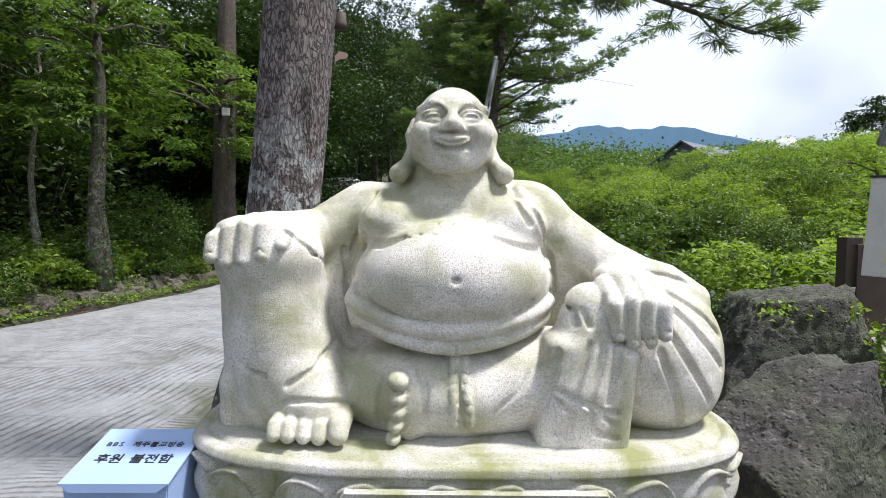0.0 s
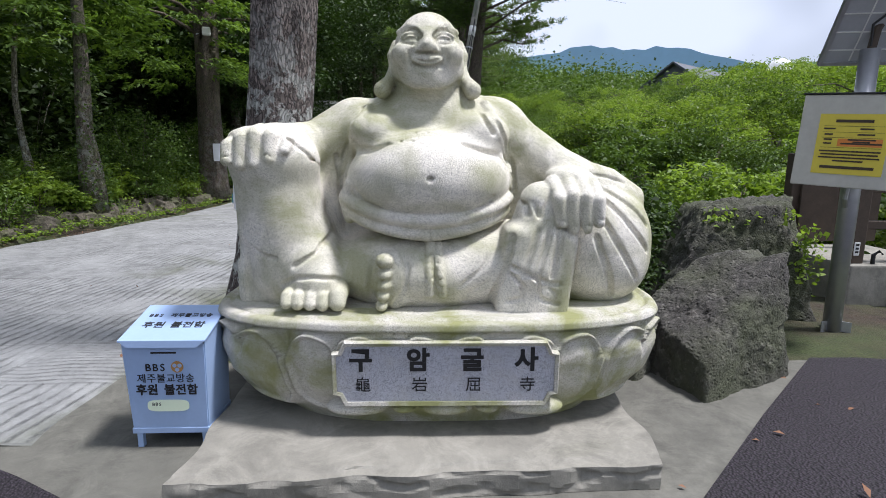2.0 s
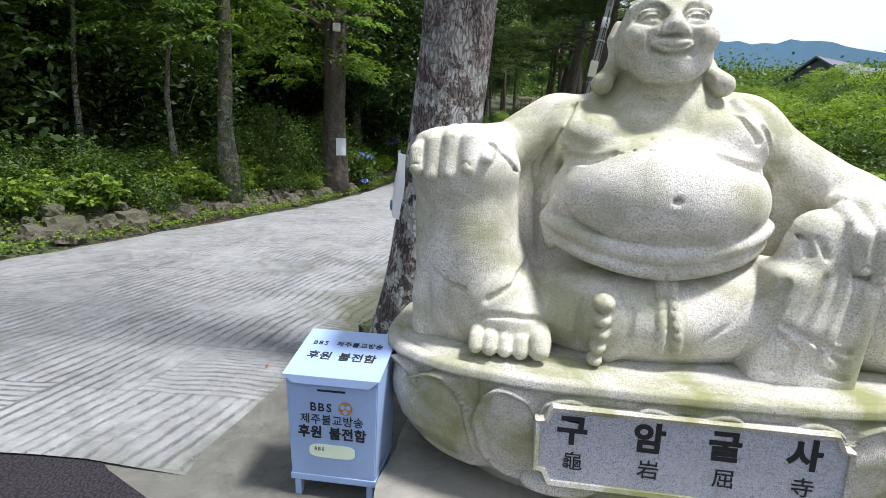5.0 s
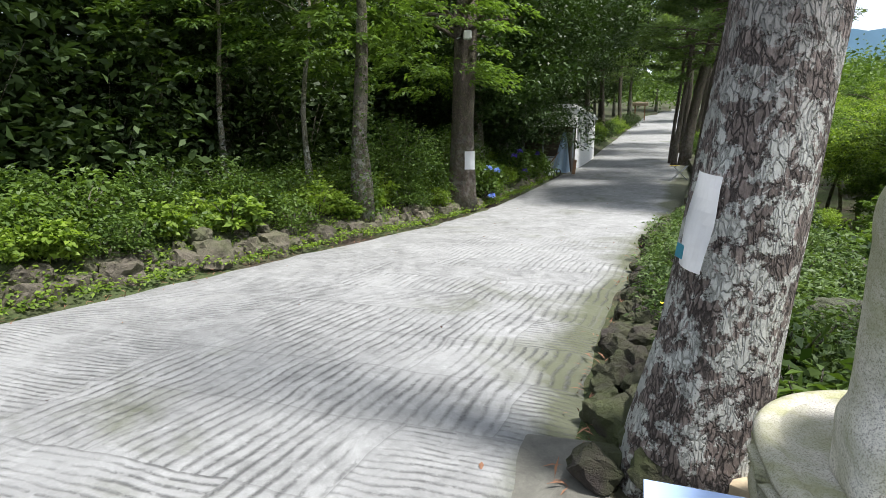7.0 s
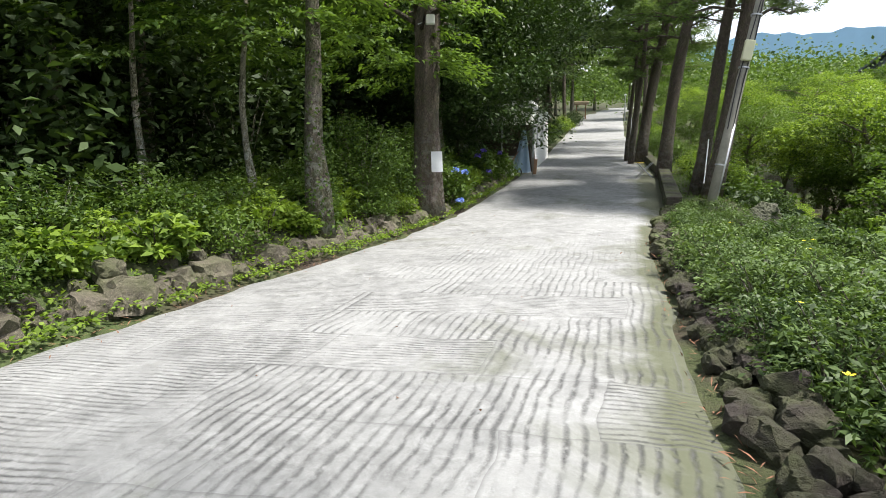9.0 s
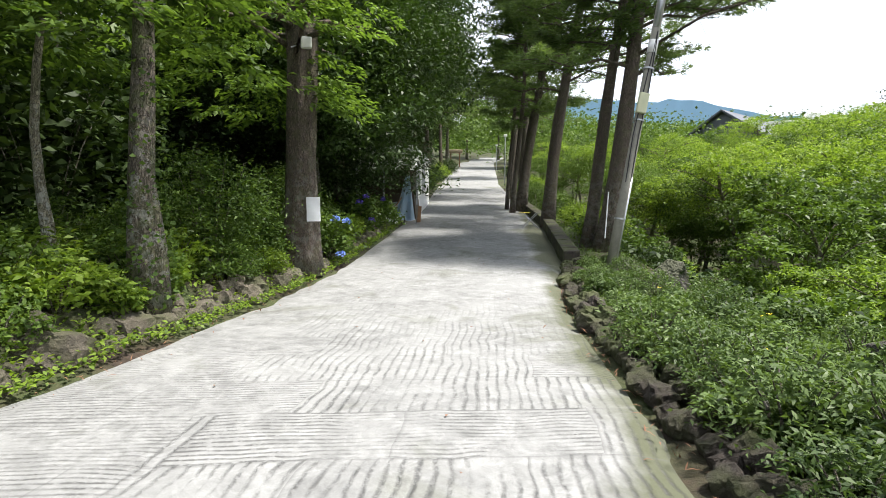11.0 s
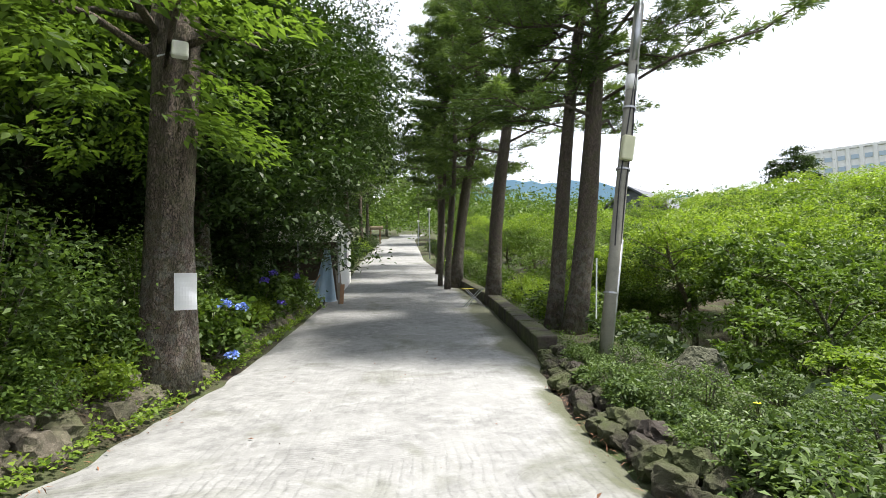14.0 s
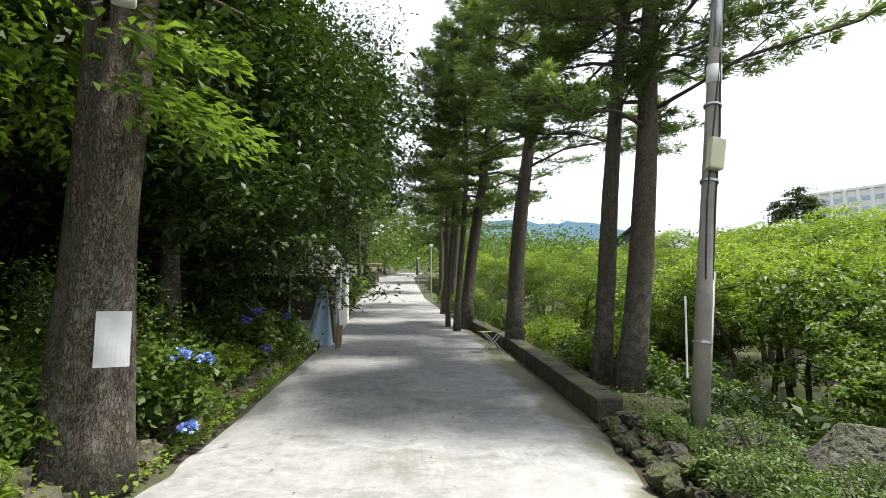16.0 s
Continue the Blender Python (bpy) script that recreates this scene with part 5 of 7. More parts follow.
def letter_row(text, size, m, mat, parent, depth=0.001, bold=0.0, pitch=0.94, gap=0.45):
    """A line of writing, each character a part of its own, centred on m."""
    wide = [pitch if ord(c) > 300 else (gap if c == " " else 0.66) for c in text]
    x = -sum(wide) / 2
    for c, w_ in zip(text, wide):
        if c != " ":
            lettering("letter", c, size, m @ pose((x + w_ / 2) * size, 0, 0), mat, parent, depth, bold=bold)
        x += w_


for i, (a, b) in enumerate((("구", "龜"), ("암", "岩"), ("굴", "屈"), ("사", "寺"))):
    x = (-0.272, -0.005, 0.25, 0.505)[i]
    lettering("letter", a, 0.120, pose(x, PLQ_Y - 0.027, 0.498, 90, 0, 0), M_BLACK, pedestal, bold=0.0045)
    lettering("letter", b, 0.078, pose(x + 0.008, PLQ_Y - 0.027, 0.378, 90, 0, 0), M_BLACK, pedestal)

# concrete slab under the pedestal, its front edge broken
sl = box_bm(2.12, 2.1, 0.115, 0, (0.03, 2.60, 0.006))
bmesh.ops.subdivide_edges(sl, edges=sl.edges[:], cuts=44, use_grid_fill=True)
for v in sl.verts:
    w_ = noise.noise((v.co.x * 5, v.co.y * 5, v.co.z * 11))
    if v.co.y < 1.60:
        chip = max(0, noise.noise((v.co.x * 2.2, 0, 5))) * 0.10 + max(0, noise.noise((v.co.x * 9, v.co.z * 20, 2))) * 0.045
        v.co.y += chip * (0.4 + 5 * v.co.z)
        if v.co.z > 0.1:
            v.co.z -= 0.25 * chip
    v.co.x += 0.06 * noise.noise((v.co.y * 3, v.co.z, 3)) * (abs(v.co.x - 0.03) > 1.0)
    v.co.y += 0.06 * v.co.x
    v.co.z += 0.004 * w_ * (v.co.z > 0.05)
tagged(part("base_slab", sl, M_SLAB), "broken-edged mossy concrete slab carrying the pedestal", "slab")
tagged(part("timber_strip", box_bm(1.15, 0.035, 0.035, 0.004), M_DARKWOOD, m=pose(0.35, 1.43, 0.012, 0, 0, 4)), "weathered grey timber strip lying before the slab", "timber")

# ---- donation box ----
BX = pose(-1.235, 2.14, -0.004, 0, 0, 1)
dbox = thing("donation_box", "pale blue enamelled donation box standing beside the pedestal", "box", BX)
tb = bmesh.new()
w, d = 0.198, 0.16
vs = [[tb.verts.new((sx * w * s, sy * d * s, z + (0.07 if sy > 0 and z > 0.5 else 0))) for sx, sy in ((-1, -1), (1, -1), (1, 1), (-1, 1))] for z, s in ((0.10, 0.93), (0.565, 1.0))]
for i in range(4):
    tb.faces.new((vs[0][i], vs[0][(i + 1) % 4], vs[1][(i + 1) % 4], vs[1][i]))
tb.faces.new(vs[0][::-1])
tb.faces.new(vs[1])
bmesh.ops.bevel(tb, geom=tb.edges[:], offset=0.005, segments=2, affect='EDGES')
part("body", tb, M_BOX, dbox)
lb = bmesh.new()
a = [lb.verts.new(p) for p in ((-w - 0.008, -d - 0.012, 0.566), (w + 0.008, -d - 0.012, 0.566), (w + 0.008, d + 0.006, 0.645), (-w - 0.008, d + 0.006, 0.645))]
b = [lb.verts.new(p) for p in ((-w - 0.008, -d - 0.012, 0.574), (w + 0.008, -d - 0.012, 0.574), (w + 0.008, d + 0.006, 0.653), (-w - 0.008, d + 0.006, 0.653))]
lip = [lb.verts.new(p) for p in ((-w + 0.035, -d - 0.016, 0.540), (w - 0.035, -d - 0.016, 0.540))]
lb.faces.new(b)
lb.faces.new(a[::-1])
for i in range(4):
    lb.faces.new((a[i], a[(i + 1) % 4], b[(i + 1) % 4], b[i]))
lb.faces.new((lip[0], lip[1], b[1], b[0]))
lid = part("lid", lb, M_BOX, dbox, "grey-blue sloping lid with a folded lip")
part("base_rail", box_bm(2 * w * 0.95, 2 * d * 0.95, 0.03, 0.004, (0, 0, 0.085)), M_BOX, dbox)
for sx in (-1, 1):
    for sy in (-1, 1):
        part("leg", box_bm(0.028, 0.028, 0.088, 0.003, (sx * (w * 0.93 - 0.025), sy * (d * 0.93 - 0.02), 0.0)), M_BOX, dbox)


def on_front(x, z):
    return pose(x, -d * (0.93 + 0.07 * (z - 0.1) / 0.465) - 0.003, z, 90 - 1.4, 0, 0)


part("coin_slot", box_bm(0.12, 0.004, 0.008, 0, (0, 0, 0)), M_BLACK, dbox, "", pose(0.0, -d * 0.99 - 0.001, 0.505))
letter_row("BBS", 0.052, on_front(-0.045, 0.432), M_BLACK, dbox, 0.001, 0.0004)
letter_row("제주불교방송", 0.049, on_front(0, 0.375), M_BLACK, dbox)
letter_row("후원 불전함", 0.058, on_front(0, 0.315), M_BLACK, dbox, 0.001, 0.0014)
TOP = pose(0, 0.0, 0.6148, 13.5, 0, 0)
letter_row("후원 불전함", 0.06, TOP @ pose(0.0, -0.035, 0, 0, 0, 0), M_BLACK, dbox, 0.0012, 0.0012)
letter_row("BBS  제주불교방송", 0.038, TOP @ pose(0.0, 0.06, 0, 0, 0, 0), M_BLACK, dbox, 0.0012)
M_BROWN = mat_plain("ochre_print", (0.42, 0.22, 0.06), 0.5, 0, 0.1, 20, 0)
eb = bmesh.new()
bmesh.ops.create_cone(eb, segments=24, radius1=0.029, radius2=0.029, depth=0.002, cap_ends=True)
emblem = part("emblem", eb, M_BROWN, dbox, "round ochre emblem with pale spots", on_front(0.06, 0.437) @ pose(0, 0, 0.0005))
for q in range(3):
    eb = bmesh.new()
    bmesh.ops.create_cone(eb, segments=16, radius1=0.010, radius2=0.010, depth=0.002, cap_ends=True)
    part("spot", eb, M_BOX, emblem, "", pose(0.014 * math.cos(q * 2.1 + 0.5), 0.014 * math.sin(q * 2.1 + 0.5), 0.001))
M_STICK = mat_plain("pale_sticker", (0.72, 0.82, 0.62), 0.4, 0, 0.05, 6, 0)
st = outline_slab([(0.10 * math.copysign(min(1, abs(math.cos(t)) ** 0.45), math.cos(t)), 0.030 * math.copysign(abs(math.sin(t)) ** 0.6, math.sin(t))) for t in np.linspace(0, 2 * math.pi, 32, endpoint=False)], -0.001, 0.001)
stick = part("sticker", st, M_STICK, dbox, "pale green oblong sticker", pose(0.0, -d * 0.957 - 0.003, 0.235, -1.4, 0, 0))
letter_row("BBS", 0.024, pose(-0.055, -0.0015, 0.007, 90, 0, 0), M_BLACK, stick, 0.0006)

# ---- stones ----
def rock_mesh(k, sub=2, sharp=0.35, name="rock"):
    bm = bmesh.new()
    bmesh.ops.create_icosphere(bm, subdivisions=sub, radius=1)
    for v in bm.verts:
        d = v.co.normalized()
        r = 1 + sharp * noise.noise(d * 1.6 + Vector((k * 5.1, 0, 0))) + sharp * 0.55 * noise.noise(d * 4.2 + Vector((0, k * 3.3, 0))) + sharp * 0.3 * noise.noise(d * 10 + Vector((k, 0, 0)))
        v.co = d * r
        for ax in range(3):
            c = v.co[ax]
            v.co[ax] = math.copysign(min(abs(c), 0.78 + 0.12 * noise.noise(d * 3 + Vector((k, ax, 0)))), c)
    me = bpy.data.meshes.new(name)
    bm.to_mesh(me)
    bm.free()
    me.materials.append(M_BASALT)
    return me


ROCKS = [rock_mesh(k, 3, 0.42) for k in range(9)]
rr = random.Random(4)
bank = tagged(new("stone_edging"), "low mossy basalt boulder edging along the wooded bank", "stone wall", kind="structure")
BANK_ROCKS = [m_.copy() for m_ in ROCKS]
for m_ in BANK_ROCKS:
    m_.materials.clear()
    m_.materials.append(M_BANKSTONE)
y = 2.6
while y < 23:
    s = rr.choice((0.14, 0.18, 0.22, 0.26)) * rr.uniform(0.85, 1.15) * (1.1 if y < 9 else 0.85)
    x = road_left(y) - 0.40 + rr.uniform(-0.08, 0.08)
    o = link_mesh("rock", BANK_ROCKS[rr.randrange(9)], None, bank)
    o.matrix_local = pose(x, y, road_z(y) + s * 0.5, rr.uniform(-15, 15), rr.uniform(-15, 15), rr.uniform(0, 360)) @ Matrix.Diagonal((s * 1.1, s * 1.1, s * 0.9, 1))
    if rr.random() < 0.75:
        q = rr.uniform(0.1, 0.17)
        o = link_mesh("rock", BANK_ROCKS[rr.randrange(9)], None, bank)
        o.matrix_local = pose(x - 0.16, y + rr.uniform(-0.1, 0.1), road_z(y) + s * 1.15 + q * 0.4, rr.uniform(-30, 30), rr.uniform(-30, 30), rr.uniform(0, 360)) @ Matrix.Scale(q, 4)
    y += s * 1.55
border = tagged(new("rock_border"), "loose dark basalt rocks bordering the flower bed", "stone wall", kind="structure")
y = 3.25
while y < 16.1:
    s = rr.uniform(0.07, 0.145)
    for row in range(2):
        x = road_right(y) + 0.17 + 0.2 * row + rr.uniform(-0.07, 0.07)
        q = s * rr.uniform(0.75, 1.2)
        o = link_mesh("rock", ROCKS[rr.randrange(9)], None, border)
        o.matrix_local = pose(x, y + rr.uniform(-0.06, 0.06), road_z(y) + q * 0.5 + 0.07 * row, rr.uniform(-40, 40), rr.uniform(-40, 40), rr.uniform(0, 360)) @ Matrix.Diagonal((q, q * 1.1, q * 0.85, 1))
    y += s * 1.45

# low wall of squared blocks beyond the bed
lw = tagged(new("low_wall"), "low mossy dark stone wall under the pines", "stone wall", kind="structure")
y = 16.3
while y < 34:
    ln = rr.uniform(0.5, 0.8)
    x0, x1 = road_right(y) + 0.2, road_right(y + ln) + 0.2
    b = box_bm(0.38, ln - 0.012, 0.34, 0.03)
    bmesh.ops.subdivide_edges(b, edges=b.edges[:], cuts=1, use_grid_fill=True)
    for v in b.verts:
        v.co += 0.018 * Vector(noise.noise_vector(v.co * 6 + Vector((0, y, 0))))
    part("block", b, M_BASALT, lw, m=pose((x0 + x1) / 2, y + ln / 2, road_z(y + ln / 2) - 0.03, math.degrees(math.atan2(road_z(y + ln) - road_z(y), ln)), 0, math.degrees(math.atan2(-(x1 - x0), ln))))
    y += ln

# boulders beside the statue
def boulder(k, sx, sy, sz, m, label, corners):
    bm = bmesh.new()
    bmesh.ops.create_icosphere(bm, subdivisions=6, radius=1)
    planes = [(Vector(n).normalized(), d) for n, d in corners]
    for v in bm.verts:
        d = v.co.normalized()
        r = 2.0
        for nrm, dist in planes:
            c = d.dot(nrm)
            if c > 0.02:
                r = min(r, dist / c)
        r *= 1 + 0.07 * noise.noise(d * 2.6 + Vector((k, 0, 0))) + 0.03 * noise.noise(d * 7 + Vector((0, k, 0))) - 0.05 * abs(noise.noise(d * 6 + Vector((k, k, 0)))) + 0.026 * noise.noise(d * 15) + 0.02 * noise.noise(d * 36)
        v.co = Vector((d.x * r * sx, d.y * r * sy, d.z * r * sz))
    return tagged(part("boulder", bm, M_BOULDER, m=m, smooth=True), label, "boulder")


boulder(1, 0.48, 0.40, 0.56, pose(2.02, 3.0, 0.21, 0, 0, 20), "rough grey basalt boulder with a slanting crest", (((0, 0, -1), 0.9), ((-0.62, -0.1, 1), 0.62), ((0.15, -1, 0.22), 0.8), ((1, -0.1, 0.06), 0.95), ((-0.05, 0.1, 1), 0.98), ((0, 1, 0.2), 0.9), ((-1, 0.1, 0.2), 0.9), ((0.8, -0.7, 0.1), 0.98)))
boulder(2, 0.66, 0.55, 0.74, pose(2.93, 4.5, 0.36, 0, 0, -10), "large dark mossy boulder draped with creeper", (((0, 0, -1), 0.9), ((-1, 0, 0.55), 0.82), ((0.1, -1, 0.25), 0.9), ((1, -0.1, 0.15), 0.85), ((-0.1, 0, 1), 0.86), ((0, 1, 0), 0.9), ((-0.5, -0.6, 0.8), 0.98), ((0.8, -0.6, 0.5), 1.0)))
boulder(3, 0.32, 0.25, 0.34, pose(1.45, 3.15, 0.10, 0, 0, 40), "low dark stone between pedestal and boulder", (((0, 0, -1), 0.9), ((-1, 0, 0.35), 0.85), ((0.1, -1, 0.25), 0.9), ((1, -0.1, 0.2), 0.85), ((0.1, 0, 1), 0.9), ((0, 1, 0), 0.9)))
for x, y, s, k in ((1.05, 13.75, 0.34, 4), (0.55, 14.7, 0.22, 5), (-0.02, 5.4, 0.34, 6), (0.9, 8.6, 0.25, 7)):
    boulder(k, s, s, s * 0.9, pose(x, y, ground_z(x, y) + s * 0.45, 8, -12, 40 * k), "weathered grey boulder among the shrubs of the bed", (((0, 0, -1), 0.9), ((-1, 0, 0.5), 0.85), ((0.1, -1, 0.4), 0.85), ((1, -0.1, 0.6), 0.8), ((0.1, 0, 1), 1.0), ((0, 1, 0.3), 0.9)))
cp = []
for _ in range(420):
    t = rng.random()
    if t < 0.6:
        cp.append((2.55 + 0.75 * rng.random(), 4.08 + 0.3 * rng.random(), 0.80 + 0.08 * rng.random() + 0.1 * math.sin(rng.random() * 3)))
    else:
        cp.append((3.32 + 0.1 * rng.normal() * 0.6, 3.98 + 0.05 * rng.normal(), 0.35 + 0.5 * rng.random()))
tagged(link_mesh("creeper", leaf_mesh("creeper", cp, 0.05, 0.045, 0.3), M_LEAF_BRIGHT), "bright green creeper trailing over the large boulder", "creeper", kind="stuff")

# ---- undergrowth ----
def strip_points(count, ya, yb, xf, zf, power=1.0):
    out = []
    for _ in range(count):
        y = ya + (yb - ya) * rng.random()
        x = xf(y, rng.random() ** power)
        out.append((x, y, zf(x, y) + abs(rng.normal()) * 0.05))
    return np.array(out)


cover = strip_points(15000, 2.6, 30, lambda y, u: road_left(y) - 0.02 + 0.05 * noise.noise((y * 3, 0, 0)) - 1.15 * u, lambda x, y: max(ground_z(x, y), road_z(y)) + 0.05 + 0.14 * max(0, noise.noise((x * 2, y * 2, 3))), 1.3)
tagged(link_mesh("ground_cover", leaf_mesh("ground_cover", cover, 0.062, 0.042, 0.75), M_LEAF_BRIGHT), "low bright weeds and creepers along the bank", "weeds", kind="stuff")
inner = strip_points(15000, -2, 34, lambda y, u: road_left(max(y, 2)) - 0.9 - 5 * u, lambda x, y: ground_z(x, y) + 0.08, 1.0)
tagged(link_mesh("ground_cover", leaf_mesh("ground_cover", inner, 0.11, 0.07, 0.7), M_LEAF), "green undergrowth covering the floor of the wood", "weeds", kind="stuff")
bed_c = strip_points(9000, 3.2, 36, lambda y, u: road_right(y) + 0.42 + 1.6 * u, lambda x, y: ground_z(x, y) + 0.03, 1.0)
tagged(link_mesh("ground_cover", leaf_mesh("ground_cover", bed_c, 0.06, 0.03, 0.6), M_LEAF), "short green weeds covering the bed under the pines", "weeds", kind="stuff")
# the dark leaf colour stands in for shade down in the gully
slope = strip_points(9000, 4.5, 30, lambda y, u: drop_x(y) - 0.3 + 5.5 * u, lambda x, y: ground_z(x, y) + 0.1 + 0.3 * rng.random(), 1.0)
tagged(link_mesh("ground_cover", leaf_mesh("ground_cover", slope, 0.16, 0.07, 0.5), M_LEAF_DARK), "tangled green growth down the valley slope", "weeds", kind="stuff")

bank_kinds = []
for k, (rx, h, leaf, mat, cl) in enumerate(((0.5, 0.55, 0.10, M_LEAF_BRIGHT, 42), (0.55, 0.7, 0.08, M_LEAF, 52), (0.45, 0.45, 0.14, M_LEAF_BRIGHT, 30), (0.6, 0.95, 0.08, M_LEAF, 60))):
    s = shrub("bank_shrub", 80 + k, rx, h, cl, 34, leaf, mat, "leafy green shrub growing on the stone-edged bank")
    s["group"] = "shrubs on the bank"
    s.matrix_world = on_ground(road_left(5 + 3 * k) - 1.1, 5 + 3 * k)
    bank_kinds.append(s)
y = 1.0
while y < 34:
    for off in (0.75, 1.35, 2.1, 2.9):
        if rng.random() < 0.86:
            x = road_left(max(y, 2)) - off + rng.uniform(-0.2, 0.2)
            k = int(rng.integers(4)) if off > 1 else int(rng.choice([0, 2, 0, 1]))
            if 24 < y < 33 and x > -9:
                continue
            copy_thing(bank_kinds[k], pose(0, 0, 0)).matrix_world = on_ground(x, y + rng.uniform(-0.3, 0.3), rng.uniform(0, 360), rng.uniform(0.6, 1.0) if off < 1 else rng.uniform(0.75, 1.2))
    y += rng.uniform(0.5, 0.8)
# broad-leaved plants in the shade between the old pine and the pedestal
for k, (x, y, sc_) in enumerate(((-0.62, 3.75, 0.9), (-0.35, 3.55, 0.75), (-0.75, 4.25, 1.0), (-0.2, 4.0, 0.9))):
    u = shrub("broad_leaved_plant", 170 + k, 0.34, 0.55, 22, 9, 0.15, M_LEAF_MID, "glossy broad-leaved green plant behind the pedestal", "plant", 0.42)
    u["group"] = "plants behind the pedestal"
    place(u, x, y, 70 * k, 0, sc_)
M_PALEWOOD = mat_plain("pale_cut_timber", (0.42, 0.34, 0.22), 0.75, 0, 0.25, 8)
tagged(part("timber_block", box_bm(0.30, 0.16, 0.22, 0.008), M_PALEWOOD, m=pose(-0.92, 3.10, 0.004, 0, 0, -24)), "pale sawn timber block standing beside the old pine", "timber")
# the big privet by the tree with the notice
b = shrub("privet_bush", 95, 0.95, 1.9, 150, 44, 0.075, M_LEAF, "tall dense grey-green bush beside the bank", narrow=0.42)
place(b, -6.85, 12.5)
b2 = copy_thing(b, pose(0, 0, 0))
b2.matrix_world = on_ground(-6.9, 16.2, 130, 0.9)

# flower bed along the road
M_BEDLEAF = mat_leaf("grey_green_leaf", (0.024, 0.052, 0.015), (0.14, 0.21, 0.066), 0.34)
M_PETAL = mat_plain("yellow_petal", (0.85, 0.68, 0.02), 0.6, 0, 0.1, 30, 0)
bed_kinds = []
for k, (rx, h, leaf) in enumerate(((0.38, 0.45, 0.065), (0.42, 0.55, 0.06), (0.32, 0.38, 0.075))):
    s = shrub("bed_plant", 110 + k, rx, h, 44, 34, leaf, M_BEDLEAF, "bushy grey-green flowering plant in the roadside bed", "plant", 0.38)
    s["group"] = "plants of the bed"
    s.matrix_world = on_ground(road_right(5 + k) + 0.85, 5 + k)
    bed_kinds.append(s)
y = 3.9
while y < 15.5:
    for off in (0.62, 1.1, 1.65, 2.3):
        x = road_right(y) + off + rng.uniform(-0.12, 0.12)
        if x > drop_x(y) + (0.8 if y < 9 else 0.1) or (off > 1.3 and y > 12.5) or (y < 5.2 and x < -0.75) or rng.random() < 0.08:
            continue
        copy_thing(bed_kinds[int(rng.integers(3))], pose(0, 0, 0)).matrix_world = on_ground(x, y + rng.uniform(-0.2, 0.2), rng.uniform(0, 360), rng.uniform(0.7, 1.15) * (1.0 if y < 11 else 0.75))
    y += rng.uniform(0.38, 0.55)


def yellow_flower(x, y, z):
    t = thing("flower", "small yellow open flower above grey-green leaves", "flower", pose(x, y, z), "yellow flowers")
    part("stem", tube_bm([(0, 0, -0.3), (0.01, 0, -0.1), (0, 0, 0)], [0.003, 0.003, 0.002], 5), M_LEAF, t)
    bm = bmesh.new()
    for q in range(5):
        a = q * 1.257
        vs = [bm.verts.new((math.cos(a + d) * r, math.sin(a + d) * r, h)) for d, r, h in ((0, 0.002, 0), (-0.45, 0.022, 0.006), (0, 0.032, 0.009), (0.45, 0.022, 0.006))]
        bm.faces.new(vs)
    part("bloom", bm, M_PETAL, t)


for x, y in ((-1.28, 4.95), (-0.75, 5.6), (-0.72, 5.45), (-1.0, 6.3), (-0.45, 5.1), (0.1, 9.3), (0.25, 9.4), (-0.1, 8.6), (-0.6, 8.0), (-0.25, 11.0)):
    yellow_flower(x, y, ground_z(x, y) + 0.44)

# shrubs at the foot of the valley trees, right behind the statue and along the low wall
slope_kinds = [shrub("slope_shrub", 130 + k, 0.9, 1.3, 90, 34, 0.10, (M_LEAF, M_LEAF_BRIGHT, M_LEAF_DARK)[k], "green shrub on the slope behind the wall") for k in range(3)]
for k, s in enumerate(slope_kinds):
    s["group"] = "shrubs on the slope"
    s.matrix_world = on_ground(2.0 + k, 6.4 + k)
for x, y, s in ((1.6, 4.4, 0.55), (2.0, 5.2, 0.8), (1.2, 5.2, 0.6), (2.6, 5.7, 0.8), (3.6, 5.4, 0.9), (4.6, 5.2, 1.0), (5.2, 6.4, 1.1), (4.0, 6.6, 1.2), (2.9, 7.4, 1.1), (2.2, 9.0, 0.8), (2.6, 11, 0.9), (2.4, 13, 0.8), (2.5, 15, 0.9), (1.9, 16.4, 0.7), (2.3, 18.0, 0.9), (1.7, 20.0, 0.8), (2.1, 22, 0.9), (2.0, 24, 0.9), (2.2, 26, 0.8), (2.0, 28.5, 0.9), (2.3, 30, 0.9), (1.9, 33, 0.9), (1.7, 35.5, 0.9), (2.3, 38, 1.0), (2.6, 41, 1.0), (2.9, 46, 1.2), (3.4, 50, 1.2), (4.2, 55, 1.2), (3.9, 62, 1.3), (5.0, 68, 1.3), (-4.9, 36, 0.9), (-4.6, 39, 0.9), (-4.7, 42, 1.0), (-4.4, 46, 1.0), (-4.2, 50, 1.1), (-3.8, 55, 1.1), (-3.4, 60, 1.2), (-2.8, 66, 1.2), (3.5, 9, 1.2), (3.6, 12, 1.2), (3.8, 15, 1.2), (3.3, 17.5, 1.1)):
    copy_thing(slope_kinds[int(rng.integers(3))], pose(0, 0, 0)).matrix_world = on_ground(x, y, rng.uniform(0, 360), s)

# hydrangeas before the shed
M_BLUE = mat_plain("blue_petal", (0.22, 0.34, 0.80), 0.6, 0, 0.2, 30, 0)
M_VIOLET = mat_plain("violet_petal", (0.13, 0.09, 0.50), 0.6, 0, 0.2, 30, 0)


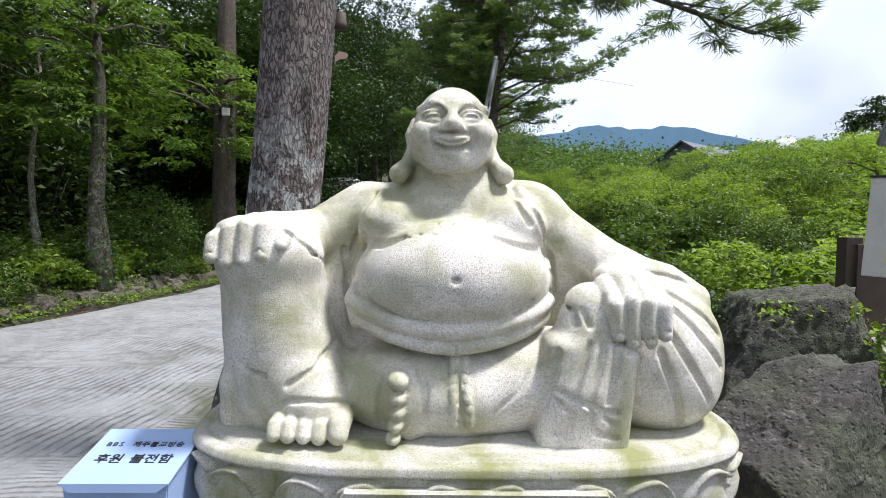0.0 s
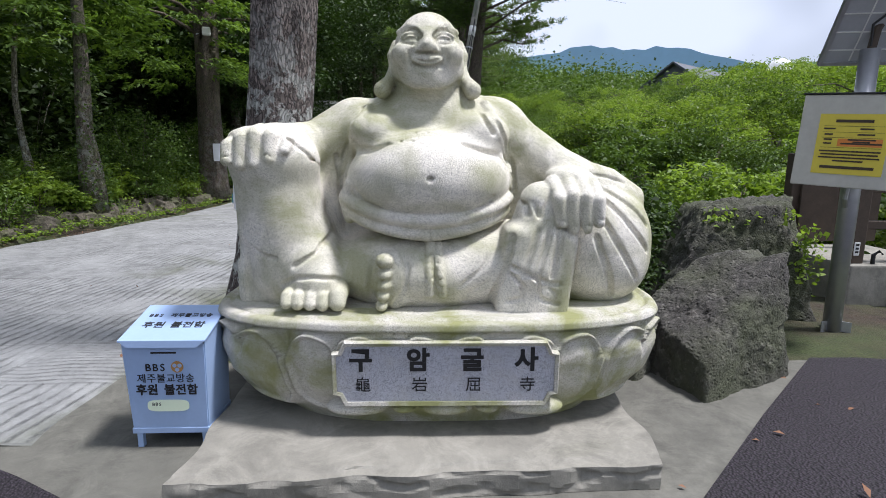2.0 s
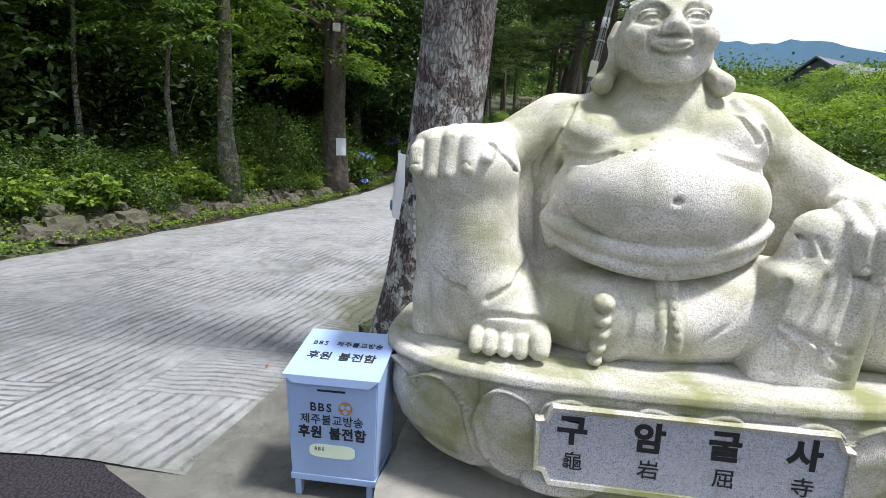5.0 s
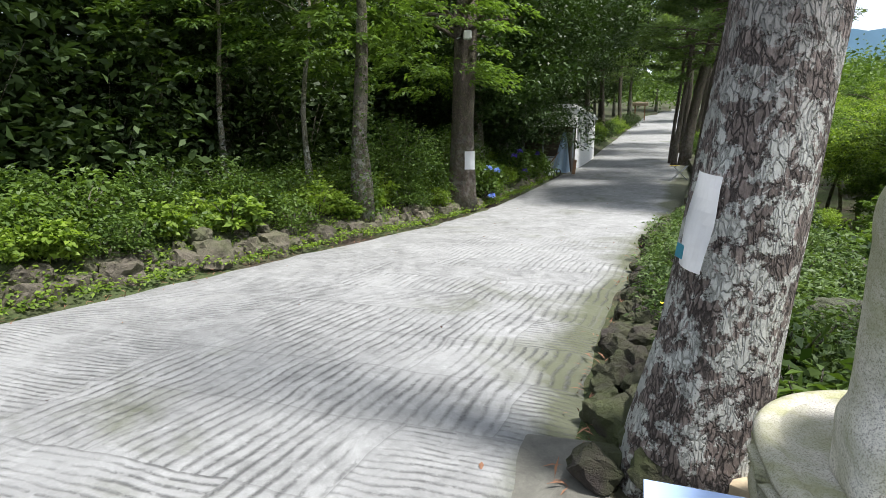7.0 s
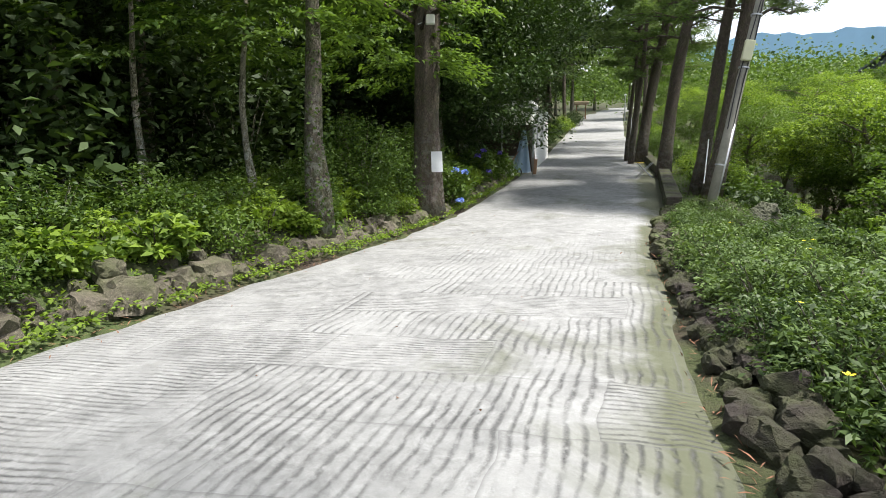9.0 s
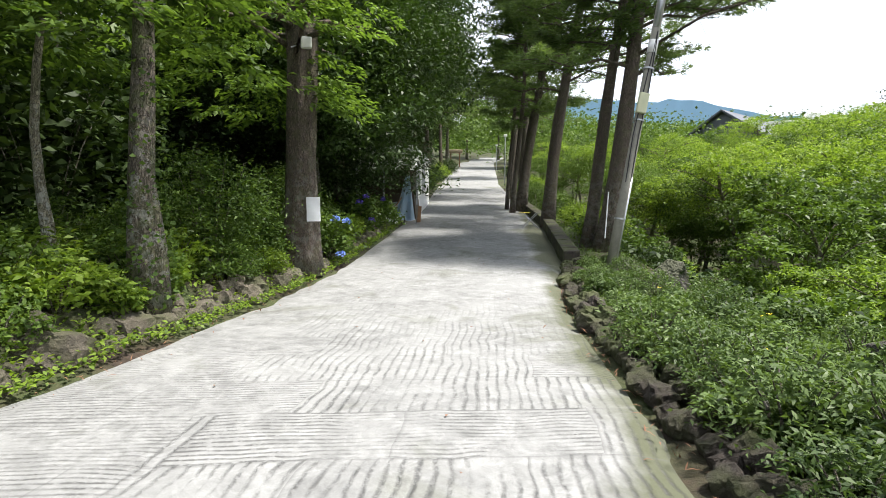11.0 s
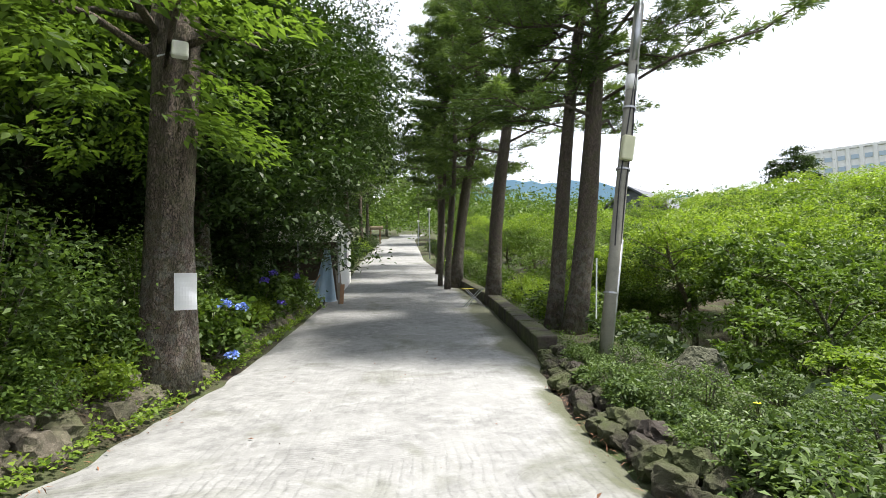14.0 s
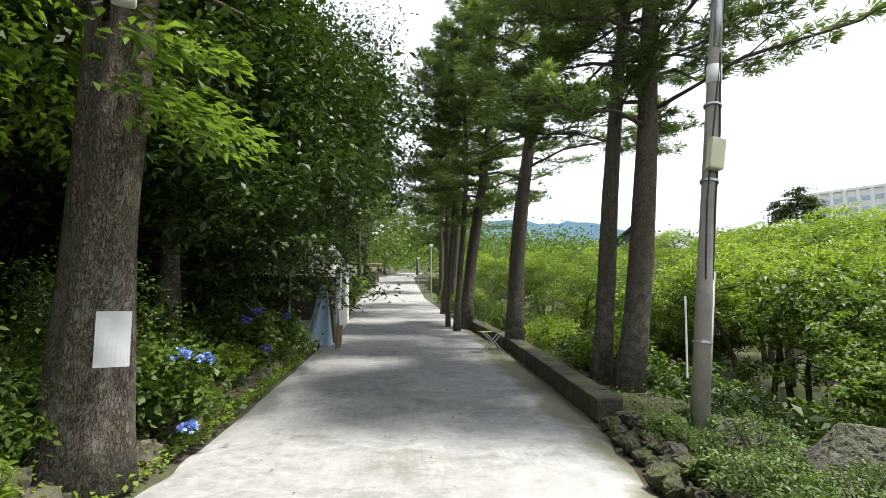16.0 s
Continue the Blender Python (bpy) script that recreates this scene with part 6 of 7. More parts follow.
def hydrangea(k, x, y, s, blooms, mat):
    t = shrub("hydrangea", 150 + k, 0.6, 1.05, 60, 26, 0.13, M_LEAF, "leafy hydrangea bush with round blue flower heads", "shrub", 0.62)
    place(t, x, y, 0, 0, s)
    for bx, by, bz in blooms:
        n = rng.normal(size=(70, 3))
        n /= np.linalg.norm(n, axis=1)[:, None]
        n[:, 2] = abs(n[:, 2]) * 1.2 - 0.3
        link_mesh("flower_head", leaf_mesh("flower_head", n * 0.085 + np.array([bx, by, bz]), 0.05, 0.045, 0.5), mat, t)


hydrangea(1, -5.75, 15.9, 0.95, ((0.30, -0.45, 0.98), (0.52, -0.28, 0.92), (0.42, -0.5, 0.18)), M_BLUE)
hydrangea(2, -5.7, 19.4, 1.0, ((0.35, -0.35, 0.95), (0.2, -0.5, 0.8), (0.5, -0.2, 0.3)), M_VIOLET)
hydrangea(3, -5.3, 21.4, 1.0, ((0.2, -0.4, 1.0), (-0.2, -0.5, 0.7)), M_VIOLET)

# fallen leaves and grit
lit = np.array([(rng.uniform(-6, -1.8), rng.uniform(2.4, 20), 0.0) for _ in range(46)] + [(rng.uniform(0.2, 3.4), rng.uniform(0.6, 3.0), 0.0) for _ in range(30)])
lit[:, 2] = [road_z(y) + 0.028 if x < -1 else 0.018 for x, y, z in lit]
M_DRY = mat_plain("dry_leaf", (0.22, 0.11, 0.06), 0.8, 0, 0.4, 20, 0)
tagged(link_mesh("leaf_litter", leaf_mesh("leaf_litter", lit, 0.05, 0.025, 0.97), M_DRY), "few dry brown leaves scattered on the paving", "leaves", kind="stuff")
needles_p = []
for _ in range(420):
    y = rng.uniform(2.6, 14)
    x = (road_left(y) + 0.12 * abs(rng.normal())) if rng.random() < 0.5 else road_right(y) + 0.1 - 0.1 * abs(rng.normal())
    needles_p.append((x, y, road_z(y) + 0.022))
tagged(link_mesh("pine_litter", leaf_mesh("pine_litter", needles_p, 0.09, 0.012, 0.97), M_DRY), "reddish pine needles drifted along the road edge", "needles", kind="stuff")

# ---- notices on the trees ----
def bent_sheet(name, w, h, curl, mat, m, label, category="notice"):
    bm = bmesh.new()
    n = 8
    rows = []
    for j in range(n + 1):
        row = []
        for i in range(n + 1):
            u, v = i / n - 0.5, j / n - 0.5
            row.append(bm.verts.new((u * w, curl * (u * 2) ** 2 + 0.006 * math.sin(v * 7 + u * 3), v * h)))
        rows.append(row)
    for a, b in zip(rows, rows[1:]):
        for i in range(n):
            bm.faces.new((a[i], a[i + 1], b[i + 1], b[i]))
    r = bmesh.ops.solidify(bm, geom=bm.faces[:], thickness=0.002)
    t = thing(name, label, category, m)
    part("sheet", bm, mat, t)
    return t


notice = bent_sheet("tree_notice", 0.17, 0.40, 0.03, M_PAPER, pose(-1.29, 3.22, 1.27, -3, 9, -62), "pale blue laminated notice wrapped on the leaning pine")
part("picture", box_bm(0.05, 0.004, 0.06, 0.001, (-0.04, -0.002, -0.17)), mat_plain("teal_print", (0.04, 0.25, 0.34), 0.5, 0, 0.2, 20, 0), notice, "small teal printed picture")
notice = bent_sheet("tree_notice", 0.26, 0.46, 0.02, M_PAPER, pose(-5.58, 14.06, 1.42, -5, 0, 26), "white paper notice fixed to a mossy trunk")

# small lamp on the same trunk
lamp = thing("flood_lamp", "small white flood lamp fixed high on the trunk", "lamp", pose(-5.66, 14.0, 4.35, 0, 0, 20))
part("housing", box_bm(0.2, 0.14, 0.2, 0.03), M_WHITE, lamp)
part("bracket", tube_bm([(0, 0.05, 0.1), (-0.1, 0.15, 0.1), (-0.25, 0.2, 0.05)], [0.015] * 3, 8), M_STEEL, lamp)

# ---- leaning pole with its boxes ----
up = thing("utility_pole", "leaning weathered utility pole with steel sleeve and junction boxes", "pole", pose(0.36, 15.16, 0.05))
D = Vector((0.90, 0.40, 5.0)).normalized()


def along(s, dx=0.0, dy=0.0):
    p = D * s
    return (p.x + dx, p.y + dy, p.z)


part("shaft", tube_bm([along(-0.2), along(2.0), along(4.5), along(6.4)], [0.105, 0.10, 0.09, 0.082], 14), M_POLE, up, smooth=True)
part("sleeve", tube_bm([along(0.0, 0.06, -0.03), along(2.1, 0.06, -0.03)], [0.05, 0.05], 12), M_STEEL, up, "galvanised steel cable sleeve", smooth=True)
part("sleeve", tube_bm([along(5.3, -0.02, -0.06), along(6.5, -0.02, -0.06)], [0.05, 0.05], 12), M_STEEL, up, "galvanised steel cable sleeve", smooth=True)
M_IVORY = mat_plain("ivory_plastic", (0.62, 0.62, 0.42), 0.5, 0, 0.1, 6, 0)
jb = part("junction_box", box_bm(0.2, 0.12, 0.42, 0.025), M_IVORY, up, "ivory plastic junction box", Matrix.Translation(along(3.45, -0.04, -0.15)) @ pose(0, 0, 0, 0, 10, 0))
part("number_plate", tube_bm([along(4.75), along(5.02)], [0.1, 0.1], 14), M_WHITE, up, "faded white plate round the pole", smooth=True)
for b in range(2):
    part("cable", tube_bm([along(2.0, 0.05 - 0.1 * b, -0.08), along(3.0, 0.03 - 0.12 * b, -0.1), along(4.0, 0.06 - 0.1 * b, -0.09), along(5.2, 0.02, -0.09)], [0.012] * 4, 6), M_BLACK, up)
for s in (1.2, 3.3, 4.4):
    part("strap", tube_bm([along(s), along(s + 0.03)], [0.118, 0.118], 14), M_STEEL, up)
part("ground_wire", tube_bm([(-0.14, -0.1, 0.8), (-0.10, -0.1, 1.75)], [0.013, 0.013], 6), M_WHITE, up)
cb2 = tube_bm([Vector((0.36, 15.16, 0.05)) + D * 6.3, (6, 24, 8.2), (14, 40, 12)], [0.008] * 3, 5)
tagged(part("overhead_cable", cb2, M_BLACK), "thin black overhead cable leaving the pole", "cable")

# ---- shed with its lean-to ----
SZ = road_z(27)
shed = thing("shed", "small white clapboard shed beside the lane, partly hidden by leaves", "shed", pose(-4.42, 26.3, SZ, 0, 0, -2.7) @ pose(4.3, -26.3, 0))
SX0, SX1, SY0, SY1, SH = -6.7, -4.3, 26.3, 33.5, 2.7
part("wall", box_bm(SX1 - SX0, SY1 - SY0, SH + 0.4, 0.01, ((SX0 + SX1) / 2, (SY0 + SY1) / 2, -0.4)), M_WHITE, shed)
for i in range(15):
    part("clapboard", box_bm(0.02, SY1 - SY0 + 0.02, 0.185, 0.004), M_WHITE, shed, m=pose(SX1 + 0.012, (SY0 + SY1) / 2, 0.05 + i * 0.195, 0, 4, 0))
    if i > 8:
        part("clapboard", box_bm(SX1 - SX0, 0.02, 0.185, 0.004), M_WHITE, shed, m=pose((SX0 + SX1) / 2, SY0 - 0.012, 0.05 + i * 0.195, 4, 0, 0))
part("roof", box_bm(SX1 - SX0 + 0.3, SY1 - SY0 + 0.4, 0.10, 0.02, ((SX0 + SX1) / 2, (SY0 + SY1) / 2, SH)), M_STEEL, shed, "grey sheet metal roof")
M_GLASSD = mat_plain("dark_window_glass", (0.05, 0.06, 0.07), 0.08, 0, 0.1, 3, 0)
for yw in (27.6, 30.2):
    wdw = part("window", box_bm(0.05, 0.95, 1.15, 0.006, (SX1 + 0.03, yw, 1.2)), M_GLASSD, shed, "dark window pane")
    for dy in (-0.5, 0.0, 0.5):
        part("frame", box_bm(0.05, 0.07, 1.2, 0.006, (SX1 + 0.045, yw + dy, 1.18)), M_STEEL, wdw)
    for dz in (1.15, 2.33):
        part("frame", box_bm(0.06, 1.1, 0.06, 0.006, (SX1 + 0.047, yw, dz)), M_STEEL, wdw)
LZ = road_z(25)
lt = thing("lean_to", "shaded open lean-to with a metal roof against the shed", "shed", pose(0, 0, LZ))
rb = bmesh.new()
prev = None
for i in range(61):
    x = -6.6 + 2.55 * i / 60
    z = 2.05 - 0.05 * (x + 6.6) / 2.5 + 0.018 * math.cos(i * 1.57)
    cur = (rb.verts.new((x, 24.2, z - 0.02)), rb.verts.new((x, 26.25, z + 0.16)))
    if prev:
        rb.faces.new((prev[0], cur[0], cur[1], prev[1]))
    prev = cur
bmesh.ops.solidify(rb, geom=rb.faces[:], thickness=0.012)
part("roof_sheet", rb, M_WHITE, lt, "pale corrugated roof sheet")
for x, yy in ((-6.5, 24.3), (-5.45, 24.3), (-4.2, 24.4)):
    part("post", box_bm(0.06, 0.06, 2.3, 0.006, (x, yy, -0.25)), M_STEEL, lt)
part("back_board", box_bm(2.3, 0.04, 2.2, 0.005, (-5.45, 26.1, -0.1)), M_DARKWOOD, lt)
part("counter", box_bm(1.5, 0.6, 0.06, 0.008, (-5.6, 25.0, 0.72)), M_STEEL, lt)
part("counter_front", box_bm(1.3, 0.03, 0.5, 0.005, (-5.45, 24.68, 0.2)), M_WHITE, lt, "weathered white counter board")
M_SHEETP = mat_plain("pale_blue_plastic", (0.52, 0.66, 0.78), 0.4, 0, 0.1, 4, 0.1)
db = bmesh.new()
rows = []
for j in range(14):
    v = j / 13
    row = []
    for i in range(16):
        u = i / 15
        w = 0.16 + 0.62 * v
        row.append(db.verts.new((-4.55 + (u - 0.5) * w - 0.1 * v, 24.28 + 0.07 * math.sin(u * 11 + v * 2) - 0.1 * v, 1.78 - 1.68 * v + 0.02 * math.sin(u * 7))))
    rows.append(row)
for a, b in zip(rows, rows[1:]):
    for i in range(15):
        db.faces.new((a[i], a[i + 1], b[i + 1], b[i]))
bmesh.ops.solidify(db, geom=db.faces[:], thickness=0.004)
tagged(part("plastic_sheet", db, M_SHEETP, smooth=True, m=pose(0, 0, LZ)), "pale blue plastic sheet draped from the lean-to roof", "sheet")
plank = mat_plain("brown_plank", (0.30, 0.17, 0.09), 0.7, 0, 0.35, 6)
tagged(part("plank", box_bm(0.16, 0.03, 1.75, 0.004), mat_plain("grey_plank", (0.26, 0.23, 0.19), 0.8, 0, 0.3, 6), m=pose(-4.14, 24.35, LZ + 0.02, -3, -5, 0)), "grey weathered plank leaning on the lean-to", "plank")
tagged(part("plank", box_bm(0.13, 0.03, 0.62, 0.004), plank, m=pose(-4.12, 24.25, LZ + 0.02, -8, 4, 0)), "short brown board leaning beside the sheet", "plank")
tagged(part("broom_handle", tube_bm([(-5.15, 23.9, LZ + 0.35), (-4.75, 24.05, LZ + 0.95)], [0.022, 0.02], 8), plank), "reddish wooden handle leaning at the counter", "handle")
bagm = rock_mesh(33, 3, 0.5, "bag")
bagm.materials.clear()
bagm.materials.append(M_WHITE)
tagged(link_mesh("plastic_bag", bagm, None, m=pose(-5.05, 23.5, LZ + 0.12) @ Matrix.Diagonal((0.24, 0.18, 0.17, 1))), "crumpled white plastic bag on the ground", "bag")
tagged(part("bucket", tube_bm([(0, 0, 0), (0, 0, 0.06), (0, 0, 0.2)], [0.09, 0.1, 0.12], 16), M_WHITE, m=pose(-5.1, 23.62, LZ + 0.28, 70, 20, 0)), "small white bucket tipped on the bag", "bucket")
cart = thing("hand_cart", "small folded hand cart with black wheels", "cart", pose(-4.8, 23.75, LZ - 0.03))
for s in (-1, 1):
    wb = bmesh.new()
    R0 = 0.13
    ring = [(R0 * math.cos(a), 0, R0 * math.sin(a) + R0 + 0.02) for a in np.linspace(0, 2 * math.pi, 17)]
    part("wheel", tube_bm(ring, [0.025] * 17, 8, wb, cap=False), M_BLACK, cart, m=pose(0.12 * s, 0, 0, 0, 0, 60))
part("frame", tube_bm([(-0.12, 0, 0.15), (0, 0, 0.4), (0.05, 0.1, 0.75)], [0.012] * 3, 6), M_STEEL, cart)
part("axle", tube_bm([(-0.14, 0, 0.15), (0.14, 0, 0.15)], [0.012] * 2, 6), M_STEEL, cart)

# folded metal trestle by the low wall
tr = thing("metal_trestle", "rusty folding metal trestle standing by the low wall", "trestle", pose(-0.05, 23.3, road_z(23.3)))
for s in (-1, 1):
    part("leg", tube_bm([(-0.3, 0.2 * s, 0), (0.25, 0.2 * s, 0.55)], [0.014] * 2, 6), M_STEEL, tr)
    part("leg", tube_bm([(0.3, 0.2 * s, 0), (-0.25, 0.2 * s, 0.55)], [0.014] * 2, 6), M_STEEL, tr)
    part("rail", tube_bm([(0.28 * s, -0.22, 0.55), (0.28 * s, 0.22, 0.55)], [0.014] * 2, 6), M_STEEL, tr)
part("top_board", box_bm(0.34, 0.42, 0.02, 0.004, (-0.2, 0, 0.55)), M_YELLOW, tr, "faded yellow board")

# small wooden post shelter and lamp posts at the head of the lane
gate = thing("shelter", "small brown post shelter at the head of the lane", "shelter", pose(-1.9, 78, road_z(78)))
for x, yy in ((-0.6, 0), (0.6, 0), (-0.6, 1.2), (0.6, 1.2)):
    part("post", box_bm(0.14, 0.14, 2.1, 0.01, (x, yy, -0.1)), mat_plain("brown_post", (0.25, 0.13, 0.07), 0.7, 0, 0.2, 5), gate)
part("roof", box_bm(2.0, 2.2, 0.35, 0.1, (0, 0.6, 2.0)), mat_plain("tan_roof", (0.42, 0.33, 0.22), 0.7, 0, 0.2, 5), gate)
for x, yy, h in ((2.1, 52.0, 4.2), (3.2, 72.0, 3.0)):
    lp = thing("lamp_post", "thin pale lamp post beside the lane", "lamp post", pose(x, yy, road_z(yy)))
    part("pole", tube_bm([(0, 0, -0.3), (0, 0, h)], [0.06, 0.05], 8), M_STEEL, lp)
    part("head", box_bm(0.3, 0.2, 0.18, 0.04, (0, 0, h)), M_WHITE, lp)

# ---- notice board with solar panel ----
sg = thing("notice_board", "steel post with ivory notice board under a solar panel", "sign", pose(3.36, 3.66, 0.0))
part("post", tube_bm([(0, 0, 0), (0, 0, 2.24)], [0.066, 0.066], 20), M_STEEL, sg, smooth=True)
for a in range(3):
    part("gusset", box_bm(0.08, 0.008, 0.12, 0.002, (0.09, 0, 0)), M_STEEL, sg, m=pose(0, 0, 0, 0, 0, a * 120 + 200))
part("arm", tube_bm([(-0.06, -0.06, 1.32), (-0.10, -0.08, 1.12), (-0.06, -0.04, 1.06)], [0.018] * 3, 8), M_STEEL, sg)
BM = pose(-0.21, -0.22, 1.55, 0, 3, -44)
M_BOARD = mat_plain("ivory_board", (0.56, 0.55, 0.49), 0.5, 0, 0.15, 3)
board = part("board", box_bm(0.66, 0.20, 0.66, 0.008, (0, 0, -0.33)), M_BOARD, sg, "ivory metal cabinet with dark edges", BM)
part("cap", box_bm(0.68, 0.22, 0.012, 0.003, (0, 0, 0.332)), M_BLACK, board)
yl = part("yellow_notice", box_bm(0.42, 0.003, 0.43, 0, (0.0, -0.103, -0.235)), M_YELLOW, board, "yellow printed notice")
part("orange_bar", box_bm(0.26, 0.002, 0.055, 0, (0.05, -0.1055, -0.035)), M_ORANGE, yl)
for j, (z, x0, ww) in enumerate(((0.135, 0.0, 0.22), (0.085, -0.14, 0.07), (0.085, 0.08, 0.08), (0.045, -0.14, 0.05), (0.045, 0.08, 0.1), (0.008, -0.14, 0.05), (0.008, 0.06, 0.16), (-0.02, -0.14, 0.05), (-0.008, 0.06, 0.1), (-0.02, 0.06, 0.24), (-0.075, 0, 0.36), (-0.098, 0, 0.34), (-0.121, 0, 0.36), (-0.144, 0, 0.18), (-0.195, 0, 0.32))):
    part("text_bar", box_bm(ww, 0.002, 0.011 if j not in (0, 14) else 0.02, 0, (x0, -0.1075, z)), M_DARKWOOD, yl)
for z in (0.108, 0.065, 0.026, -0.045):
    part("rule", box_bm(0.36, 0.0015, 0.002, 0, (0.0, -0.1062, z)), M_DARKWOOD, yl)
PM = pose(0.24, -0.05, 2.43, -55, 0, -10)
M_CELL = mat_plain("grey_cell_backing", (0.42, 0.43, 0.46), 0.5, 0, 0.12, 4, 0)
pan = part("solar_panel", box_bm(1.0, 0.64, 0.012, 0.002, (0, 0, 0)), M_CELL, sg, "grey underside of a framed solar panel", PM)
for sx, sy, lx, ly in ((0, -0.32, 1.02, 0.03), (0, 0.32, 1.02, 0.03), (-0.5, 0, 0.03, 0.64), (0.5, 0, 0.03, 0.64)):
    part("frame", box_bm(lx, ly, 0.04, 0.004, (sx, sy, -0.016)), M_STEEL, pan)
for i in range(4):
    part("seam", box_bm(0.96, 0.01, 0.003, 0, (0, -0.21 + 0.14 * i, -0.004)), M_WHITE, pan)
for i in range(3):
    part("seam", box_bm(0.01, 0.6, 0.003, 0, (-0.3 + 0.3 * i, 0, -0.0045)), M_WHITE, pan)
part("strut", tube_bm([(0, 0, 2.2), (0.03, 0, 2.38), (0.12, 0.05, 2.48)], [0.03] * 3, 8), M_DARKWOOD, sg)
part("cable", tube_bm([(-0.05, -0.06, 2.25), (-0.06, -0.07, 2.4), (0.05, -0.1, 2.5)], [0.01] * 3, 6), M_BLACK, sg)

# ---- timber stall on its concrete footing ----
stall = thing("timber_stall", "dark timber stall frame on a concrete footing", "stall", pose(4.35, 4.65, 0))
part("footing", box_bm(1.1, 1.2, 0.42, 0.02, (0.25, 0.35, 0)), M_SLAB, stall, "mossy grey concrete footing")
part("step", box_bm(0.8, 0.45, 0.2, 0.02, (0.55, -0.4, 0)), M_SLAB, stall, "worn concrete step")
for x, yy in ((-0.2, -0.1), (0.7, -0.1), (-0.2, 0.8)):
    part("post", box_bm(0.17, 0.14, 1.05, 0.01, (x, yy, 0.42)), M_DARKWOOD, stall)
for z in (0.75, 1.1, 1.42):
    part("rail", box_bm(1.0, 0.07, 0.08, 0.008, (0.25, -0.1, z)), M_DARKWOOD, stall)
part("panel", box_bm(0.9, 0.03, 0.9, 0.004, (0.25, 0.7, 0.5)), M_DARKWOOD, stall)
tag = part("plate", box_bm(0.055, 0.008, 0.13, 0.006, (-0.2, -0.175, 0.50)), M_WHITE, stall, "small white plate with dark marks")
for j in range(3):
    part("mark", box_bm(0.03, 0.003, 0.02, 0, (-0.2, -0.181, 0.525 + 0.035 * j)), M_BLACK, tag)
tagged(part("tap", tube_bm([(0, 0, 0), (0, 0, 0.09), (0.03, -0.03, 0.13), (0.05, -0.05, 0.1)], [0.02, 0.018, 0.014, 0.012], 8), M_BLACK, m=pose(4.32, 4.47, 0.42)), "small dark tap standing on the footing", "tap")

# ---- buildings across the valley ----
# far window glass, lightened to pale blue-grey to carry the distant haze
M_FARGLASS = mat_plain("haze_lightened_glass", (0.42, 0.52, 0.62), 0.15, 0, 0.1, 0.5, 0)
bl = thing("apartment_block", "long white many-storeyed building on the far hillside", "building", pose(193, 165.6, 24.5, 0, 0, -51))
part("wall", box_bm(72, 16, 34, 0.2, (0, 0, -12)), M_WHITE, bl)
for i in range(18):
    part("pilaster", box_bm(1.2, 0.8, 22.6, 0.05, (-34 + 4 * i, -8.3, 0)), M_WHITE, bl)
for i in range(17):
    for z in range(5):
        part("window", box_bm(2.2, 0.3, 1.6, 0.0, (-32 + 4 * i, -8.05, 2 + 4 * z)), M_FARGLASS, bl)
part("parapet", box_bm(73, 17, 1.0, 0.1, (0, 0, 22)), M_WHITE, bl)
part("penthouse", box_bm(12, 10, 4, 0.1, (5, 0, 23)), M_WHITE, bl)
hall = thing("pitched_roof_hall", "dark pitched-roof hall showing above the trees", "house", pose(42, 87, 9.3, 0, 0, -50))
hb = bmesh.new()
pr = [(-6, -9), (6, -9), (6, 1.2), (0, 5.2), (-6, 1.2)]
f0 = [hb.verts.new((x, -7, z)) for x, z in pr]
f1 = [hb.verts.new((x, 7, z)) for x, z in pr]
hb.faces.new(f0)
hb.faces.new(f1[::-1])
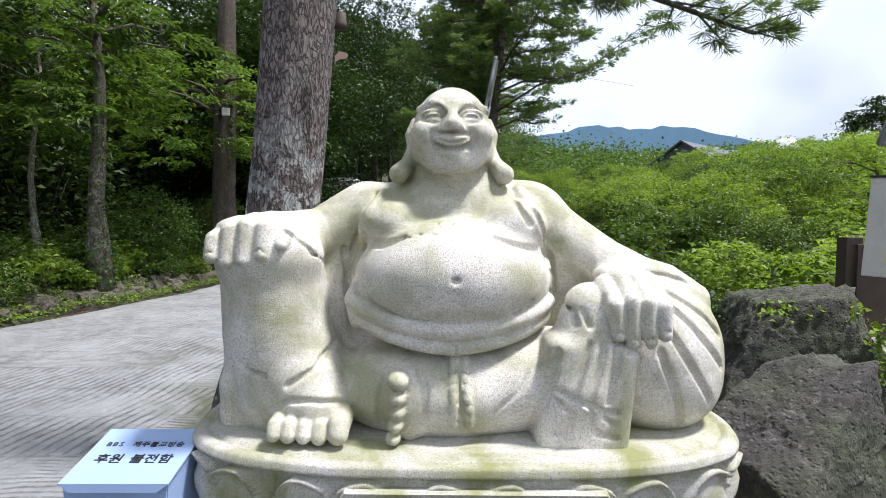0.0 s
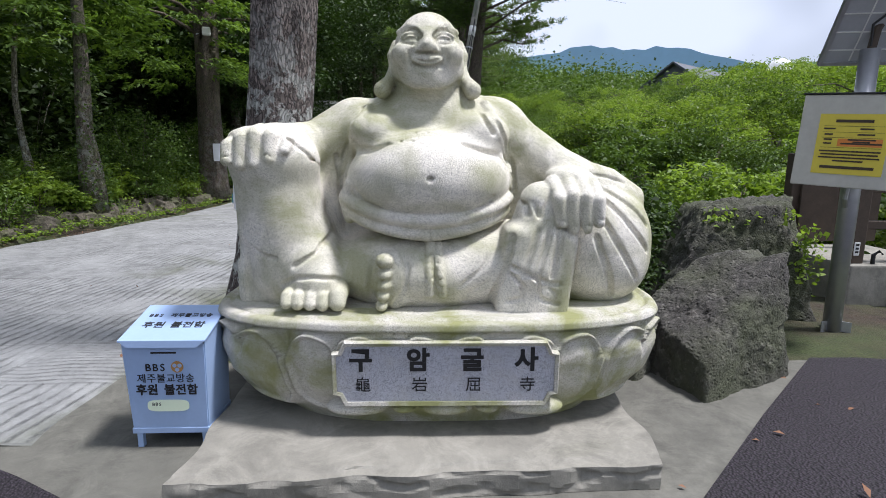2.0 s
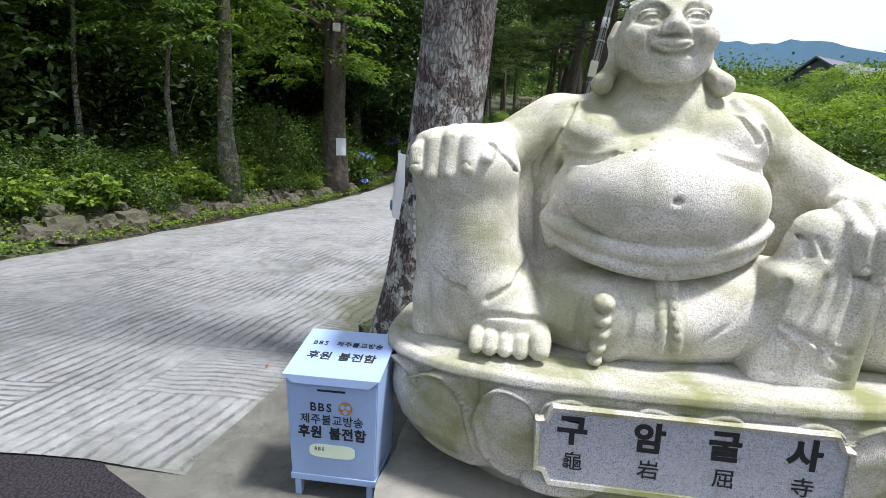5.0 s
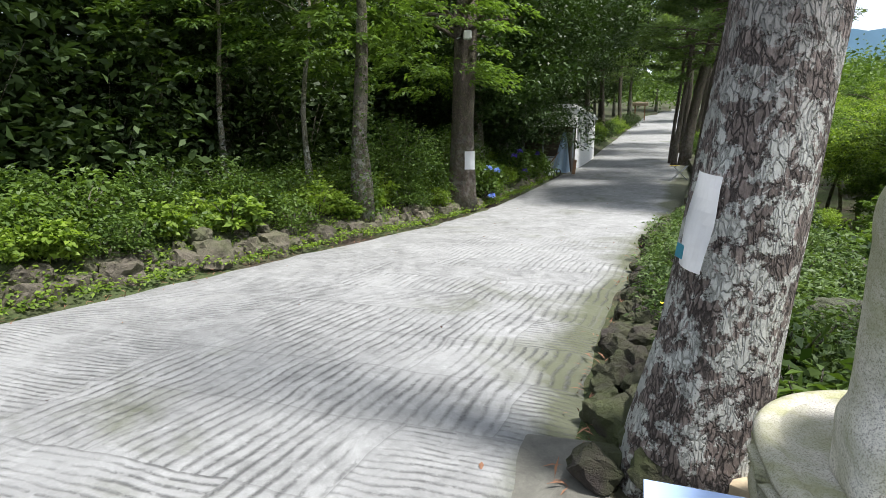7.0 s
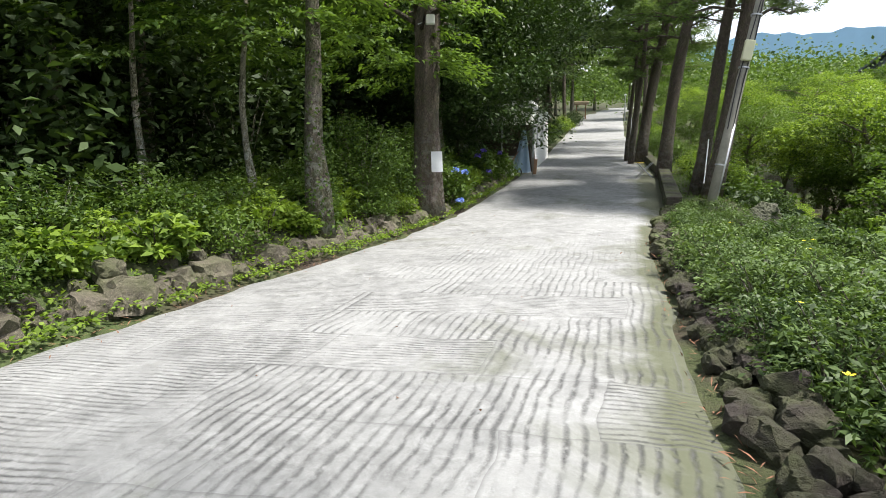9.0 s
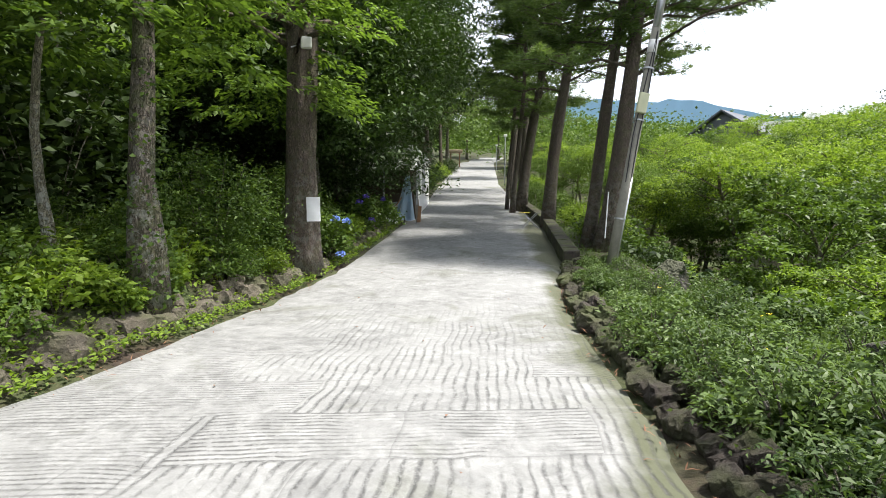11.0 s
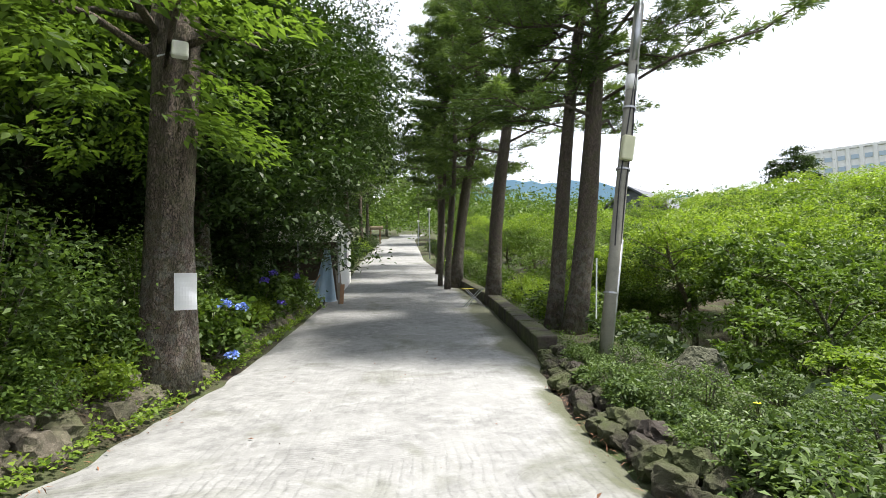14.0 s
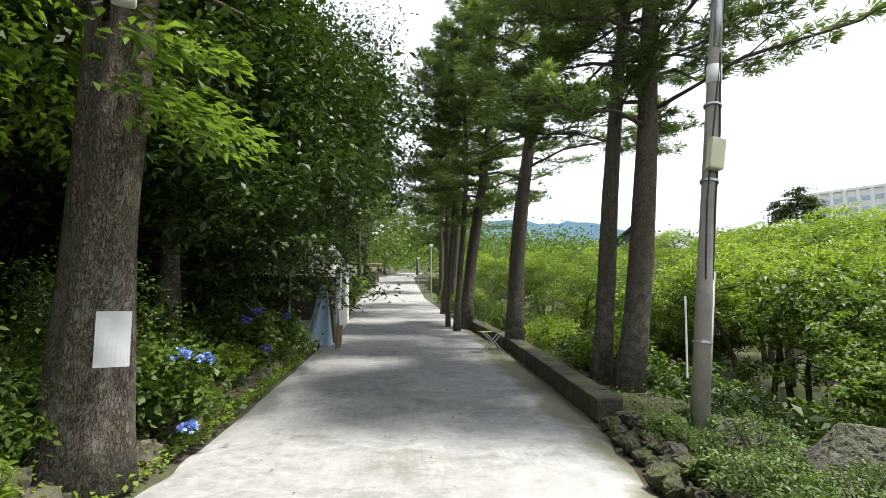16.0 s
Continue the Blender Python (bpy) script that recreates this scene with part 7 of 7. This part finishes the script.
for i in range(5):
    hb.faces.new((f0[i], f1[i], f1[(i + 1) % 5], f0[(i + 1) % 5]))
M_ROOF = mat_plain("dark_grey_roof", (0.09, 0.10, 0.12), 0.6, 0, 0.2, 2)
part("wall", hb, M_ROOF, hall)
for s in (-1, 1):
    part("roof", box_bm(7.6, 15.5, 0.25, 0.03, (0, 0, 0)), M_ROOF, hall, "", pose(3.05 * s, 0, 3.3, 0, s * 33.7, 0))
dome = thing("domed_building", "white building with a small dome among far trees", "building", pose(87, 146, 19.5, 0, 0, -30))
part("wall", box_bm(22, 8, 13.2, 0.1, (0, 0, -10)), M_WHITE, dome)
dm = bmesh.new()
bmesh.ops.create_uvsphere(dm, u_segments=20, v_segments=10, radius=3.2, matrix=pose(5, 0, 3.2))
part("dome", dm, M_WHITE, dome, smooth=True)
part("annex", box_bm(7, 6, 13.4, 0.1, (-14.6, 0, -9)), M_WHITE, dome)

# wind chime hanging from the old pine
wc = thing("wind_chime", "small dark bell with a tin fish hanging from a branch", "wind chime", pose(-0.62, 3.25, 2.72))
part("cord", tube_bm([(0, 0, 0.1), (0, 0, 2.2)], [0.002] * 2, 5), M_BLACK, wc)
part("bell", tube_bm([(0, 0, 0.0), (0, 0, 0.03), (0, 0, 0.09), (0, 0, 0.105)], [0.042, 0.034, 0.028, 0.008], 14), M_DARKWOOD, wc, smooth=True)
part("clapper_wire", tube_bm([(0, 0, -0.14), (0, 0, 0.05)], [0.0015] * 2, 5), M_BLACK, wc)
part("fish", outline_slab([(-0.04, -0.16), (-0.01, -0.135), (0.03, -0.14), (0.045, -0.155), (0.03, -0.175), (-0.01, -0.18), (-0.04, -0.2), (-0.032, -0.18)], -0.002, 0.002), mat_plain("dull_copper", (0.45, 0.28, 0.22), 0.5, 0.3, 0.2, 20), wc, "dull copper fish")

# dark tree standing before the far building
dc = broadleaf("far_tree", 44, 15.0, 3.6, 5.5, 90, 90, 0.45, M_LEAF_DARK, M_BARK, 0.3, "dark tree on the far slope before the white building")
dc.matrix_world = on_ground(75, 94.2, 0, 1.22, -0.3)
